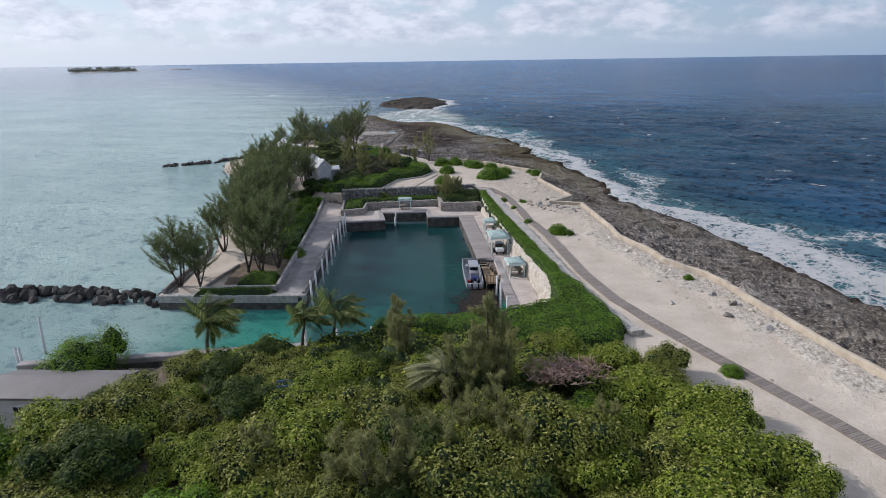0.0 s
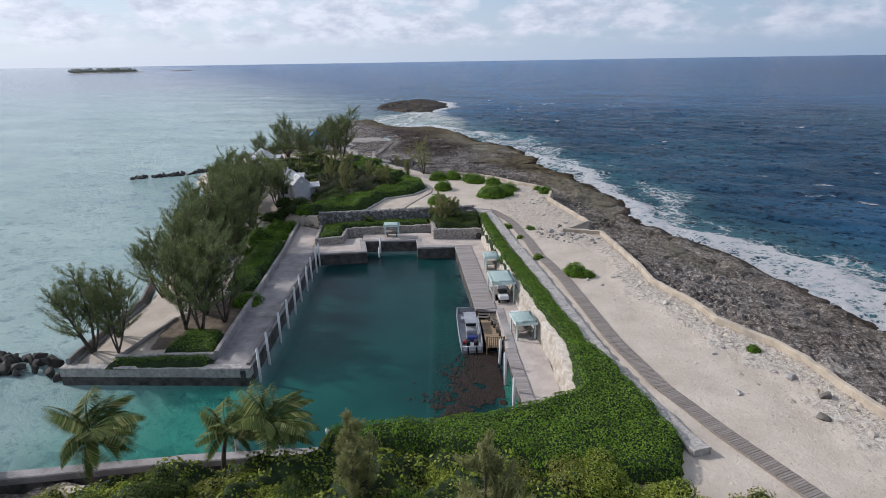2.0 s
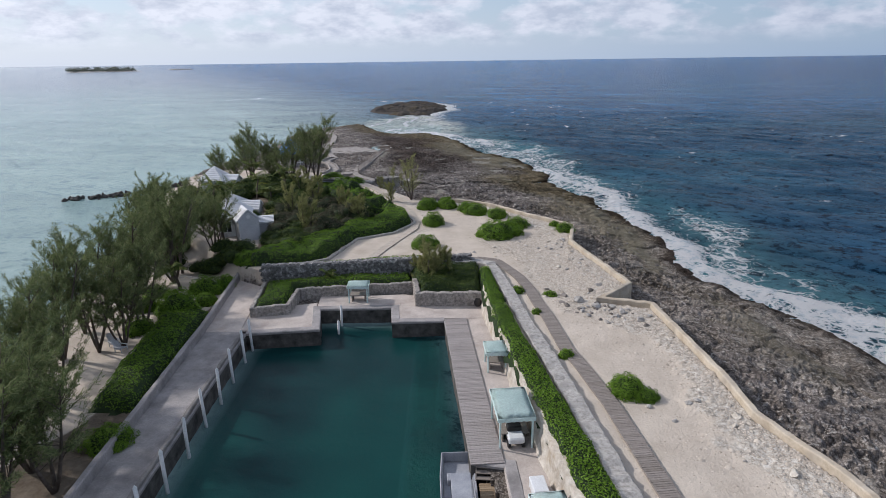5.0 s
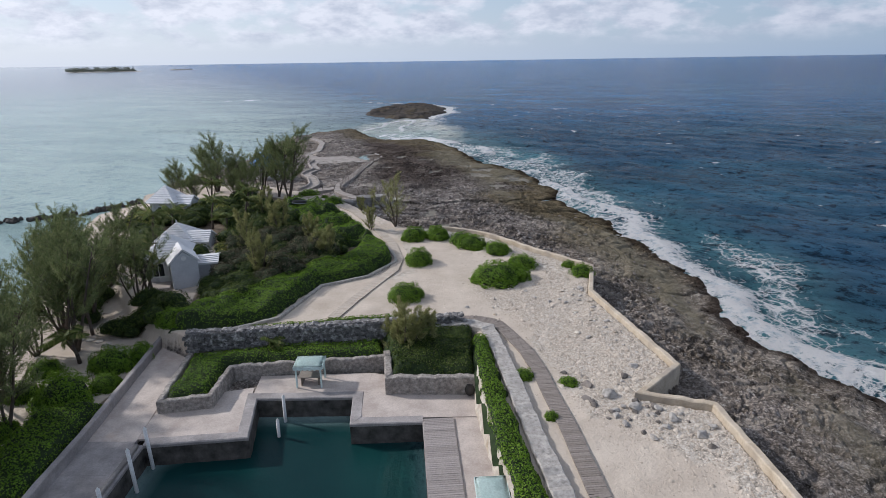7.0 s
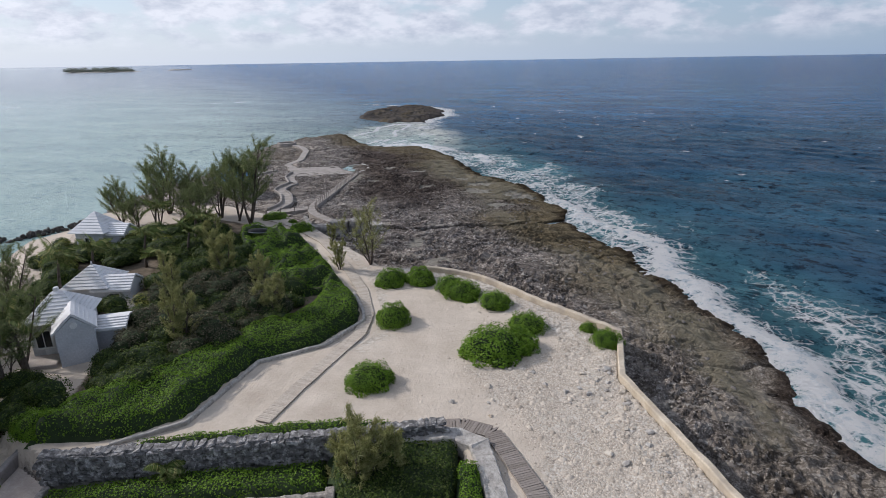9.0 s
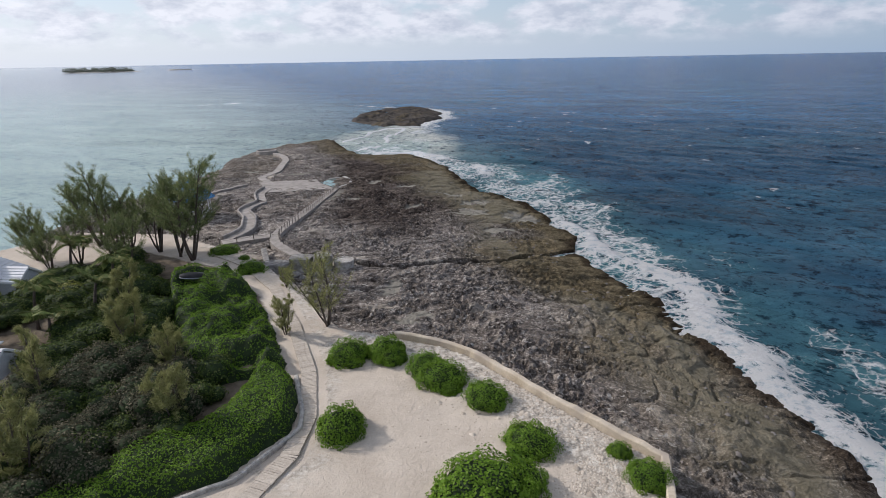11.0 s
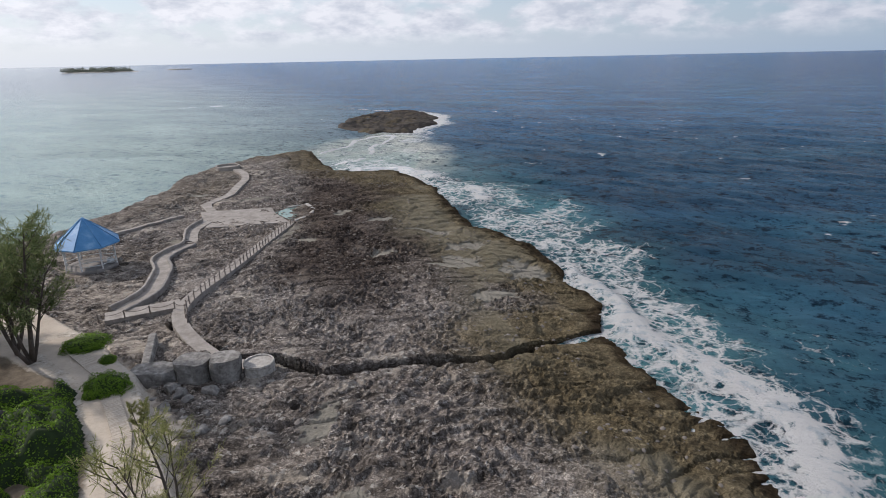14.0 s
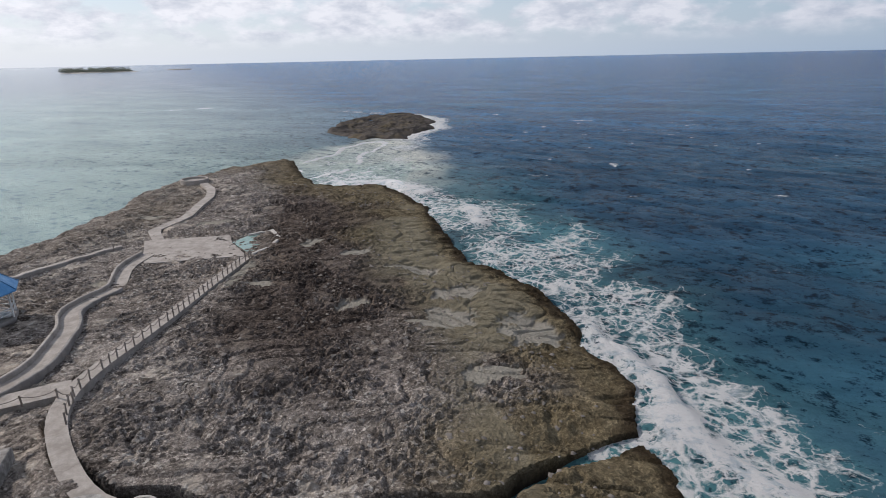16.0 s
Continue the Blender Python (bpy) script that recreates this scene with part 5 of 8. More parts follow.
def workboat(x, y, turn):
    root = empty("workboat", pose(x, y, 0.0, 0, 0, turn) @ Matrix.Diagonal((0.86, 1, 1, 1)), "grey aluminium landing-style workboat moored at the deck", "boat")
    L, W = 7.4, 2.35
    bm = bmesh.new()
    stations = [(-3.7, 1.02, 0.62), (-2.5, 1.12, 0.62), (0, 1.17, 0.64), (2.2, 1.14, 0.68), (3.3, 1.06, 0.76), (3.7, 1.0, 0.85)]
    rings = []
    for yy, hw, g in stations:
        rise = max(0, yy - 2.2) * 0.28
        prof = [(-hw, g), (-hw * 0.97, 0.1), (-hw * 0.7, -0.25 + rise), (0, -0.32 + rise), (hw * 0.7, -0.25 + rise), (hw * 0.97, 0.1), (hw, g), (hw - 0.16, g), (hw - 0.2, 0.28), (-hw + 0.2, 0.28), (-hw + 0.16, g)]
        rings.append([bm.verts.new((px, yy, pz)) for px, pz in prof])
    for a, b in zip(rings, rings[1:]):
        for k in range(len(a)):
            bm.faces.new((a[k], a[(k + 1) % len(a)], b[(k + 1) % len(a)], b[k]))
    bm.faces.new(rings[0])
    bm.faces.new(rings[-1][::-1])
    bmesh.ops.recalc_face_normals(bm, faces=bm.faces)
    part("hull", bm, ALLOY, root, "pale grey hull")
    part("deck", box((1.85, 6.9, 0.03), Matrix.Translation((0, 0, 0.31)), 0.0), ALLOY, root, "grey non-slip deck")
    part("transom", box((2.0, 0.12, 0.45), Matrix.Translation((0, -3.62, 0.45)), 0.03), HULL, root)
    part("bow_ramp", box((2.0, 0.08, 0.6), pose(0, 3.62, 0.6, -8), 0.02), ALLOY, root)
    for s in (-1, 1):
        part("gunwale", tube([(s * 1.0, -3.65, 0.68), (s * 1.1, -1, 0.68), (s * 1.12, 1.8, 0.72), (s * 0.98, 3.6, 0.88)], 0.06, 8), ALLOY, root)
    cabin = part("console", box((1.05, 0.9, 0.8), Matrix.Translation((0.12, -1.25, 0.7)), 0.06), ALLOY, root, "grey steering console")
    ws = part("windscreen", box((1.0, 0.04, 0.5), pose(0.12, -0.82, 1.3, 18), 0.01), GLASS_DARK, root, "dark windscreen")
    part("hardtop", box((1.25, 2.3, 0.07), Matrix.Translation((0.12, -0.2, 1.62)), 0.03), ALLOY, root, "grey flat hardtop")
    for sx in (-0.45, 0.68):
        for sy in (-1.4, 0.7):
            part("stanchion", tube([(sx, sy, 0.32), (sx, sy, 1.62)], 0.03, 8), ALLOY, root)
    part("seat", box((1.0, 0.42, 0.42), Matrix.Translation((0.15, -2.0, 0.55)), 0.06), BLUE, root, "navy bench seat")
    part("life_jacket", box((0.42, 0.34, 0.3), pose(-0.62, -2.55, 0.48, 0, 0, 20), 0.08), RED, root, "red life jacket")
    for sx in (-0.4, 0.4):
        e = part("outboard", box((0.42, 0.62, 0.62), Matrix.Translation((sx, -3.3, 0.75)), 0.12), BLACK, root, "black outboard motor")
        part("leg", box((0.16, 0.24, 0.9), Matrix.Translation((sx, -3.75, 0.2)), 0.03), BLACK, e)
    part("cargo_box", box((0.8, 0.6, 0.4), Matrix.Translation((-0.3, 1.8, 0.52)), 0.04), ALLOY, root)
    return root


workboat(2.92, 60.0, 2.0)

# floating weed drifted into the corner of the basin
def weed_patch():
    rnd = random.Random(8)
    V, Fc = [], []
    for _ in range(9000):
        y = rnd.uniform(43.8, 56.5)
        k = (56.5 - y) / 12.5
        x = 5.1 - abs(rnd.gauss(0, 1.0 + 2.6 * k))
        if fbm(np.array(x * 0.5), np.array(y * 0.5), 4, 81, 0.65) < 0.45 + 0.03 * (5.1 - x):
            continue
        s, a = rnd.uniform(0.05, 0.19), rnd.uniform(0, 6.28)
        b = len(V)
        n = 6
        V += [(x + s * rnd.uniform(0.5, 1) * math.cos(a + k2 * 6.28 / n), y + s * rnd.uniform(0.5, 1) * math.sin(a + k2 * 6.28 / n), rnd.uniform(0.02, 0.05)) for k2 in range(n)]
        V.append((x, y, rnd.uniform(0.05, 0.10)))
        Fc += [(b + k2, b + (k2 + 1) % n, b + n) for k2 in range(n)]
    ob = new("floating_weed", mesh_from("floating_weed", V, Fc, WEED))
    tagged(ob, "brown drifted seaweed mat floating in the basin corner", "seaweed", kind="stuff")


weed_patch()


# ---- houses ----
def hip_roof(bm, w, d, h, ridge, steps=9, lip=0.06):
    """A stepped, lime-washed hipped roof: each course a little proud of the next."""
    for k in range(steps):
        a, b = k / steps, (k + 1) / steps
        for (s0, s1, z0, z1) in (((1 - a), (1 - b), h * a, h * b),):
            def ring(s, z):
                rx, ry = ridge
                x, y = rx + (w - rx) * s, ry + (d - ry) * s
                return [(-x, -y, z), (x, -y, z), (x, y, z), (-x, y, z)]
            lo, hi = ring(s0, z0 + lip), ring(s1, z1 + lip * 0.15)
            base = ring(s0, z0)
            va, vb, vc = [bm.verts.new(p) for p in base], [bm.verts.new(p) for p in lo], [bm.verts.new(p) for p in hi]
            for q in range(4):
                bm.faces.new((va[q], va[(q + 1) % 4], vb[(q + 1) % 4], vb[q]))
                bm.faces.new((vb[q], vb[(q + 1) % 4], vc[(q + 1) % 4], vc[q]))
            if k == steps - 1:
                bm.faces.new(vc)
    f = [bm.verts.new(p) for p in [(-w, -d, 0), (w, -d, 0), (w, d, 0), (-w, d, 0)]]
    bm.faces.new(f[::-1])
    return bm


def gable_roof(bm, w, length, h, steps=7, over=0.3, thick=0.12):
    """Ridge along y; one shell whose slopes rise in lime-washed courses."""
    drop = over * 0.2
    up = []
    for k in range(steps):
        x0, x1 = (w + over) * (1 - k / steps), (w + over) * (1 - (k + 1) / steps)
        up += [(x0, h * k / steps - drop + 0.075), (x1 + 0.002, h * (k + 1) / steps - drop + 0.005)]
    prof = [(-x, z) for x, z in up] + [(x, z) for x, z in up[::-1]] + [(w + over, -drop - thick), (0, h - drop - thick * 1.3), (-w - over, -drop - thick)]
    a, b = [bm.verts.new((x, -length, z)) for x, z in prof], [bm.verts.new((x, length, z)) for x, z in prof]
    n = len(prof)
    for k in range(n):
        bm.faces.new((a[k], a[(k + 1) % n], b[(k + 1) % n], b[k]))
    ends = [bm.faces.new(a[::-1]), bm.faces.new(b)]
    bmesh.ops.triangulate(bm, faces=ends)
    bmesh.ops.recalc_face_normals(bm, faces=bm.faces)
    return bm


def gable_body(w, length, eave, h):
    bm = bmesh.new()
    prof = [(-w, 0), (w, 0), (w, eave), (0, eave + h - 0.1), (-w, eave)]
    a, b = [bm.verts.new((x, -length, z)) for x, z in prof], [bm.verts.new((x, length, z)) for x, z in prof]
    bm.faces.new(a)
    bm.faces.new(b[::-1])
    for k in range(5):
        bm.faces.new((a[k], b[k], b[(k + 1) % 5], a[(k + 1) % 5]))
    bmesh.ops.recalc_face_normals(bm, faces=bm.faces)
    return bm


def window(parent, m, w, h, louvre=False):
    f = part("window", box((w + 0.16, 0.08, h + 0.16), None, 0.015), WHITE_PAINT, parent)
    f.matrix_local = m
    p = part("pane", box((w, 0.05, h), Matrix.Translation((0, -0.025, 0)), 0.0), GLASS_DARK, f, "dark glass pane")
    part("mullion", box((0.05, 0.06, h), Matrix.Translation((0, -0.035, 0)), 0.0), WHITE_PAINT, f)
    part("sill", box((w + 0.3, 0.16, 0.06), Matrix.Translation((0, -0.06, -h / 2 - 0.1)), 0.01), WHITE_PAINT, f)
    return f


def cottage():
    root = empty("cottage", pose(-23.2, 102.1, 2.7, 0, 0, 16), "white-roofed pale grey island cottage among dense shrubs", "house")
    part("wall", box((3.4, 3.4, 2.9), Matrix.Translation((0, 0, 1.45)), 0.03), WALL_GREY, root, "pale grey rendered wall")
    r = part("roof", hip_roof(bmesh.new(), 2.1, 2.1, 1.7, (0.35, 0.05), 9), ROOF_WHITE, root, "white stepped lime-washed roof")
    r.matrix_local = pose(0, 0, 2.85)
    g = part("wing", gable_body(1.15, 1.3, 2.75, 1.1), WALL_GREY, root, "gabled pale grey wing")
    g.matrix_local = pose(1.35, -2.1, 0, 0, 0, 16)
    gr = part("wing_roof", gable_roof(bmesh.new(), 1.15, 1.5, 1.3, 6, 0.22), ROOF_WHITE, root, "white stepped gable roof")
    gr.matrix_local = pose(1.31, -1.96, 2.75, 0, 0, 16)
    v = part("vent", tube([(1.72, -3.34, 3.15), (1.75, -3.45, 3.15)], 0.22, 14), WHITE_PAINT, root, "round gable vent")
    window(root, pose(-0.85, -1.74, 1.7), 0.9, 1.2)
    window(root, pose(-1.74, 0.3, 1.6, 0, 0, -90), 1.0, 1.2)
    d = part("door", box((0.95, 0.08, 2.05), pose(-0.45, -1.73, 1.03), 0.01), WHITE_PAINT, root, "white panelled door")
    part("chimney_cap", box((0.3, 0.3, 0.5), pose(-0.1, 0.1, 4.6), 0.03), ROOF_WHITE, root)
    lt = part("lean_to", box((2.6, 2.0, 2.0), Matrix.Translation((2.9, -0.4, 0.9)), 0.02), WALL_GREY, root, "low lean-to wall")
    lr = part("lean_to_roof", gable_roof(bmesh.new(), 1.1, 1.45, 0.45, 5), ROOF_WHITE, root, "white stepped lean-to roof")
    lr.matrix_local = pose(3.0, -0.4, 2.0, 0, 0, 90)
    st = part("porch", box((2.2, 1.8, 0.5), Matrix.Translation((-0.9, -2.6, 0.25)), 0.03), CONCRETE, root, "brown-stained concrete porch")
    return root


cottage()


def cottage_rear():
    root = empty("rear_cottage", pose(-27.2, 112.4, 1.6, 0, 0, 6), "smaller white-roofed grey cottage behind the first", "house")
    part("wall", box((3.4, 3.6, 2.5), Matrix.Translation((0, 0, 1.25)), 0.03), WALL_GREY, root, "pale grey rendered wall")
    r = part("roof", hip_roof(bmesh.new(), 2.1, 2.2, 1.6, (0.05, 0.05), 8), ROOF_WHITE, root, "white stepped lime-washed roof")
    r.matrix_local = pose(0, 0, 2.45)
    g = part("wing", gable_body(1.3, 1.5, 2.3, 0.8), WALL_GREY, root, "gabled grey wing")
    g.matrix_local = pose(2.3, -0.6, 0, 0, 0, 90)
    gr = part("wing_roof", gable_roof(bmesh.new(), 1.3, 1.7, 1.0, 6), ROOF_WHITE, root, "white stepped gable roof")
    gr.matrix_local = pose(2.2, -0.6, 2.3, 0, 0, 90)
    window(root, pose(2.4, -1.94, 1.4), 0.8, 1.0)
    part("finial", tube([(0, 0, 4.0), (0, 0, 4.4)], [0.12, 0.03], 8), ROOF_WHITE, root)
    return root


cottage_rear()


def pavilion():
    root = empty("beach_pavilion", pose(-34.6, 125.8, 2.75, 0, 0, -4), "white-roofed beach pavilion at the edge of the grove", "house")
    part("wall", box((3.2, 3.2, 2.4), Matrix.Translation((0, 0, 1.2)), 0.03), WALL_GREY, root, "pale grey rendered wall")
    r = part("roof", hip_roof(bmesh.new(), 2.1, 2.1, 2.0, (0.05, 0.05), 8), ROOF_WHITE, root, "white stepped pyramid roof")
    r.matrix_local = pose(0, 0, 2.4)
    g = part("wing", gable_body(1.1, 1.3, 2.2, 0.8), WALL_GREY, root, "gabled grey wing")
    g.matrix_local = pose(2.4, 0, 0, 0, 0, 90)
    gr = part("wing_roof", gable_roof(bmesh.new(), 1.1, 1.5, 1.0, 6), ROOF_WHITE, root, "white stepped gable roof")
    gr.matrix_local = pose(2.4, 0, 2.2, 0, 0, 90)
    window(root, pose(0, -1.64, 1.3), 0.9, 1.0)
    return root


pavilion()


def shed():
    root = empty("shed", pose(-25.5, 33.8, 0.3, 0, 0, -2), "grey flat-roofed white rendered shed in the thicket", "shed")
    part("wall", gable_body(1.6, 4.1, 2.5, 0.6), WHITE_PAINT, root, "white rendered wall").matrix_local = pose(0, 0, 0, 0, 0, 90)
    part("roof", gable_roof(bmesh.new(), 1.6, 4.3, 0.68, 1, 0.2, 0.08), ROOF_GREY, root, "plain grey felt roof").matrix_local = pose(0, 0, 2.5, 0, 0, 90)
    window(root, pose(-2.0, -1.63, 1.5), 0.7, 0.6)
    part("door", box((0.9, 0.08, 1.95), pose(1.2, -1.61, 0.98), 0.01), WALL_GREY, root)
    return root


shed()


def gazebo():
    x, y = -31.3, 159.4
    root = empty("gazebo", pose(x, y, 1.7, 0, 0, 10), "open timber gazebo with a blue pointed roof on the rocks", "gazebo")
    n, R, h, top = 8, 2.8, 2.55, 2.8
    bm = bmesh.new()
    apex = bm.verts.new((0, 0, h + top))
    rim = [bm.verts.new((R * 1.18 * math.cos(k * 2 * math.pi / n), R * 1.18 * math.sin(k * 2 * math.pi / n), h)) for k in range(n)]
    low = [bm.verts.new((v.co.x, v.co.y, h - 0.12)) for v in rim]
    for k in range(n):
        bm.faces.new((rim[k], rim[(k + 1) % n], apex))
        bm.faces.new((low[k], low[(k + 1) % n], rim[(k + 1) % n], rim[k]))
    inner = bm.verts.new((0, 0, h + top - 0.3))
    for k in range(n):
        bm.faces.new((low[(k + 1) % n], low[k], inner))
    part("roof", bm, BLUE_ROOF, root, "blue painted pointed roof")
    part("floor", tube([(0, 0, -0.5), (0, 0, 0.02)], R * 0.98, 8), QUAY_STONE, root, "grey stained concrete floor")
    for k in range(n):
        a = k * 2 * math.pi / n
        px, py = R * 0.92 * math.cos(a), R * 0.92 * math.sin(a)
        part("post", box((0.13, 0.13, h), pose(px, py, h / 2, 0, 0, math.degrees(a)), 0.01), WHITE_PAINT, root, "white timber post")
        b = a + 2 * math.pi / n
        if k != 5:
            q = (R * 0.92 * math.cos(b), R * 0.92 * math.sin(b))
            for z in (0.45, 0.9):
                part("rail", tube([(px, py, z), (q[0], q[1], z)], 0.045, 6), WHITE_PAINT, root)
        br = Vector((px, py, h - 0.6))
        part("brace", tube([br, Vector((px * 1.2, py * 1.2, h - 0.05))], 0.045, 6), WHITE_PAINT, root)
        part("rib", tube([(px * 1.3, py * 1.3, h + 0.03), (0, 0, h + top + 0.02)], 0.035, 5), BLUE_ROOF, root)
    part("bench", tube([(R * 0.7, 0, 0.1), (R * 0.7, 0, 0.45)], 0.4, 8), WHITE_PAINT, root)
    return root


gazebo()

# ---- the rock trail ----
def ground_z(x, y):
    return float(height_at(np.array([x]), np.array([y]))[0][0])


def trail(name, label, line, width, top, thick, mat, n):
    P = resample([(x, y, 0) for x, y in line], 0.9)
    N = offsets(P)
    inner = [(p.x - nr.x * width / 2, p.y - nr.y * width / 2) for p, nr in zip(P, N)]
    outer = [(p.x + nr.x * width / 2, p.y + nr.y * width / 2) for p, nr in zip(P, N)]
    return paving(name, label, inner, outer, n, top, thick, mat, 0.006)


def eased(line, rounds=2):
    """Corners of a line cut off until it bends smoothly."""
    P = [Vector((x, y)) for x, y in line]
    for _ in range(rounds):
        Q = [P[0]]
        for a, b in zip(P, P[1:]):
            Q += [a.lerp(b, 0.25), a.lerp(b, 0.75)]
        P = Q + [P[-1]]
    return [(p.x, p.y) for p in P]


ROPE_WALK = eased([(-5.6, 136.8), (-8.5, 137.7), (-12.2, 141.2), (-15.4, 145.4), (-16.2, 149.6), (-15.1, 157.2), (-14.3, 168.2), (-13.6, 175.3)])
trail("trail_rope", "raised pale concrete walk edged with rope posts", ROPE_WALK, 1.2, 1.78, 1.3, TRAIL, 34)
trail("trail_link", "pale concrete walk joining the rope trail", [(-21.8, 145.6), (-16.4, 148.6)], 2.0, 1.68, 1.2, TRAIL, 5)
WAVY = eased([(-21.5, 147.0), (-20.4, 151.0), (-21.6, 155.0), (-22.5, 158.0), (-24.6, 160.8), (-24.3, 163.8), (-23.3, 166.5), (-24.8, 170.0), (-25.9, 173.0), (-25.6, 177.0)])
trail("trail_wavy", "winding concrete walk with a low curved wall", WAVY, 1.4, 1.62, 1.2, TRAIL, 24)
WP = resample([(x, y, 0) for x, y in WAVY], 1.0)
WN = offsets(WP)
tagged(wall_strip("winding_wall", [(p.x - n_.x * 0.85, p.y - n_.y * 0.85) for p, n_ in zip(WP, WN)], 0.3, 0.3, 2.0, TRAIL, 0.03), "low winding concrete wall on the rocks", "wall", kind="structure")
tagged(wall_strip("winding_wall_east", [(p.x + n_.x * 0.85, p.y + n_.y * 0.85) for p, n_ in zip(WP, WN)][:26], 0.3, 0.2, 1.85, QUAY_STONE, 0.03), "low winding concrete wall on the rocks", "wall", kind="structure")
slab("platform", [(-29.0, 182.4), (-19.0, 184.6), (-17.6, 181.5), (-14.0, 176.4), (-24.6, 174.0), (-26.4, 177.2)], 1.55, 1.2, TRAIL)
tagged(bpy.data.objects["platform"], "pale concrete lookout platform on the rocks", "platform", kind="structure")
trail("trail_north", "narrow pale concrete path to the point", [(-26.5, 181.5), (-30.4, 187.4), (-29.1, 194.5), (-30.2, 201), (-31.0, 207.3), (-33.0, 212.8), (-36.6, 218)], 1.4, 1.45, 1.0, TRAIL, 22)
ring_pts = [(-39.6 + 2.3 * math.cos(a), 221 + 2.3 * math.sin(a)) for a in [k * math.pi / 12 for k in range(25)]]
tagged(wall_strip("lookout_wall", ring_pts, 0.4, 0.4, 1.75, TRAIL, 0.03), "round low stone lookout wall at the point", "wall", kind="structure")
tagged(slab("lookout_floor", ring_pts[:-1], 1.35, 0.8, TRAIL), "round pale concrete lookout floor", "platform", kind="structure")
tagged(wall_strip("grove_end_wall", [(-37, 168), (-33.5, 175), (-30.5, 180)], 0.7, 0.4, 1.8, TRAIL, 0.06), "low stone wall behind the gazebo", "wall", kind="structure")

# tidal pool
m_, n_, l_, b_ = material("pool_water", 0.08, 0, 0.5)
b_.inputs["Base Color"].default_value = (0.17, 0.25, 0.22, 1)
pw = noise_tex(n_, l_, world_place(n_), 1.5, 4)
l_.new(ramp(n_, l_, pw, [(0.3, (0.13, 0.22, 0.195)), (0.7, (0.20, 0.29, 0.25))]), b_.inputs["Base Color"])
bumped(n_, l_, b_, pw, 0.3, 0.03)
pool_line = [(-17.6, 181.6), (-16.6, 184.4), (-14.0, 186.0), (-12.2, 183.0), (-12.0, 179.2), (-13.4, 176.6)]
tagged(slab("tidal_pool", pool_line, 1.5, 0.6, m_), "still pale turquoise tidal pool beside the platform", "pool", kind="structure")
tagged(wall_strip("pool_wall", pool_line[1:] , 0.45, 0.2, 1.75, PALE_STONE, 0.08), "rough pale stone rim of the tidal pool", "pool rim", kind="structure")


def turret(x, y, r, z0, z1, broken=False):
    root = empty("stone_turret", pose(x, y, z0, 0, 0, random.uniform(0, 90)), "round pale stone turret with an open top at the trail end", "turret")
    bm = bmesh.new()
    n, h = 28, z1 - z0
    ringv = []
    for rr, zz in ((r, 0), (r, h), (r - 0.14, h), (r - 0.14, h - 0.55)):
        ringv.append([bm.verts.new((rr * math.cos(2 * math.pi * k / n), rr * math.sin(2 * math.pi * k / n), zz + (random.uniform(-0.03, 0.03) if zz == h else 0))) for k in range(n)])
    for a, b in zip(ringv, ringv[1:]):
        for k in range(n):
            bm.faces.new((a[k], a[(k + 1) % n], b[(k + 1) % n], b[k]))
    bm.faces.new(ringv[-1])
    bm.faces.new(ringv[0][::-1])
    bmesh.ops.recalc_face_normals(bm, faces=bm.faces)
    part("drum", bm, PALE_STONE, root)
    bm = bmesh.new()
    for rr, zz in ((r + 0.04, h - 0.16),):
        add_tube(bm, [(0, 0, zz), (0, 0, zz + 0.08)], rr, n)
    part("string_course", bm, PALE_STONE, root)
    return root


turret(-5.0, 136.2, 1.05, 0.8, 2.55)


def boulder(x, y, z, r, mat, name="boulder", label="rounded grey boulder on the rocks", category="boulder", flat=0.6, seed=0, group=""):
    """A broken lump: the hull of a few points, its edges worn."""
    rnd = random.Random(seed)
    bm = bmesh.new()
    for _ in range(17):
        v = Vector((rnd.gauss(0, 1), rnd.gauss(0, 1), rnd.gauss(0, 1))).normalized() * rnd.uniform(0.78, 1.1)
        bm.verts.new((v.x * r * 1.12, v.y * r * 0.92, v.z * r * flat * 1.1))
    bmesh.ops.convex_hull(bm, input=bm.verts)
    bmesh.ops.delete(bm, geom=[v for v in bm.verts if not v.link_faces], context="VERTS")
    bmesh.ops.bevel(bm, geom=list(bm.edges), offset=r * 0.05, segments=1, affect="EDGES", profile=0.5)
    bmesh.ops.recalc_face_normals(bm, faces=bm.faces)
    ob = part(name, bm, mat, None)
    ob.matrix_world = pose(x, y, z, 0, 0, rnd.uniform(0, 360))
    return tagged(ob, label, category, group)


def drum_rock(x, y, w, d, h, turn, seed):
    """A squared block of quarried rock with a rounded top edge."""
    bm = bmesh.new()
    bmesh.ops.create_cube(bm, size=1)
    bmesh.ops.subdivide_edges(bm, edges=bm.edges, cuts=4, use_grid_fill=True)
    rnd = random.Random(seed)
    off = Vector((rnd.uniform(-50, 50), rnd.uniform(-50, 50), 0))
    for v in bm.verts:
        c = v.co.copy()
        rr = math.hypot(c.x, c.y)
        lim = 0.56
        if rr > lim:
            c.x *= lim / rr
            c.y *= lim / rr
        c = Vector((c.x * w, c.y * d, (c.z + 0.5) * h))
        c += Vector((1, 1, 0.5)) * noise.noise(c * 1.2 + off) * 0.16
        v.co = c
    ob = part("quarried_block", bm, GREY_STONE, None)
    ob.matrix_world = pose(x, y, ground_z(x, y) - 0.3, 0, 0, turn)
    tagged(ob, "squat quarried limestone block with a flat top", "rock block", "quarried blocks beside the turret")


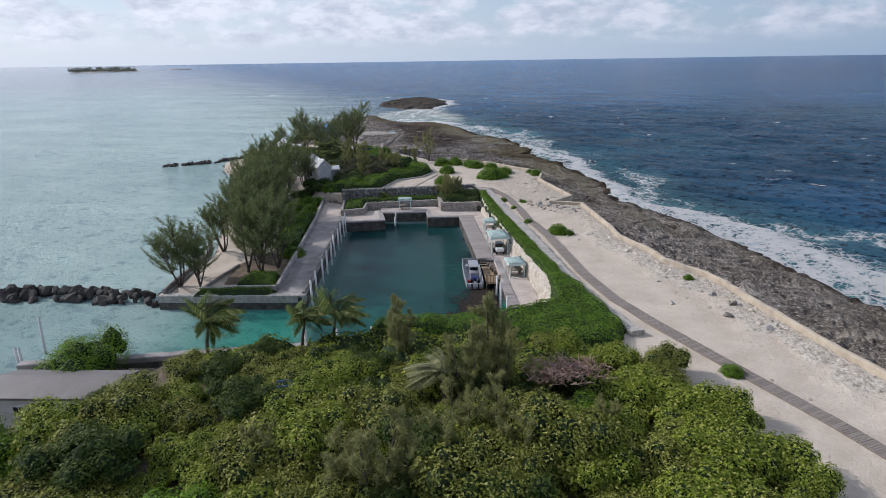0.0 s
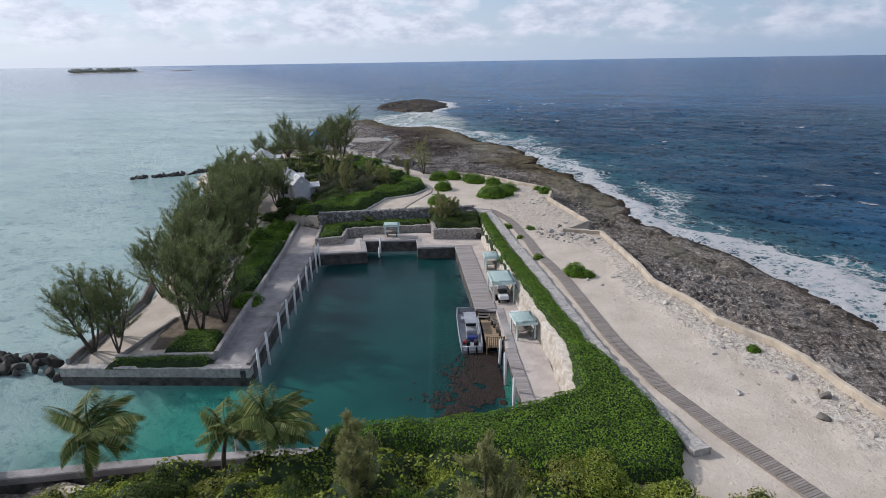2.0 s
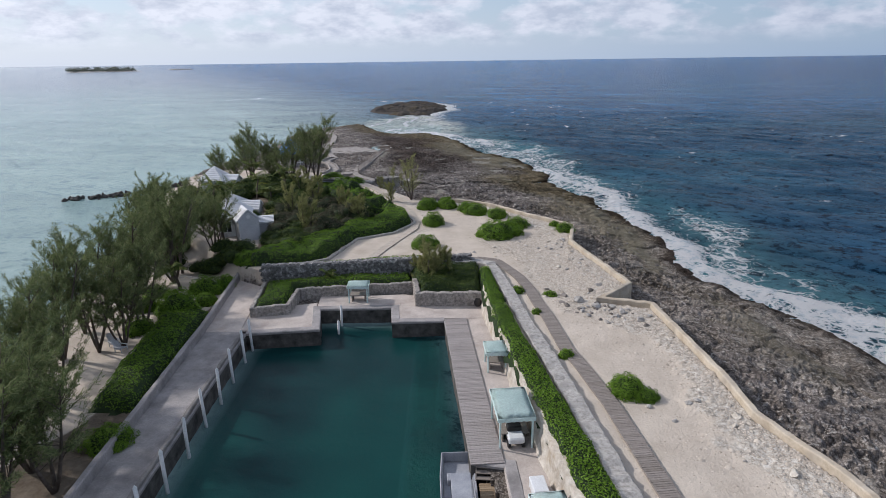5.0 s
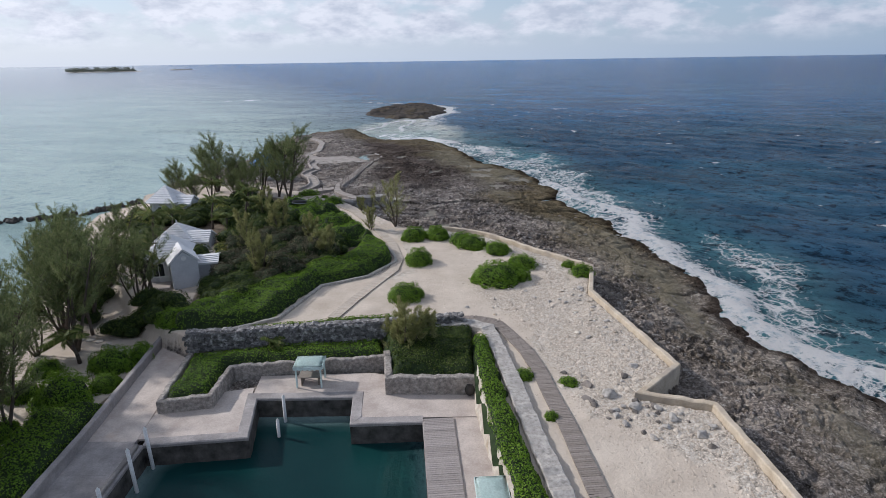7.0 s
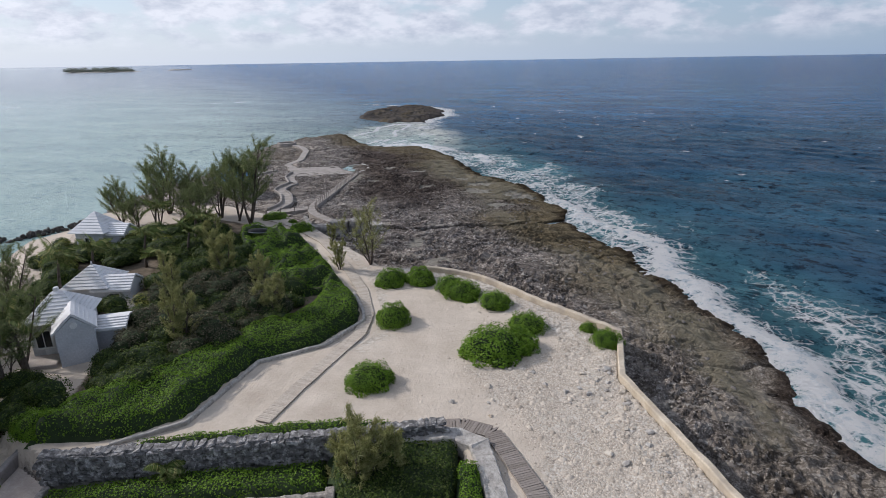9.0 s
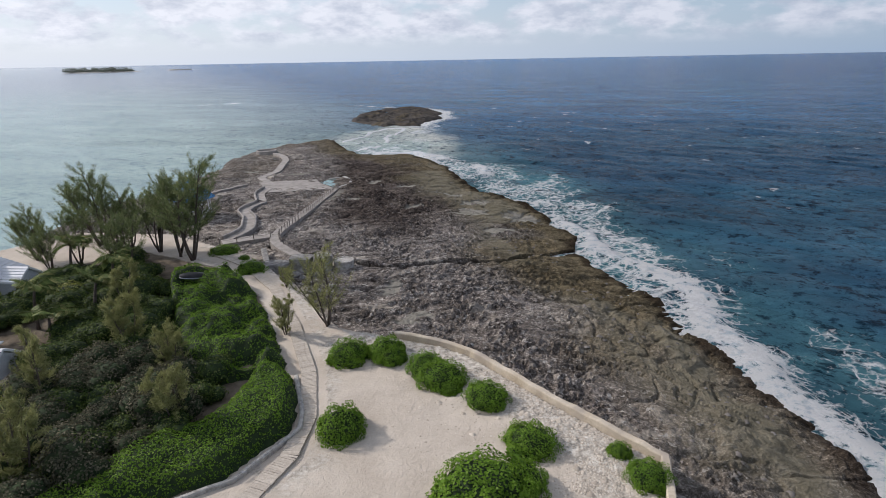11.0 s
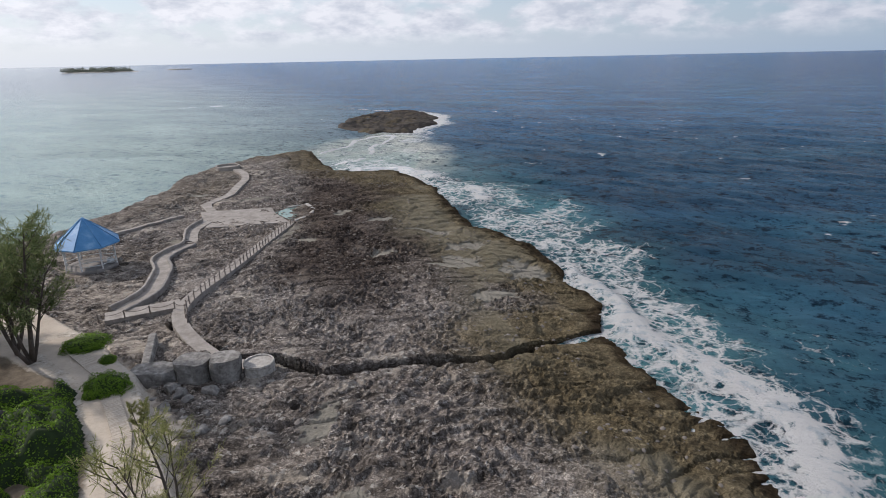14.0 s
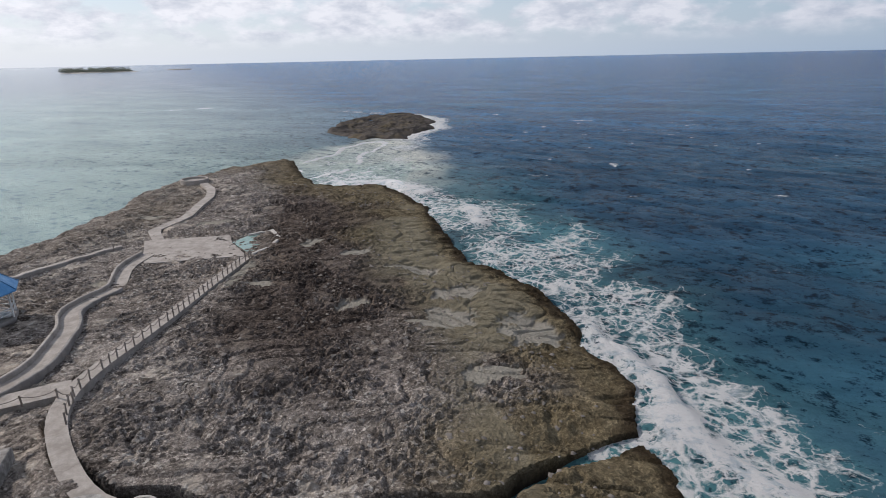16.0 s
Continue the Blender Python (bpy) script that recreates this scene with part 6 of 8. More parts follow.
for k, (x, y, w, d, h, tr) in enumerate([(-7.1, 135.6, 2.0, 1.9, 1.75, 10), (-9.3, 135.4, 2.3, 1.9, 1.65, -5), (-12.0, 135.0, 3.0, 1.8, 1.15, 8)]):
    drum_rock(x, y, w, d, h, tr, k + 3)
for k, (x, y, r) in enumerate([(-7.4, 133.4, 0.75), (-9.2, 132.8, 0.7), (-10.2, 133.6, 0.6), (-8.4, 132.2, 0.5), (-9.6, 131.4, 0.65), (-10.9, 132.4, 0.5), (-6.6, 131.0, 0.45), (-5.0, 129.8, 0.5), (-6.4, 129.2, 0.6), (-10.5, 134.0, 0.45), (-7.9, 130.4, 0.4)]):
    boulder(x, y, ground_z(x, y) + r * 0.05, r, GREY_STONE, seed=k + 20, group="boulders below the turret")
tagged(wall_strip("kerb_ramp", [(-15.2, 141.2), (-13.0, 135.6)], 0.6, 1.0, 2.3, GREY_STONE, 0.05), "low rough stone kerb by the path", "kerb", kind="structure")


def rope_fence(name, line, spacing, base, h=0.85, sag=0.22):
    root = empty(name, Matrix(), "timber posts linked by a sagging rope along the trail", "rope fence")
    P = resample([(x, y, 0) for x, y in line], spacing)
    tops = []
    for p in P:
        z = base
        part("post", box((0.10, 0.10, h), pose(p.x, p.y, z + h / 2, random.uniform(-3, 3), random.uniform(-3, 3), random.uniform(0, 90)), 0.015), TIMBER, root)
        tops.append(Vector((p.x, p.y, z + h * 0.86)))
    for a, b in zip(tops, tops[1:]):
        pts = [a.lerp(b, k / 6) - Vector((0, 0, sag * 4 * (k / 6) * (1 - k / 6))) for k in range(7)]
        part("rope", tube(pts, 0.03, 5), TIMBER, root)
    return root


RP = resample([(x, y, 0) for x, y in ROPE_WALK], 1.0)
RN = offsets(RP)
rope_fence("rope_fence", [(p.x + n2.x * 0.55, p.y + n2.y * 0.55) for p, n2 in zip(RP, RN)][12:], 2.1, 1.76)
rope_fence("rope_fence", [(-21.6, 144.4), (-16.2, 147.0), (-14.9, 146.6)], 2.2, 1.66)
rope_fence("rope_fence", [(-26.6, 184.0), (-19.4, 185.4), (-17.4, 184.8)], 1.9, 1.5, 1.0, 0.05)
rope_fence("rope_fence", [(-30.6, 178.5), (-28.4, 180.0)], 1.2, 1.6, 0.9, 0.05)

# ---- plants ----
def leaf_mesh(name, C, N, S, mat, rng, aspect=0.6, tangent=None, fold=0.18, tri=False):
    """One folded four-cornered leaf at every place C, facing N, of length S."""
    C, N = np.asarray(C, float), np.asarray(N, float)
    n = len(C)
    N = N / (np.linalg.norm(N, axis=1, keepdims=True) + 1e-9)
    T = rng.normal(size=(n, 3)) if tangent is None else np.asarray(tangent, float)
    T = T - N * (T * N).sum(1, keepdims=True)
    T = T / (np.linalg.norm(T, axis=1, keepdims=True) + 1e-9)
    B = np.cross(N, T)
    s = np.asarray(S, float).reshape(-1, 1)
    V = np.stack([C - T * s * 0.5, C + B * s * aspect * 0.5 + N * s * fold, C + T * s * 0.5, C - B * s * aspect * 0.5 + N * s * fold], 1).reshape(-1, 3)
    c = 4
    if tri:
        c = 3
        V = np.stack([C - T * s * 0.45 + B * s * aspect * 0.5, C - T * s * 0.45 - B * s * aspect * 0.5, C + T * s * 0.65], 1).reshape(-1, 3)
    me = bpy.data.meshes.new(name)
    me.vertices.add(c * n)
    me.vertices.foreach_set("co", V.astype(np.float32).ravel())
    me.loops.add(c * n)
    me.loops.foreach_set("vertex_index", np.arange(c * n, dtype=np.int32))
    me.polygons.add(n)
    me.polygons.foreach_set("loop_start", np.arange(0, c * n, c, dtype=np.int32))
    me.update(calc_edges=True)
    me.materials.append(mat)
    return me


def blob_shrub(name, blobs, count, size, mat, seed, label, category="shrub", group="", tri=False):
    """Leaves over a union of rounded clumps, on a solid filler coloured dark as shade."""
    rng = np.random.default_rng(seed)
    cen, rad = np.array([b[:3] for b in blobs], float), np.array([b[3:6] for b in blobs], float)
    w = (rad[:, 0] * rad[:, 1] + rad[:, 0] * rad[:, 2]) ** 1.0
    pick = rng.choice(len(blobs), size=count, p=w / w.sum())
    d = rng.normal(size=(count, 3))
    d[:, 2] = np.abs(d[:, 2]) * 1.1 - 0.25
    d /= np.linalg.norm(d, axis=1, keepdims=True)
    lump = 1 + 0.22 * (np.sin(d[:, 0] * 7 + pick * 2.1) * np.sin(d[:, 1] * 6 + pick) * np.sin(d[:, 2] * 5 + 1))
    p = cen[pick] + d * rad[pick] * (lump * (1 + (rng.normal(0, 0.10, count) if tri else -np.abs(rng.normal(0, 0.10, count)))))[:, None]
    ok = np.ones(count, bool)
    for c, r in zip(cen, rad):
        ok &= (((p - c) / r) ** 2).sum(1) > 0.52
    ok &= p[:, 2] > 0.02
    p, d = p[ok], d[ok]
    nrm = d + rng.normal(0, 0.45, d.shape) + np.array([0, 0, 0.45])
    root = empty(name, Matrix(), label, category, group)
    part("foliage", leaf_mesh(name + "_foliage", p, nrm, size * rng.uniform(0.6, 1.3, len(p)), mat, rng, 0.75, tri=tri), None, root)
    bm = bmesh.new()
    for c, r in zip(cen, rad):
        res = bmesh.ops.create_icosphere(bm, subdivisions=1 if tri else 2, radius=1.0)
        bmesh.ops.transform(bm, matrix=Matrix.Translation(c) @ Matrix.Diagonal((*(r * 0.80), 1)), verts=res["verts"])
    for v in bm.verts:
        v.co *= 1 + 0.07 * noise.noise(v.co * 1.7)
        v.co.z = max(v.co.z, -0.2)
    part("interior", bm, CORE, root, "solid foliage filler coloured dark as inner shade")
    return root


def place(ob, x, y, z, turn=None, s=1.0, sz=None):
    turn = random.uniform(0, 360) if turn is None else turn
    m = Matrix.Translation((x, y, z)) @ Matrix.Rotation(radians(turn), 4, "Z") @ Matrix.Diagonal((s, s, sz or s, 1))
    c = copy_thing(ob, m)
    c.matrix_basis = m
    return c


def discard(ob):
    for o in (*ob.children_recursive, ob):
        bpy.data.objects.remove(o)


def scatter(poly, spacing, seed, margin=0.0):
    rnd = random.Random(seed)
    x0, x1 = min(p[0] for p in poly), max(p[0] for p in poly)
    y0, y1 = min(p[1] for p in poly), max(p[1] for p in poly)
    pts = []
    y = y0
    while y < y1:
        x = x0 + rnd.uniform(0, spacing)
        while x < x1:
            pts.append((x + rnd.uniform(-0.42, 0.42) * spacing, y + rnd.uniform(-0.42, 0.42) * spacing))
            x += spacing
        y += spacing * 0.87
    a = np.array(pts)
    ok = inside(a[:, 0], a[:, 1], poly) > margin
    return [tuple(p) for p in a[ok]]


def shrub_kind(seed, spread_, height, mat, count, size, label, group, category="shrub", lobes=5, tri=False):
    rnd = random.Random(seed)
    blobs = [(0, 0, height * 0.40, spread_ * 0.75, spread_ * 0.75, height * 0.55)]
    for k in range(lobes):
        a, r = rnd.uniform(0, 6.28), spread_ * rnd.uniform(0.25, 0.9 if lobes > 5 else 0.75)
        q = spread_ * (rnd.uniform(0.20, 0.40) if lobes > 5 else rnd.uniform(0.38, 0.58))
        up = height * rnd.uniform(0.25, 0.68) + (height * rnd.uniform(0.0, 0.30) * (1 - r / spread_) if lobes > 5 else 0)
        blobs.append((r * math.cos(a), r * math.sin(a), up, q, q, q * rnd.uniform(0.7, 1.3) if lobes > 5 else height * rnd.uniform(0.28, 0.42)))
    return blob_shrub("shrub", blobs, count, size, mat, seed, label, category, group, tri)


kinds_front = [shrub_kind(100 + k, 2.0 + 0.2 * (k % 3), 2.3 + 0.3 * (k % 4), (SHRUB, SEA_GRAPE, OLIVE_SHRUB, DARK_SHRUB, OLIVE_SHRUB)[k], 6200, 0.135, "dense green broad-leaved shrub in the coastal thicket", "thicket shrubs", lobes=15, tri=True) for k in range(5)]
FRONT = [(-36, 16), (-36, 27), (-31.5, 26.4), (-23.0, 27.0), (-18.4, 30.4), (-17.4, 38.4), (-9, 39.0), (0, 40.6), (5, 40), (12, 36.4), (14.3, 33.8), (15.2, 30), (17.5, 27.5), (17.5, 24), (16.6, 19), (16, 16)]
rnd = random.Random(5)
for x, y in scatter(FRONT, 2.5, 6):
    k = int(fbm(np.array(x * 0.16), np.array(y * 0.16), 3, 66) * 9.5) % 5 if rnd.random() < 0.75 else rnd.randrange(5)
    if (x > 9 and k in (1, 3)) or (k == 3 and rnd.random() < 0.6):
        k = 0
    s = rnd.uniform(0.62, 1.22)
    s *= 1.0 - 0.42 * float(smooth(27, 38, np.array(y)))
    place(kinds_front[k], x, y, ground_z(x, y) - 0.15, s=max(s, 0.62), sz=s * rnd.uniform(0.8, 1.12))
for x, y, s in ((-7.3, 32.0, 0.85), (-6.0, 33.0, 0.8), (-7.0, 34.2, 0.7)):
    place(kinds_front[0], x, y, ground_z(x, y) - 0.15, s=s)
kinds_wood = [shrub_kind(140 + k, 1.9, 2.1 + 0.25 * k, (DARK_SHRUB, OLIVE_SHRUB, DRY_SHRUB)[k], 2300, 0.15, "dark green tangled shrub in the garden thicket", "garden shrubs") for k in range(3)]
WOOD = [(-17, 93.5), (-13.5, 96.5), (-9.5, 101.5), (-7, 106), (-8.5, 110.5), (-13.5, 116), (-17.3, 122), (-21.5, 130), (-27, 136), (-31, 128), (-32, 120), (-22.6, 118), (-20.6, 112), (-18.6, 104), (-19.2, 97)]
spots = [(x, y, 2.9, rnd.uniform(0.7, 1.1)) for x, y in scatter(WOOD, 2.2, 16)]
for x, y in scatter([(-34, 114), (-31.5, 122), (-40, 129), (-38, 118)], 2.3, 17) + scatter([(-31, 99), (-27, 94), (-26.5, 99.5), (-29, 101)], 2.3, 18) + scatter([(-33, 103), (-28.5, 106), (-31.5, 116), (-36, 112)], 2.4, 19) + [(-20.0, 106.0), (-20.4, 108.5), (-18.4, 101.6), (-24.8, 107.5), (-23.0, 108.0), (-23.4, 92.8), (-22.2, 93.6), (-20.3, 92.3), (-21.0, 94.2), (-19.6, 94.4), (-22.6, 96.0)]:
    spots.append((x, y, float(min(2.9, max(1.0, ground_z(x, y)))), rnd.uniform(0.6, 1.0)))


def joined(name, label, category, kinds, spots):
    """Many like plants as one mass."""
    root = empty(name, Matrix(), label, category, kind="stuff")
    per = {}
    for x, y, z, s in spots:
        k = rnd.choice((0, 0, 1, 2))
        if -20 < x < -9 and 99 < y < 113:
            k = 0 if k == 1 else 2
        elif k == 2:
            k = 0
        per.setdefault(k, []).append((x, y, z, s, rnd.uniform(0, 6.28)))
    for piece in ("foliage", "interior"):
        for k, rows in per.items():
            src = [c for c in kinds[k].children if piece in c.name][0].data
            co = np.zeros(len(src.vertices) * 3, np.float32)
            src.vertices.foreach_get("co", co)
            co = co.reshape(-1, 3)
            li = np.zeros(len(src.loops), np.int32)
            src.loops.foreach_get("vertex_index", li)
            ls = np.zeros(len(src.polygons), np.int32)
            src.polygons.foreach_get("loop_start", ls)
            V, L, S = [], [], []
            for i, (x, y, z, s, a) in enumerate(rows):
                c_, s_ = math.cos(a) * s, math.sin(a) * s
                V.append(np.stack([co[:, 0] * c_ - co[:, 1] * s_ + x, co[:, 0] * s_ + co[:, 1] * c_ + y, co[:, 2] * s * 0.95 + z], 1))
                L.append(li + i * len(co))
                S.append(ls + i * len(li))
            V, L, S = np.concatenate(V), np.concatenate(L), np.concatenate(S)
            me = bpy.data.meshes.new(piece)
            me.vertices.add(len(V))
            me.vertices.foreach_set("co", V.astype(np.float32).ravel())
            me.loops.add(len(L))
            me.loops.foreach_set("vertex_index", L)
            me.polygons.add(len(S))
            me.polygons.foreach_set("loop_start", S)
            me.update(calc_edges=True)
            me.materials.append(src.materials[0])
            part(piece, me, None, root)
    return root


joined("garden_thicket", "dark green tangled shrubs round the cottages", "thicket", kinds_wood, spots)


def hedge(name, label, poly, base, high, mat, density, size, seed, edge=0.5, lumps=0.25, low=None, category="hedge"):
    """A clipped mass of leaves over an outline in the plan."""
    rng = np.random.default_rng(seed)
    x0, x1 = min(p[0] for p in poly), max(p[0] for p in poly)
    y0, y1 = min(p[1] for p in poly), max(p[1] for p in poly)
    step = 0.3
    X, Y = np.meshgrid(np.arange(x0 - step, x1 + step, step), np.arange(y0 - step, y1 + step, step))

    def top(x, y):
        sd = inside(x, y, poly) + (fbm(x * 0.9, y * 0.9, 3, seed) - 0.5) * 0.5
        k = np.clip(sd / edge, 0, 1)
        return high * np.sqrt(np.clip(1 - (1 - k) ** 2, 0, 1)) * (1 + lumps * 2 * (fbm(x * 0.55, y * 0.55, 3, seed + 3) - 0.5)), sd
    Z, SD = top(X, Y)
    root = empty(name, Matrix(), label, category)
    # filler sheet below the leaves, dark colour standing for shade
    part("interior", grid_mesh("interior", X, Y, base + Z * 0.90 - 0.10, CORE, SD > -0.1), None, root, "solid foliage filler coloured dark as inner shade")
    n = int((x1 - x0) * (y1 - y0) * density)
    px, py = rng.uniform(x0, x1, n), rng.uniform(y0, y1, n)
    z, sd = top(px, py)
    e = 0.08
    gx, gy = (top(px + e, py)[0] - z) / e, (top(px, py + e)[0] - z) / e
    steep = np.sqrt(1 + gx ** 2 + gy ** 2)
    ok = (sd > 0) & (rng.uniform(0, 3.0, n) < np.clip(steep, 1, 3.0))
    px, py, z, gx, gy = px[ok], py[ok], z[ok], gx[ok], gy[ok]
    drop = np.where(np.hypot(gx, gy) > 1.2, rng.uniform(0, 1, len(z)) * z * 0.6, 0)
    P = np.stack([px, py, base + np.maximum(z - drop, 0.03) - np.abs(rng.normal(0, 0.05, len(z)))], 1)
    Nn = np.stack([-gx, -gy, np.ones_like(gx)], 1)
    Nn /= np.linalg.norm(Nn, axis=1, keepdims=True)
    Nn += rng.normal(0, 0.42, Nn.shape)
    part("foliage", leaf_mesh(name + "_foliage", P, Nn, size * rng.uniform(0.6, 1.3, len(P)), mat, rng, 0.8), None, root)
    return root


hedge("thicket", "tangled green shrubs sloping to the canal", [(-17.8, 38.6), (-17.4, 30), (-10, 29), (2, 31), (9, 32), (12, 36), (8, 38), (0, 40.4), (-6, 40.2), (-12, 39.4)], 2.0, 1.45, SHRUB, 120, 0.18, 30, 1.0, 1.1, category="thicket")
hedge("hedge", "clipped bright green sea-grape hedge on the bank", [(5.3, 88.6), (5.5, 82.3), (6.0, 77.2), (7.25, 66.7), (8.4, 59.2), (9.1, 55.1), (9.6, 51), (11.5, 50), (10.9, 55.1), (10.15, 59.2), (9.2, 66.6), (7.5, 77), (6.9, 82), (6.6, 88.4)], 2.9, 0.8, SEA_GRAPE, 560, 0.115, 31, 0.4)
hedge("hedge", "broad bright green sea-grape hedge above the basin", [(9.6, 51.5), (11.8, 51), (13.7, 40.5), (12.5, 37.5), (8, 37.2), (0, 40), (-5.5, 39.6), (-5.8, 41.4), (0.2, 42.4), (4.6, 43.2), (9.0, 45.2)], 2.85, 1.15, SEA_GRAPE, 460, 0.115, 32, 0.8, 0.35)
hedge("hedge", "bright green hedge along the plaza kerb", [(-18, 90.5), (-13.6, 90.8), (-10.6, 92.8), (-8.7, 99.3), (-4.8, 101.9), (-2.5, 105.6), (-2.6, 107.6), (-4.0, 111.5), (-6.2, 113.0), (-6.6, 107), (-10.5, 103.5), (-13.8, 97.6), (-18, 94.5)], 2.9, 1.35, SEA_GRAPE, 480, 0.11, 33, 0.9, 0.5)
hedge("hedge", "low bright green ground cover behind the stone wall", [(-12.3, 90.0), (-9, 91.0), (-1.5, 92.2), (2.0, 92.0), (2.0, 91.4), (-1.6, 90.8), (-9, 89.9)], 2.95, 0.6, SEA_GRAPE, 420, 0.11, 34, 0.35)
hedge("hedge", "green planting in the stone planter", [(-15.2, 87.6), (-14.6, 82.0), (-12.2, 82.5), (-12.2, 86.3), (-1.2, 87.6), (-1.6, 89.7), (-9, 88.7)], 1.9, 0.85, SEA_GRAPE, 380, 0.11, 35, 0.45, 0.35)
hedge("hedge", "dark green planting in the corner planter", [(-0.6, 87.4), (-0.1, 84.1), (5.3, 84.0), (5.4, 90.2), (3, 90.6), (-1.2, 89.8)], 2.5, 0.9, DARK_SHRUB, 420, 0.13, 36, 0.5, 0.5)
hedge("hedge", "low green sea-grape bed beside the walkway", [(-17.8, 67), (-18.9, 82.3), (-22.8, 81.4), (-20.9, 67.2)], 1.5, 1.1, SEA_GRAPE, 380, 0.12, 37, 0.8, 0.4)
hedge("hedge", "small green bed in the grove", [(-17.2, 54.0), (-17.6, 57.6), (-20.6, 57.4), (-20.9, 54.6)], 1.5, 0.6, SEA_GRAPE, 400, 0.11, 38, 0.4, 0.3)
hedge("hedge", "low green strip behind the quay wall", [(-24.2, 52.2), (-17.0, 52.2), (-17.0, 53.1), (-24.2, 53.0)], 1.5, 0.5, SEA_GRAPE, 420, 0.10, 39, 0.3, 0.4)
hedge("hedge", "bright green ground cover beside the trail", [(-4.6, 112.5), (-7.4, 119), (-11.2, 126.0), (-15.6, 131.8), (-20.8, 131.5), (-19.0, 126), (-15.6, 119.5), (-12.0, 114), (-8.4, 110.5)], 2.85, 1.2, SEA_GRAPE, 380, 0.115, 40, 1.0, 1.5)

def dome_kind(seed):
    """A low rounded bush that meets the sand all round."""
    r_ = random.Random(seed)
    blobs = [(0, 0, 0.12, 1.3, 1.2, 1.05)]
    for k in range(7):
        a, q = r_.uniform(0, 6.28), r_.uniform(0.3, 0.5)
        e = r_.uniform(0.55, 0.95)
        blobs.append((e * math.cos(a), e * math.sin(a), r_.uniform(0.15, 0.6) * (1.3 - e), q, q, q * 0.8))
    return blob_shrub("bush", blobs, 7200, 0.085, SEA_GRAPE, seed, "rounded bright green sea-grape bush on the sand", "bush", "sand bushes")


dome = [dome_kind(160 + k) for k in range(3)]
for k, (x, y, s, h) in enumerate([(-0.2, 96.6, 1.0, 1.0), (0.5, 105.6, 0.9, 1.2), (8.2, 100.8, 1.55, 1.25), (10.0, 101.4, 0.9, 0.9), (10.9, 104.4, 0.95, 0.9), (-0.5, 114.0, 0.95, 1.05), (2.1, 114.2, 0.85, 1.0), (2.5, 113.4, 0.62, 0.8), (4.9, 112.2, 0.85, 0.9), (6.0, 110.9, 1.0, 1.0), (6.6, 109.8, 0.55, 0.6), (8.7, 108.5, 0.85, 0.85),
                                  (13.5, 66.8, 0.75, 0.8), (14.5, 66.0, 0.58, 0.6), (8.5, 83.2, 0.58, 0.5), (10.6, 71.3, 0.45, 0.5), (9.6, 78.6, 0.35, 0.4), (16.2, 101.4, 0.7, 0.8), (18.8, 33.8, 0.6, 0.6), (22.6, 50.6, 0.4, 0.4), (15.3, 103.4, 0.5, 0.6), (11.3, 82.4, 0.5, 0.35)]):
    place(dome[k % 3], x, y, ground_z(x, y) - 0.05, s=s * (1.28 if s > 0.6 else 1.0), sz=h * (1.2 if s > 0.6 else 1.0))
for k, (x, y, s, h) in enumerate([(-17.8, 64.0, 0.9, 0.8), (-21.9, 82.8, 1.2, 1.5), (-21.2, 87.2, 0.95, 1.3), (-25.8, 86.6, 0.7, 0.9), (-25.0, 83.4, 0.7, 0.9), (-20.2, 84.6, 0.62, 0.8), (-19.9, 89.0, 0.62, 0.9), (-18.5, 91.7, 0.75, 1.0), (-23.6, 79.0, 0.8, 0.9), (-18.3, 137.8, 1.0, 0.6), (-13.3, 131.9, 0.9, 0.8), (-15.4, 135.5, 0.5, 0.4)]):
    place(dome[k % 3], x, y, ground_z(x, y) - 0.05, s=s * (1.28 if s > 0.6 else 1.0), sz=h * (1.2 if s > 0.6 else 1.0))
tree_bush = shrub_kind(183, 3.4, 3.5, SEA_GRAPE, 11000, 0.125, "spreading sea-grape tree beside the shed", "shed trees", "tree", 17, True)
tree_bush.matrix_basis = pose(-26.7, 38.8, 0.35, 0, 0, 30)
for o in kinds_front + kinds_wood + dome:
    discard(o)


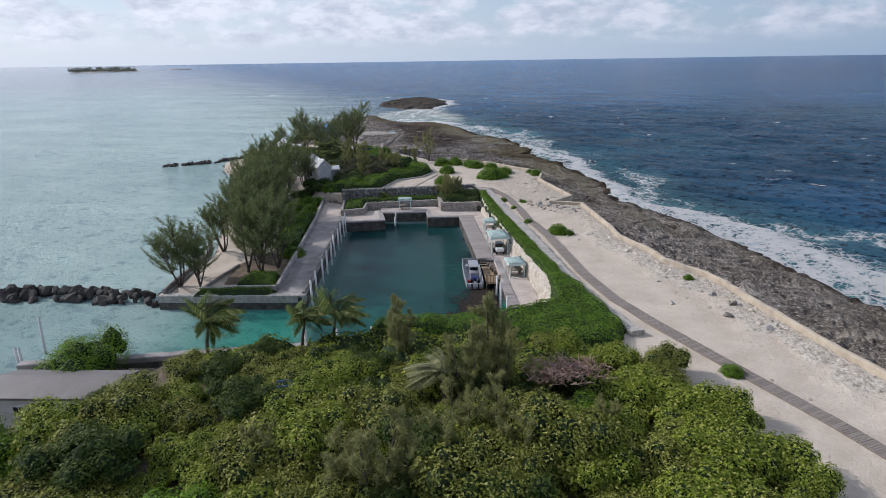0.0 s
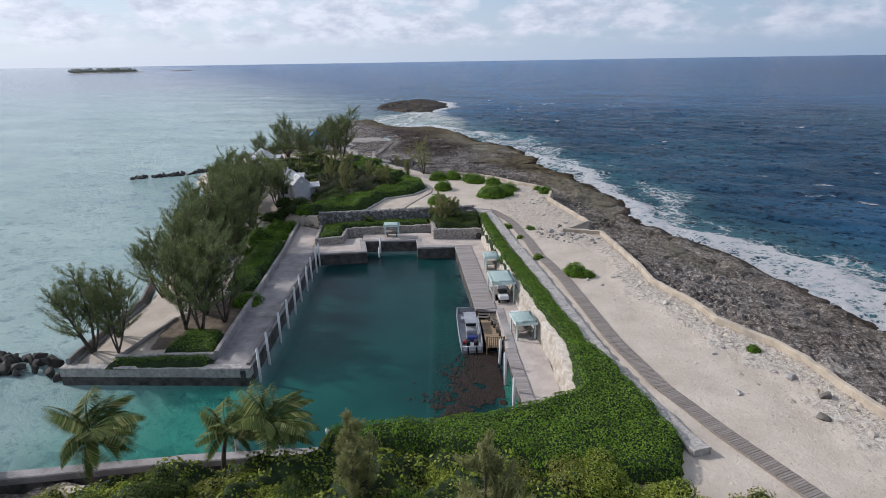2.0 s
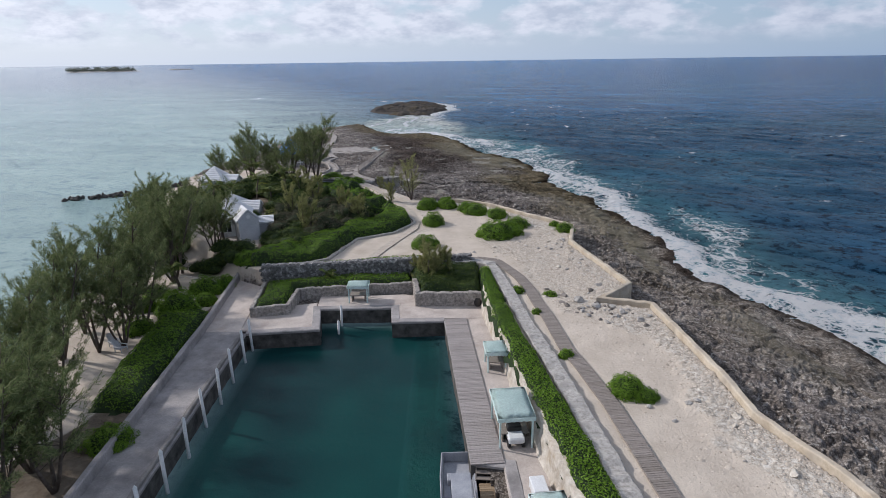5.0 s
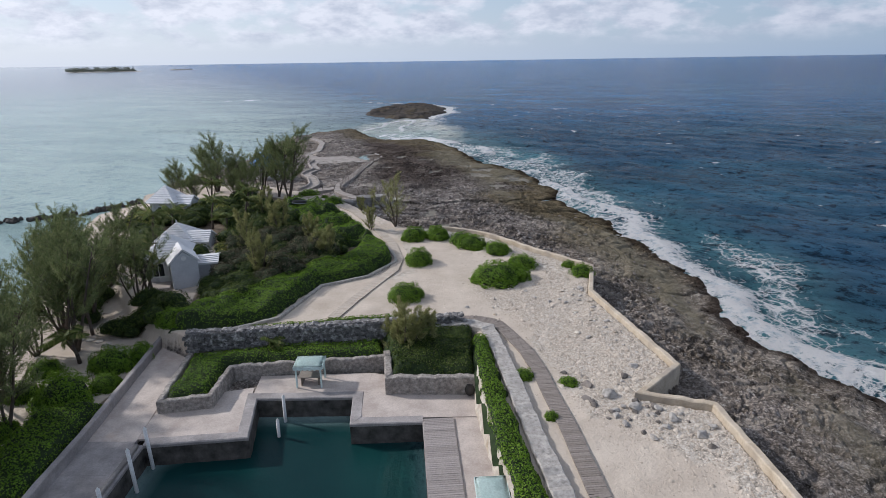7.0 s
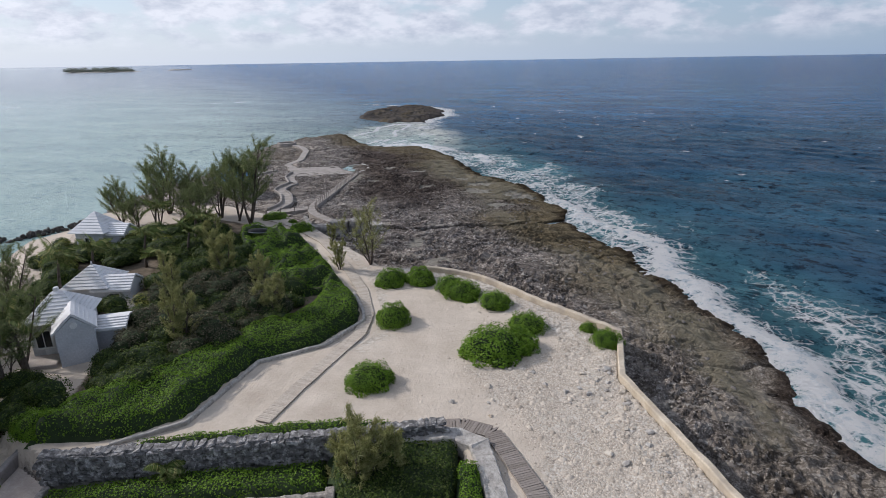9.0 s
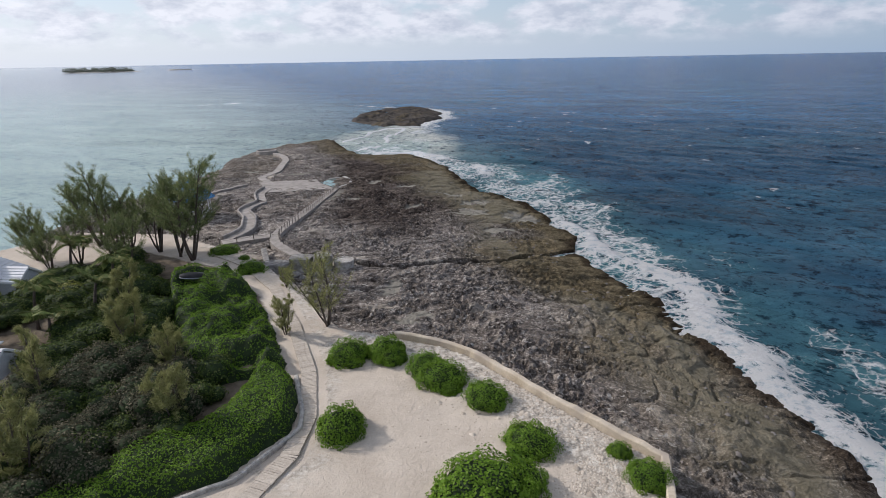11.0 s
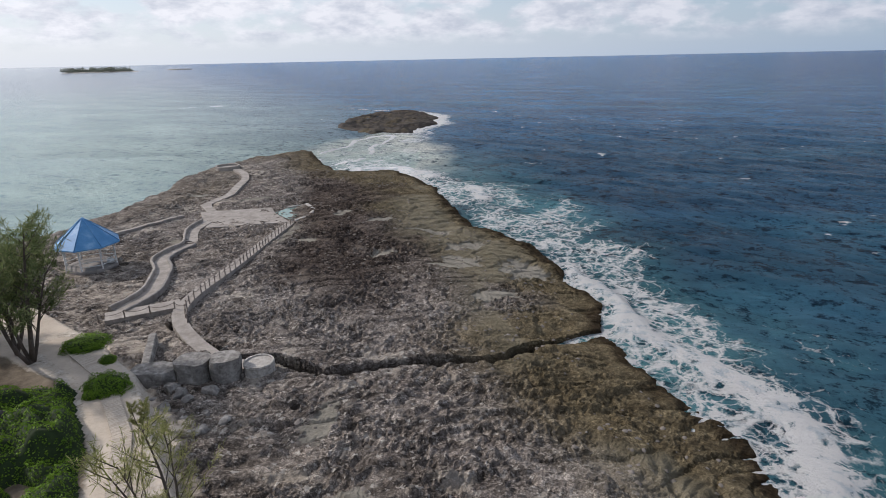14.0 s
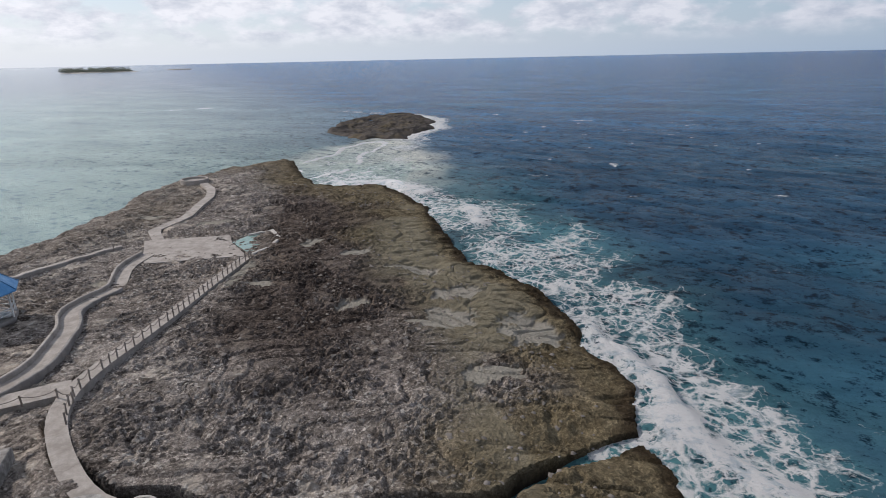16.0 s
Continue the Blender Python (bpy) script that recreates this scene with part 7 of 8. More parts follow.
def casuarina(name, seed, height, stems, mat, lean=(0.6, 0.0), blades=12, spread_=1.0, label="", group="", twig=21, bare=0.26):
    """Several slender stems, steep branches and sprays of fine drooping needles."""
    rng = np.random.default_rng(seed)
    rnd = random.Random(seed)
    root = empty(name, Matrix(), label, "tree", group)
    wood = bmesh.new()
    C, N, T, S = [], [], [], []
    trunk = bmesh.new()
    for s in range(stems):
        a = s * 6.28 / stems + rnd.uniform(-0.6, 0.6)
        out = (0.0 if stems == 1 else rnd.uniform(0.08, 0.26)) * height * spread_
        h = height * (1 if s == 0 else rnd.uniform(0.66, 0.95))
        pts = []
        for k in range(7):
            q = k / 6
            pts.append(Vector((out * math.cos(a) * q ** 0.8 + lean[0] * q * q + 0.12 * math.sin(3 * q + s), out * math.sin(a) * q ** 0.8 + lean[1] * q * q + 0.12 * math.cos(2.6 * q + s), h * q)))
        r0 = 0.016 * h + 0.02
        add_tube(trunk, pts, [r0 * (1 - 0.86 * k / 6) for k in range(7)], 7)
        for b in range(twig):
            q = bare + (1 - bare) * (b + rnd.random()) / twig
            seg = min(int(q * 6), 5)
            p0 = pts[seg].lerp(pts[seg + 1], q * 6 - seg)
            ang = rnd.uniform(0, 6.28)
            L = height * (0.40 - 0.24 * q) * rnd.uniform(0.65, 1.25) * spread_
            up = rnd.uniform(0.35, 1.3)
            d = Vector((math.cos(ang) + 0.12 * lean[0], math.sin(ang), up)).normalized()
            bend = Vector((lean[0] * 0.05, 0, L * rnd.uniform(0.12, 0.34)))
            ends = [p0, p0 + d * L * 0.5 + bend * 0.3, p0 + d * L * 0.95 + bend]
            add_tube(wood, ends, [0.028, 0.018, 0.006], 4)
            # a plume of short needles round the outer part of the branch
            sprays = 9
            for t_ in range(sprays):
                f = 0.22 + 0.80 * (t_ + rnd.random()) / sprays
                c = ends[0].lerp(ends[1], f * 2) if f < 0.5 else ends[1].lerp(ends[2], f * 2 - 1)
                along = (ends[2] - ends[1]).normalized()
                m = blades
                dirs = rng.normal(0, 0.42, (m, 3)) + np.array(along) * 0.85 + np.array([0.1, 0, 0.05])
                dirs /= np.linalg.norm(dirs, axis=1, keepdims=True)
                ln = rng.uniform(0.55, 1.1, m) * (0.26 + 0.040 * height) * (1.15 - 0.45 * f)
                cc = np.array(c) + rng.normal(0, 0.08, (m, 3)) + dirs * (ln * 0.42)[:, None]
                C.append(cc), T.append(dirs), N.append(rng.normal(size=(m, 3))), S.append(ln)
        tip = pts[-1]
        m = blades * 3
        dirs = rng.normal(0, 0.35, (m, 3)) + np.array([lean[0] * 0.2, 0, 1.0])
        C.append(np.array(tip) - np.array([0, 0, 0.3]) + rng.normal(0, 0.2, (m, 3))), T.append(dirs), N.append(rng.normal(size=(m, 3))), S.append(rng.uniform(0.4, 0.8, m))
    C, N, T, S = np.concatenate(C), np.concatenate(N), np.concatenate(T), np.concatenate(S)
    part("trunk", trunk, BARK, root)
    tagged(part("branchwork", wood, BARK, root), kind="stuff")
    part("crown", leaf_mesh("crown", C, N, S, mat, rng, 0.085, T, 0.01), None, root)
    return root


CAS = "feathery dark green casuarina with bare grey stems"
cas = [casuarina("casuarina", 201, 9.0, 4, NEEDLES, (0.9, 0.2), spread_=1.2, blades=12, label=CAS, group="casuarinas in the grove"),
       casuarina("casuarina", 202, 8.0, 3, NEEDLES, (0.6, -0.3), spread_=1.3, blades=14, label=CAS, group="casuarinas in the grove"),
       casuarina("casuarina", 203, 10.0, 5, NEEDLES, (1.2, 0.0), spread_=1.15, blades=12, label=CAS, group="casuarinas in the grove"),
       casuarina("casuarina", 204, 7.0, 4, NEEDLES, (-0.8, -0.3), spread_=1.3, blades=13, label=CAS, group="casuarinas in the grove")]
grove = [(-26.9, 54.6, 3, 0.95), (-26.2, 57.2, 3, 0.8), (-24.8, 54.4, 1, 0.62), (-21.2, 58.4, 1, 0.95), (-19.6, 57.8, 0, 0.85), (-18.4, 59.8, 1, 0.85), (-20.6, 61.4, 2, 0.8), (-26.4, 65.6, 3, 0.9), (-25.6, 69.0, 0, 0.95), (-23.4, 67.8, 1, 0.85), (-24.9, 75.2, 1, 0.9), (-23.5, 76.3, 0, 0.75), (-26.9, 74.0, 2, 0.85),
         (-25.0, 79.8, 1, 0.9), (-26.2, 83.0, 0, 1.05), (-25.6, 90.0, 2, 0.9), (-28.0, 78.5, 1, 1.05), (-28.3, 89.3, 3, 0.8), (-28.5, 93.0, 2, 0.9), (-31.5, 97.0, 2, 0.92), (-23.6, 96.1, 0, 0.7), (-23.9, 98.2, 1, 0.7), (-27.4, 95.1, 0, 0.8), (-23.4, 79.3, 1, 0.85),
         (-22.2, 64.2, 0, 0.75), (-30.4, 103.6, 0, 0.75), (-33.2, 101.2, 1, 0.9), (-31.4, 107.4, 2, 0.6), (-35.0, 106.0, 3, 0.8)]
for x, y, k, s in grove:
    place(cas[k], x, y, ground_z(x, y) - 0.1, s=s, turn=rnd.uniform(-40, 40))
for x, y, k, s in [(-20.8, 135.4, 0, 1.15), (-22.6, 136.4, 1, 1.05), (-25.6, 138.2, 2, 0.8), (-29.6, 139.6, 3, 0.95), (-33.8, 140.8, 3, 1.2), (-28.5, 134.5, 0, 0.6), (-37.6, 135.7, 3, 0.8), (-33.4, 131.6, 3, 0.7), (-32.0, 134.0, 1, 0.75), (-25.6, 131.5, 1, 0.7)]:
    place(cas[k], x, y, ground_z(x, y) - 0.1, s=s, turn=rnd.uniform(-40, 40))
WISP = "sparse olive casuarina with wispy upright sprays"
wisp = [casuarina("young_casuarina", 211, 6.5, 2, PALE_NEEDLES, (0.5, 0.1), 24, 0.85, WISP, "young casuarinas", 16, 0.08),
        casuarina("young_casuarina", 212, 5.0, 3, PALE_NEEDLES, (-0.4, 0.0), 24, 0.95, WISP, "young casuarinas", 14, 0.08),
        casuarina("young_casuarina", 213, 7.5, 1, PALE_NEEDLES, (0.3, 0.1), 26, 0.72, WISP, "young casuarinas", 30, 0.1)]
for x, y, k, s in [(2.7, 32.0, 2, 0.86), (2.0, 31.2, 0, 0.85), (3.4, 31.4, 0, 0.80), (1.2, 30.2, 0, 0.72), (-3.6, 36.6, 2, 0.62), (-3.2, 36.2, 1, 0.75), (2.6, 26.6, 2, 0.62), (0.8, 26.0, 0, 0.66), (-0.6, 24.4, 0, 0.62), (-3.4, 21.6, 0, 0.80), (-4.6, 22.4, 1, 0.80), (-1.8, 22.0, 2, 0.62), (3.6, 24.6, 1, 0.70), (5.6, 30.5, 1, 0.65), (8.5, 27.0, 1, 0.55), (-9.5, 24.5, 1, 0.6),
                   (-6.1, 117.9, 1, 0.6), (0.6, 88.0, 1, 0.95), (1.6, 88.4, 1, 0.8), (-0.2, 88.6, 1, 0.7), (-9.0, 105.6, 1, 0.75), (-14.5, 101.5, 1, 0.9), (-18.0, 108.0, 0, 0.75), (-16.5, 115.0, 1, 0.9), (-12.0, 112.0, 1, 0.7), (-20.0, 121.0, 0, 0.7), (-8.6, 127.4, 1, 0.4)]:
    place(wisp[k], x, y, ground_z(x, y) - 0.1 if y > 45 else 2.6, s=s)
airy = casuarina("young_casuarina", 221, 6.2, 4, PALE_NEEDLES, (-0.9, 0.2), 8, 1.25, WISP, "young casuarinas", 12, 0.15)
for x, y, s in [(-3.2, 119.4, 1.0), (-9.0, 106.2, 0.6)]:
    place(airy, x, y, ground_z(x, y) - 0.1, s=s, turn=0)
for o in cas + wisp + [airy]:
    discard(o)


def palm(x, y, z, h, fronds, size, turn, seed, lean=0.5, mat=FROND, label="coconut palm with wind-bent arching fronds", blade=0.30, wind=0.07):
    rng, rnd_ = np.random.default_rng(seed), random.Random(seed)
    root = empty("palm", pose(x, y, z, 0, 0, turn), label, "palm tree", "palms")
    pts = [Vector((lean * (k / 6) ** 2, 0, h * k / 6)) for k in range(7)]
    part("trunk", tube(pts, [0.15 - 0.06 * k / 6 for k in range(7)], 10), BARK, root, "ringed grey trunk")
    top = pts[-1]
    for f in range(fronds):
        a = f * 2.399 + rnd_.uniform(-0.3, 0.3)
        up = rnd_.uniform(0.2, 1.6)
        L = size * rnd_.uniform(0.8, 1.1)
        axis = Vector((math.cos(a) + 0.35, math.sin(a), up)).normalized()
        spine = []
        p, d = top.copy(), axis.copy()
        for k in range(9):
            spine.append(p.copy())
            p = p + d * L / 8
            d = (d + Vector((wind, 0, -0.21))).normalized()
        side = Vector((-math.sin(a), math.cos(a), 0))
        C, N, T, S = [], [], [], []
        for k in range(1, 9):
            for e in range(5):
                q = min(k - 1 + (e + 0.5) / 5, 7.99)
                c = spine[int(q)].lerp(spine[int(q) + 1], q - int(q)) if int(q) < 8 else spine[8]
                tng = (spine[min(int(q) + 1, 8)] - spine[int(q)]).normalized()
                ln = L * blade * math.sin(math.pi * (0.12 + 0.83 * q / 8)) + 0.1
                for s in (-1, 1):
                    dd = (side * s + tng * 0.55 + Vector((0.1, 0, -0.75))).normalized()
                    C.append(c + dd * ln * 0.5), T.append(dd), S.append(ln), N.append(Vector((0, 0, 1)) + side * s * 0.4)
        fr = part("frond", leaf_mesh("frond", np.array(C), np.array(N), np.array(S), mat, rng, 0.11, np.array(T), 0.01), None, root)
        part("midrib", tube(spine, [0.03 - 0.0028 * k for k in range(9)], 4), mat, fr)
    return root


palm(-18.3, 39.7, 1.6, 2.9, 24, 2.9, 10, 301)
palm(-11.0, 39.6, 1.6, 2.9, 19, 2.4, 40, 302)
palm(-8.7, 40.0, 1.6, 3.3, 20, 2.7, -20, 303)
SILVER = leafy("silvery_fronds", (0.16, 0.18, 0.085), (0.36, 0.36, 0.20), 0.5, (0.50, 0.47, 0.32))
palm(-0.2, 30.4, 3.4, 1.9, 22, 2.5, 160, 304, 0.3, SILVER, "low silvery palm among the thicket shrubs", 0.20, 0.20)
palm(-9.7, 88.4, 2.3, 0.7, 9, 1.2, 0, 305, 0.1, label="small yellowish young palm in the planter")
for k, (x, y, h) in enumerate([(-26.0, 119.0, 3.6), (-22.5, 121.0, 3.2), (-29.5, 116.0, 3.0), (-26.0, 92.8, 3.6), (-24.2, 88.1, 2.2), (-23.0, 97.5, 4.4), (-29.8, 100.5, 3.2), (-24.0, 126.5, 3.4), (-29.2, 110.5, 4.2), (-30.6, 130.6, 3.4), (-23.1, 116.4, 2.2)]):
    palm(x, y, float(min(2.9, ground_z(x, y))), h, 13, 2.3, k * 47, 310 + k)

# dead brush in the thicket
def dead_brush(x, y, z, r, seed):
    rnd_ = random.Random(seed)
    bm = bmesh.new()
    for _ in range(300):
        a = Vector((rnd_.gauss(0, r * 0.5), rnd_.gauss(0, r * 0.4), rnd_.uniform(0, 0.6)))
        d = Vector((rnd_.gauss(0, 1), rnd_.gauss(0, 1), rnd_.uniform(0.0, 0.9))).normalized() * rnd_.uniform(0.25, 0.75)
        add_tube(bm, [a, a + d * 0.5 + Vector((0, 0, 0.05)), a + d], [0.034, 0.024, 0.010], 4)
    ob = part("dead_brush", bm, DEAD, None)
    ob.matrix_world = pose(x, y, z)
    tagged(ob, "tangled reddish-brown dead brush among the shrubs", "dead brush", kind="stuff")


dead_brush(7.6, 30.2, 5.2, 1.4, 3)
dead_brush(6.0, 30.0, 5.1, 1.2, 4)

# ---- stones ----
def heap(line, count, r0, r1, mat, width, height, seed, label, group, joined_up=False):
    far_off = [None] if joined_up else []
    rnd_ = random.Random(seed)
    P = [Vector((x, y, 0)) for x, y in line]
    L = [(b - a).length for a, b in zip(P, P[1:])]
    protos = [boulder(0, 0, 0, 1.0, mat, "boulder", label, "boulder", 0.8, seed * 10 + k, group) for k in range(6)]
    for _ in range(count):
        d, k = rnd_.uniform(0, sum(L)), 0
        while d > L[k]:
            d -= L[k]
            k += 1
        p = P[k].lerp(P[k + 1], d / L[k])
        o = rnd_.uniform(-1, 1)
        t = (P[k + 1] - P[k]).normalized()
        r = rnd_.uniform(r0, r1)
        m = Matrix.Translation((p.x - t.y * o * width, p.y + t.x * o * width, height * (1 - abs(o)) + rnd_.uniform(-0.15, 0.15))) @ Euler((rnd_.uniform(0, 6), rnd_.uniform(0, 6), rnd_.uniform(0, 6))).to_matrix().to_4x4() @ Matrix.Diagonal((r, r * rnd_.uniform(0.7, 1.1), r * rnd_.uniform(0.7, 1), 1))
        src = protos[rnd_.randrange(6)]
        if far_off:
            far_off.append((src.data, m))
            continue
        c = src.copy()
        scene.collection.objects.link(c)
        c.matrix_world = m
    if far_off:
        V, Fc = [], []
        for me, m in far_off[1:]:
            base = len(V)
            V += [m @ v.co for v in me.vertices]
            Fc += [[base + i for i in p.vertices] for p in me.polygons]
        tagged(new("far_boulders", mesh_from("far_boulders", V, Fc, mat)), label, "boulders", kind="stuff")
    for o in protos:
        bpy.data.objects.remove(o)


heap([(-27.6, 54.0), (-33.8, 54.8), (-40.2, 55.6), (-47, 56.0), (-60, 57.0)], 170, 0.36, 0.80, BOULDER, 1.4, 0.75, 3, "dark weathered breakwater boulder in the sea", "breakwater boulders")
heap([(-49, 146), (-54.7, 138.6), (-60, 135.0), (-65, 133.6)], 104, 0.34, 0.62, BOULDER, 1.0, 0.35, 4, "dark weathered boulders of a far breakwater in the sea", "far breakwater boulders", True)


def stone_field(name, label, category, mat, count, where, r0, r1, seed):
    """Loose stones too many to count: low faceted lumps in one mesh."""
    rng = np.random.default_rng(seed)
    X, Y = where(rng, count)
    Z = height_at(X, Y)[0]
    n = len(X)
    base = np.array([(1, 0, 0), (0.3, 0.9, 0), (-0.8, 0.6, 0), (-0.8, -0.6, 0), (0.3, -0.9, 0), (0.25, 0.1, 0.8), (-0.4, -0.15, 0.7)])
    tri = np.array([(0, 1, 5), (1, 2, 5), (2, 6, 5), (2, 3, 6), (3, 4, 6), (4, 5, 6), (4, 0, 5)])
    r = np.exp(rng.uniform(np.log(r0), np.log(r1), n))
    a = rng.uniform(0, 6.28, n)
    V = (base * np.array((1, 1, 0.75)))[None] * (1 + rng.uniform(-0.3, 0.3, (n, 7, 3))) * r[:, None, None]
    ca_, sa_ = np.cos(a)[:, None], np.sin(a)[:, None]
    W = np.stack([V[..., 0] * ca_ - V[..., 1] * sa_ + X[:, None], V[..., 0] * sa_ + V[..., 1] * ca_ + Y[:, None], V[..., 2] + Z[:, None] - r[:, None] * 0.15], -1).reshape(-1, 3)
    Fs = (tri[None] + (np.arange(n) * 7)[:, None, None]).reshape(-1, 3)
    me = bpy.data.meshes.new(name)
    me.vertices.add(len(W))
    me.vertices.foreach_set("co", W.astype(np.float32).ravel())
    me.loops.add(Fs.size)
    me.loops.foreach_set("vertex_index", Fs.astype(np.int32).ravel())
    me.polygons.add(len(Fs))
    me.polygons.foreach_set("loop_start", np.arange(0, Fs.size, 3, dtype=np.int32))
    me.update(calc_edges=True)
    me.materials.append(mat)
    tagged(new(name, me), label, category, kind="stuff")


def by_wall(rng, count):
    x, y = rng.uniform(3, 27, count * 8), rng.uniform(30, 112, count * 8)
    d = line_distance(x, y, SEA_WALL)
    up = inside(x, y, UPPER)
    k = np.exp(-d / 1.5) + 0.04 * np.exp(-d / 7) * (y > 78)
    k = np.maximum(k, 0.95 * smooth(-1.0, 1.5, inside(x, y, RUBBLE_BED)))
    ok = (up > 0.3) & (rng.uniform(0, 1, len(x)) < k * (0.35 + 1.1 * fbm(x * 0.35, y * 0.35, 3, 95)))
    return x[ok][:count], y[ok][:count]


def on_rock(rng, count):
    x, y = rng.uniform(-44, 30, count * 2), rng.uniform(84, 235, count * 2)
    d, up = inside(x, y, COAST), inside(x, y, UPPER)
    ok = (d > 2) & (up < -0.6) & (inside(x, y, GROVE) < -3) & (fbm(x * 0.2, y * 0.2, 3, 97) > 0.42)
    return x[ok][:count], y[ok][:count]


stone_field("rubble", "loose white coral rubble inside the sea wall", "rubble", RUBBLE, 52000, by_wall, 0.025, 0.10, 9)
stone_field("large_rubble", "scattered larger coral blocks by the sea wall", "rubble", RUBBLE, 900, by_wall, 0.10, 0.28, 12)
BLOCK_SPOTS = [(13.6, 80.9, 0.75), (12.4, 82.0, 0.5), (14.6, 79.4, 0.6), (13.2, 79.0, 0.45), (16.4, 78.2, 0.55), (12.0, 80.4, 0.4), (16.0, 84.2, 0.5), (14.9, 82.8, 0.45), (17.4, 76.6, 0.5), (11.2, 83.6, 0.35), (15.2, 97.6, 0.45), (24.0, 44.6, 0.6), (23.2, 47.0, 0.5), (22.6, 42.6, 0.55), (24.4, 40.0, 0.5)]
scree = random.Random(77)
for _ in range(40):
    BLOCK_SPOTS.append((scree.gauss(15.0, 1.7), scree.gauss(79.2, 1.6), scree.uniform(0.16, 0.42)))
for _ in range(30):
    q = scree.random()
    BLOCK_SPOTS.append((16.9 - 1.6 * q - scree.expovariate(0.8), 85.0 + 12.5 * q + scree.uniform(-0.6, 0.6), scree.uniform(0.15, 0.36)))
for _ in range(14):
    BLOCK_SPOTS.append((scree.uniform(7.2, 14.5), scree.uniform(92.5, 98.5), scree.uniform(0.14, 0.34)))
for _ in range(26):
    q = scree.random()
    BLOCK_SPOTS.append((18.6 + 7.2 * q - scree.expovariate(0.6), 66.0 - 26 * q, scree.uniform(0.15, 0.45)))
for k, (x, y, r) in enumerate(BLOCK_SPOTS):
    if float(inside(np.array(x), np.array(y), UPPER)) > 0.45:
        boulder(x, y, ground_z(x, y) + r * 0.1, r * 0.8, (DEBRIS if k < 55 and k % 2 else (PALE_STONE, CLIFF)[k % 2]), seed=k + 60, label="broken pale coral block heaped by the sea wall", group="blocks by the sea wall")
stone_field("rock_debris", "loose grey limestone debris on the reef flat", "rubble", DEBRIS, 6000, on_rock, 0.06, 0.26, 10)

def crate(x, y, z, turn):
    root = empty("plastic_crate", pose(x, y, z, 4, 3, turn), "faded blue plastic crate lying among the shrubs", "crate", "blue crates")
    bm = bmesh.new()
    for sx, sy, w, d in ((0, -0.28, 0.8, 0.03), (0, 0.28, 0.8, 0.03), (-0.39, 0, 0.03, 0.56), (0.39, 0, 0.03, 0.56)):
        add_box(bm, (w, d, 0.4), Matrix.Translation((sx, sy, 0.2)), 0.008)
    add_box(bm, (0.78, 0.56, 0.03), Matrix.Translation((0, 0, 0.02)))
    part("tub", bm, CRATE_BLUE, root)
    for s_ in (-1, 1):
        part("rim", box((0.86, 0.06, 0.05), Matrix.Translation((0, s_ * 0.29, 0.39)), 0.01), CRATE_BLUE, root)
    return root


CRATE_BLUE = mottled("blue_plastic", (0.05, 0.14, 0.30), (0.09, 0.22, 0.42), 2.0, rough=0.5)
for x, y, z, turn in ((-9.9, 30.8, 4.1, 20), (-9.9+0.8, 30.8+0.5, 4.0, 65)):
    crate(x, y, z, turn)

# ---- islands ----
def islet():
    X, Y = np.meshgrid(np.arange(-40, 12, 0.8), np.arange(276, 366, 0.8))
    d = inside(X, Y, REEF) + (fbm(X * 0.12, Y * 0.12, 3, 85) - 0.5) * 6
    Z = -0.6 + 1.5 * smooth(-1, 2.5, d) + (fbm(X * 0.07, Y * 0.04, 3, 84) - 0.45) * 2.2 * smooth(0, 6, d) + (fbm(X * 0.3, Y * 0.3, 5, 86, 0.75) - 0.5) * 2.4 * smooth(-1, 4, d)
    Z = np.minimum(Z, 1.5 + 0.5 * (Z - 1.5))
    tagged(new("reef_islet", grid_mesh("reef_islet", X, Y, Z, WET_ROCK, Z > -0.7, True)), "low bare brown reef islet ringed by surf", "islet", kind="structure")


islet()


def far_island(name, cx, cy, w, d, h, trees, seed):
    rng = np.random.default_rng(seed)
    X, Y = np.meshgrid(np.linspace(-1.1, 1.1, 60), np.linspace(-1.1, 1.1, 24))
    R = np.hypot(X, Y) + (fbm(X * 3, Y * 3, 3, seed) - 0.5) * 0.3
    Z = -1 + (h * 0.35 + 1) * smooth(1.0, 0.7, R)
    root = empty(name, pose(cx, cy, 0, 0, 0, 20), "distant low wooded island on the horizon", "island", kind="structure")
    part("shore", grid_mesh("shore", X * w, Y * d, Z, PALE_STONE), None, root)
    if trees:
        n = 9000
        px, py = rng.uniform(-0.85, 0.85, n), rng.uniform(-0.8, 0.8, n)
        ok = np.hypot(px, py) < 0.85
        px, py = px[ok], py[ok]
        hh = h * (0.10 + 1.3 * smooth(0.40, 0.75, fbm(px * 9, py * 5, 3, seed + 2)))
        C = np.stack([px * w, py * d, h * 0.3 + hh * rng.uniform(0.2, 0.9, len(px))], 1)
        part("woodland", leaf_mesh("woodland", C, rng.normal(size=C.shape) + np.array([0, 0, 1]), rng.uniform(1.5, 3.2, len(C)), HAZED_SCRUB, rng, 0.8), None, root)


far_island("far_island", -918, 1640, 98, 60, 8.5, True, 401)
far_island("far_cay", -800, 1850, 36, 20, 9, False, 402)


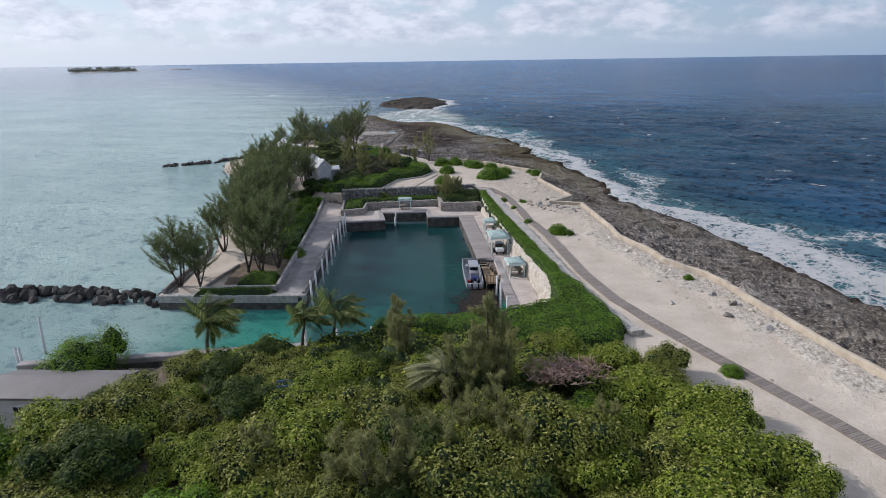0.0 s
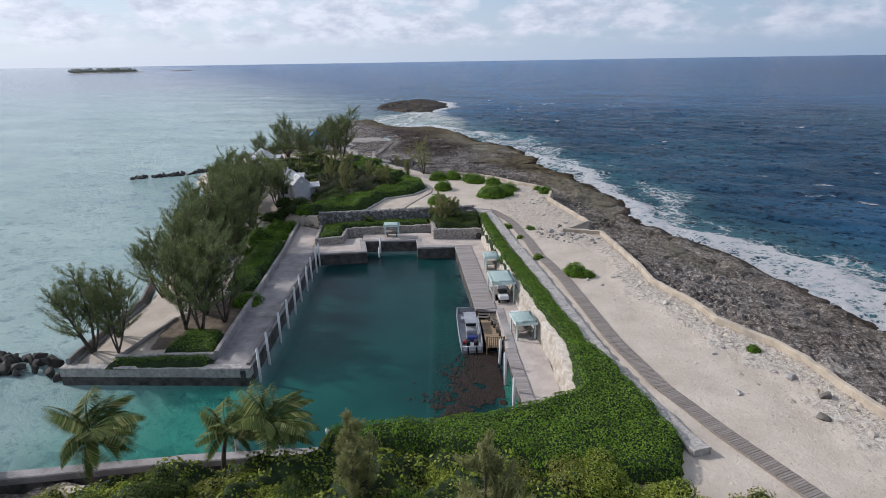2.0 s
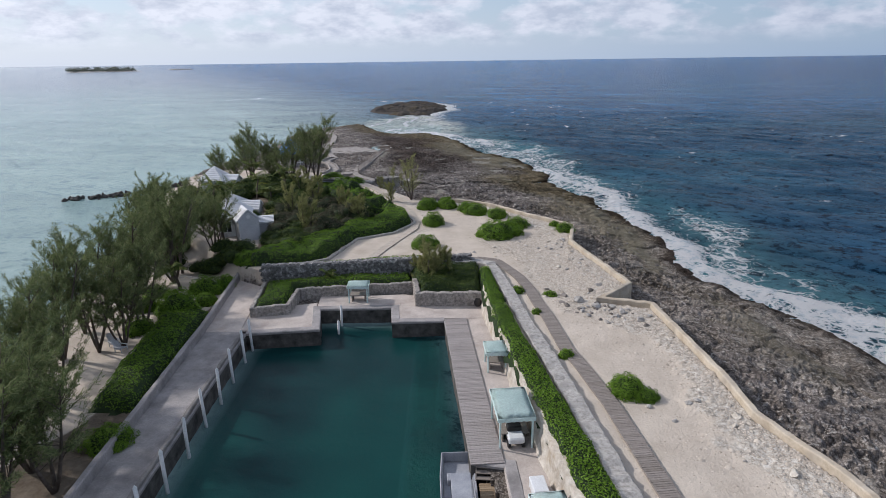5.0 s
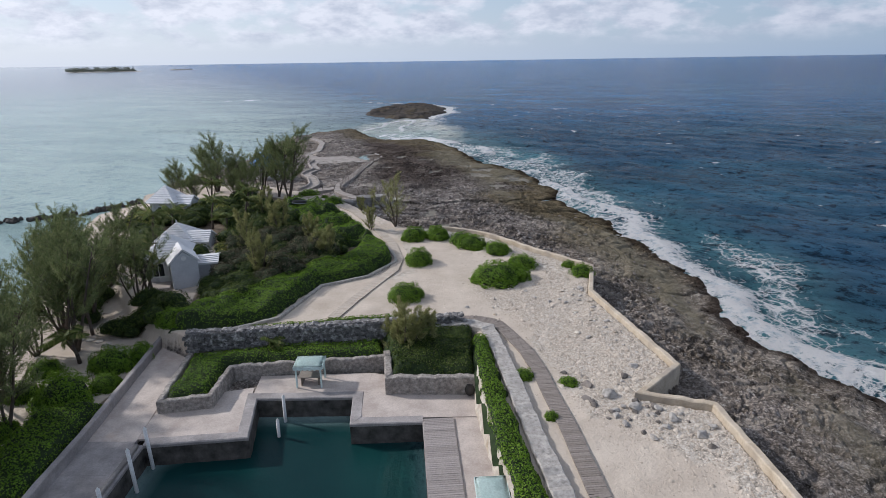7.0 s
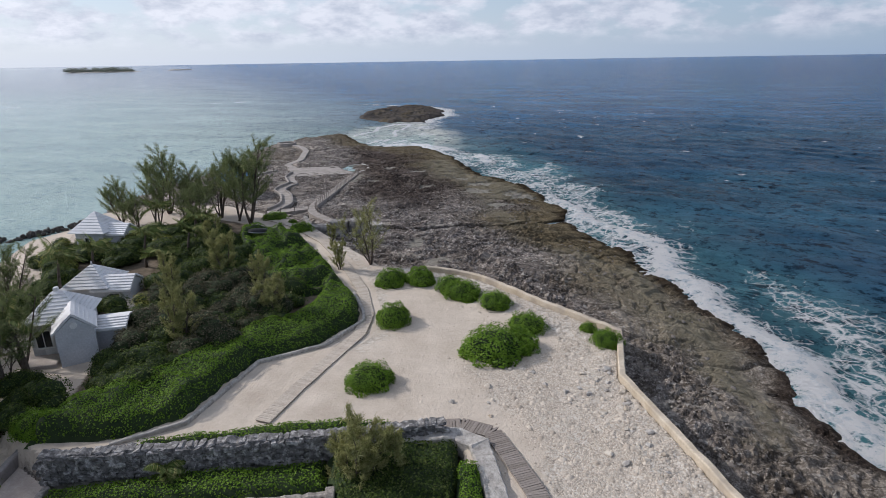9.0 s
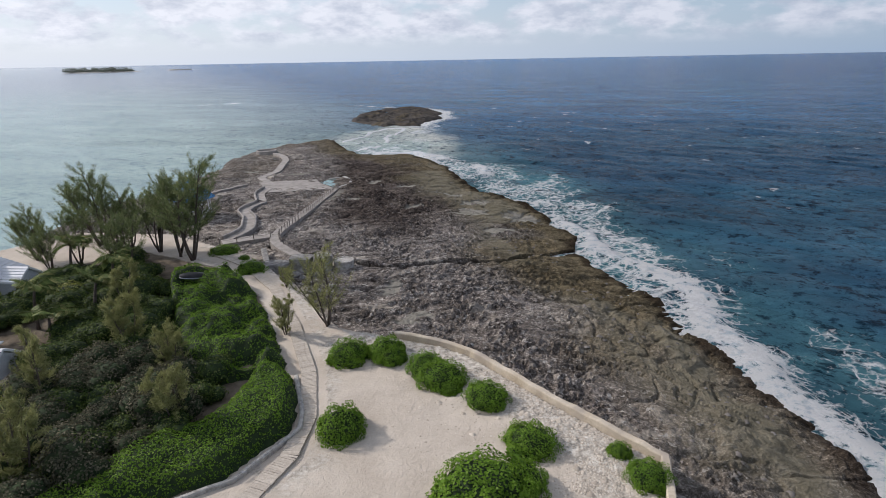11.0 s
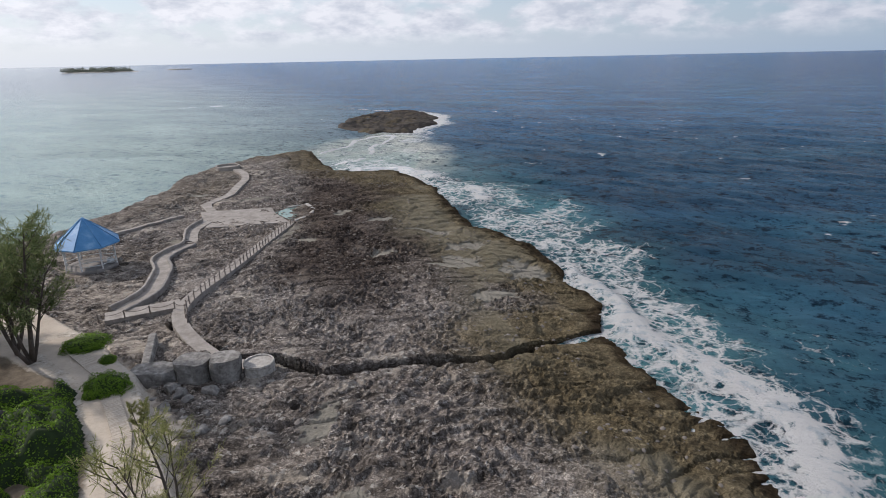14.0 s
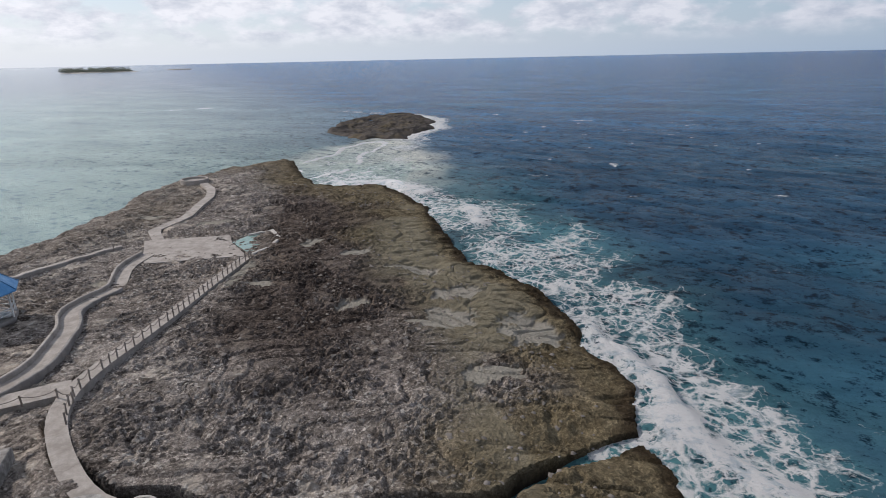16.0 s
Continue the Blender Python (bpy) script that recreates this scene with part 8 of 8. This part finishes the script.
def dinghy(x, y, z, turn):
    root = empty("dinghy", pose(x, y, z, 0, 6, turn), "upturned black dinghy lying on the shrubs", "boat")
    bm = bmesh.new()
    rings = []
    for k in range(9):
        q = k / 8 * 2 - 1
        w = 0.55 * math.sqrt(max(0.02, 1 - abs(q) ** 2.6))
        rings.append([bm.verts.new((q * 1.15, w * math.cos(a), 0.42 * math.sin(a) * (0.6 + 0.4 * (1 - q * q)))) for a in [j * math.pi / 6 for j in range(7)]])
    for a, b in zip(rings, rings[1:]):
        for j in range(6):
            bm.faces.new((a[j], a[j + 1], b[j + 1], b[j])).smooth = True
    bmesh.ops.recalc_face_normals(bm, faces=bm.faces)
    part("hull", bm, BLACK, root)
    part("rim", tube([(1.15 * math.cos(a), 0.56 * math.sin(a), 0.0) for a in [k * math.pi / 10 for k in range(21)]], 0.05, 6), ALLOY, root, "pale rubbing strake")


DX, DY = -16.8, 126.7
dinghy(DX, DY, 4.35, 20)

# ---- laid stones and planks last ----
stone_courses(bpy.data.objects["retaining_wall"], [(-15.9, 88.4), (-9, 89.2), (-1.6, 90.2), (4.5, 91.2)], 1, 2.3, 3.75, LAID_STONE, 0.26, 1)
plank_floor("boardwalk", "weathered grey-brown timber boardwalk across the sand", [(3.2, 91.8), (5.7, 92.0), (7.3, 91.3), (8.2, 89.1), (9.1, 86.6), (9.6, 84), (9.9, 81.1), (10.35, 77.7), (10.8, 72.2), (11.3, 70.1), (12.1, 65.3), (12.6, 60.1), (13.3, 52.8), (14.6, 46.2), (16.3, 41.5), (17.4, 38.9), (18.9, 35.3), (20.7, 31.1), (22.1, 27.9), (24.2, 22)], 1.05, 3.06, TIMBER, 0.155, 300)
plank_floor("boardwalk", "pale worn timber boardwalk along the plaza edge", [(-5.8, 92.4), (-4.6, 96.2), (-1.9, 103.5), (-1.7, 106.9), (-2.9, 112.1), (-5.8, 119.3), (-9.6, 127), (-14.6, 133.6), (-19.5, 137.6)], 0.98, 3.04, PALE_TIMBER, 0.16, 290)
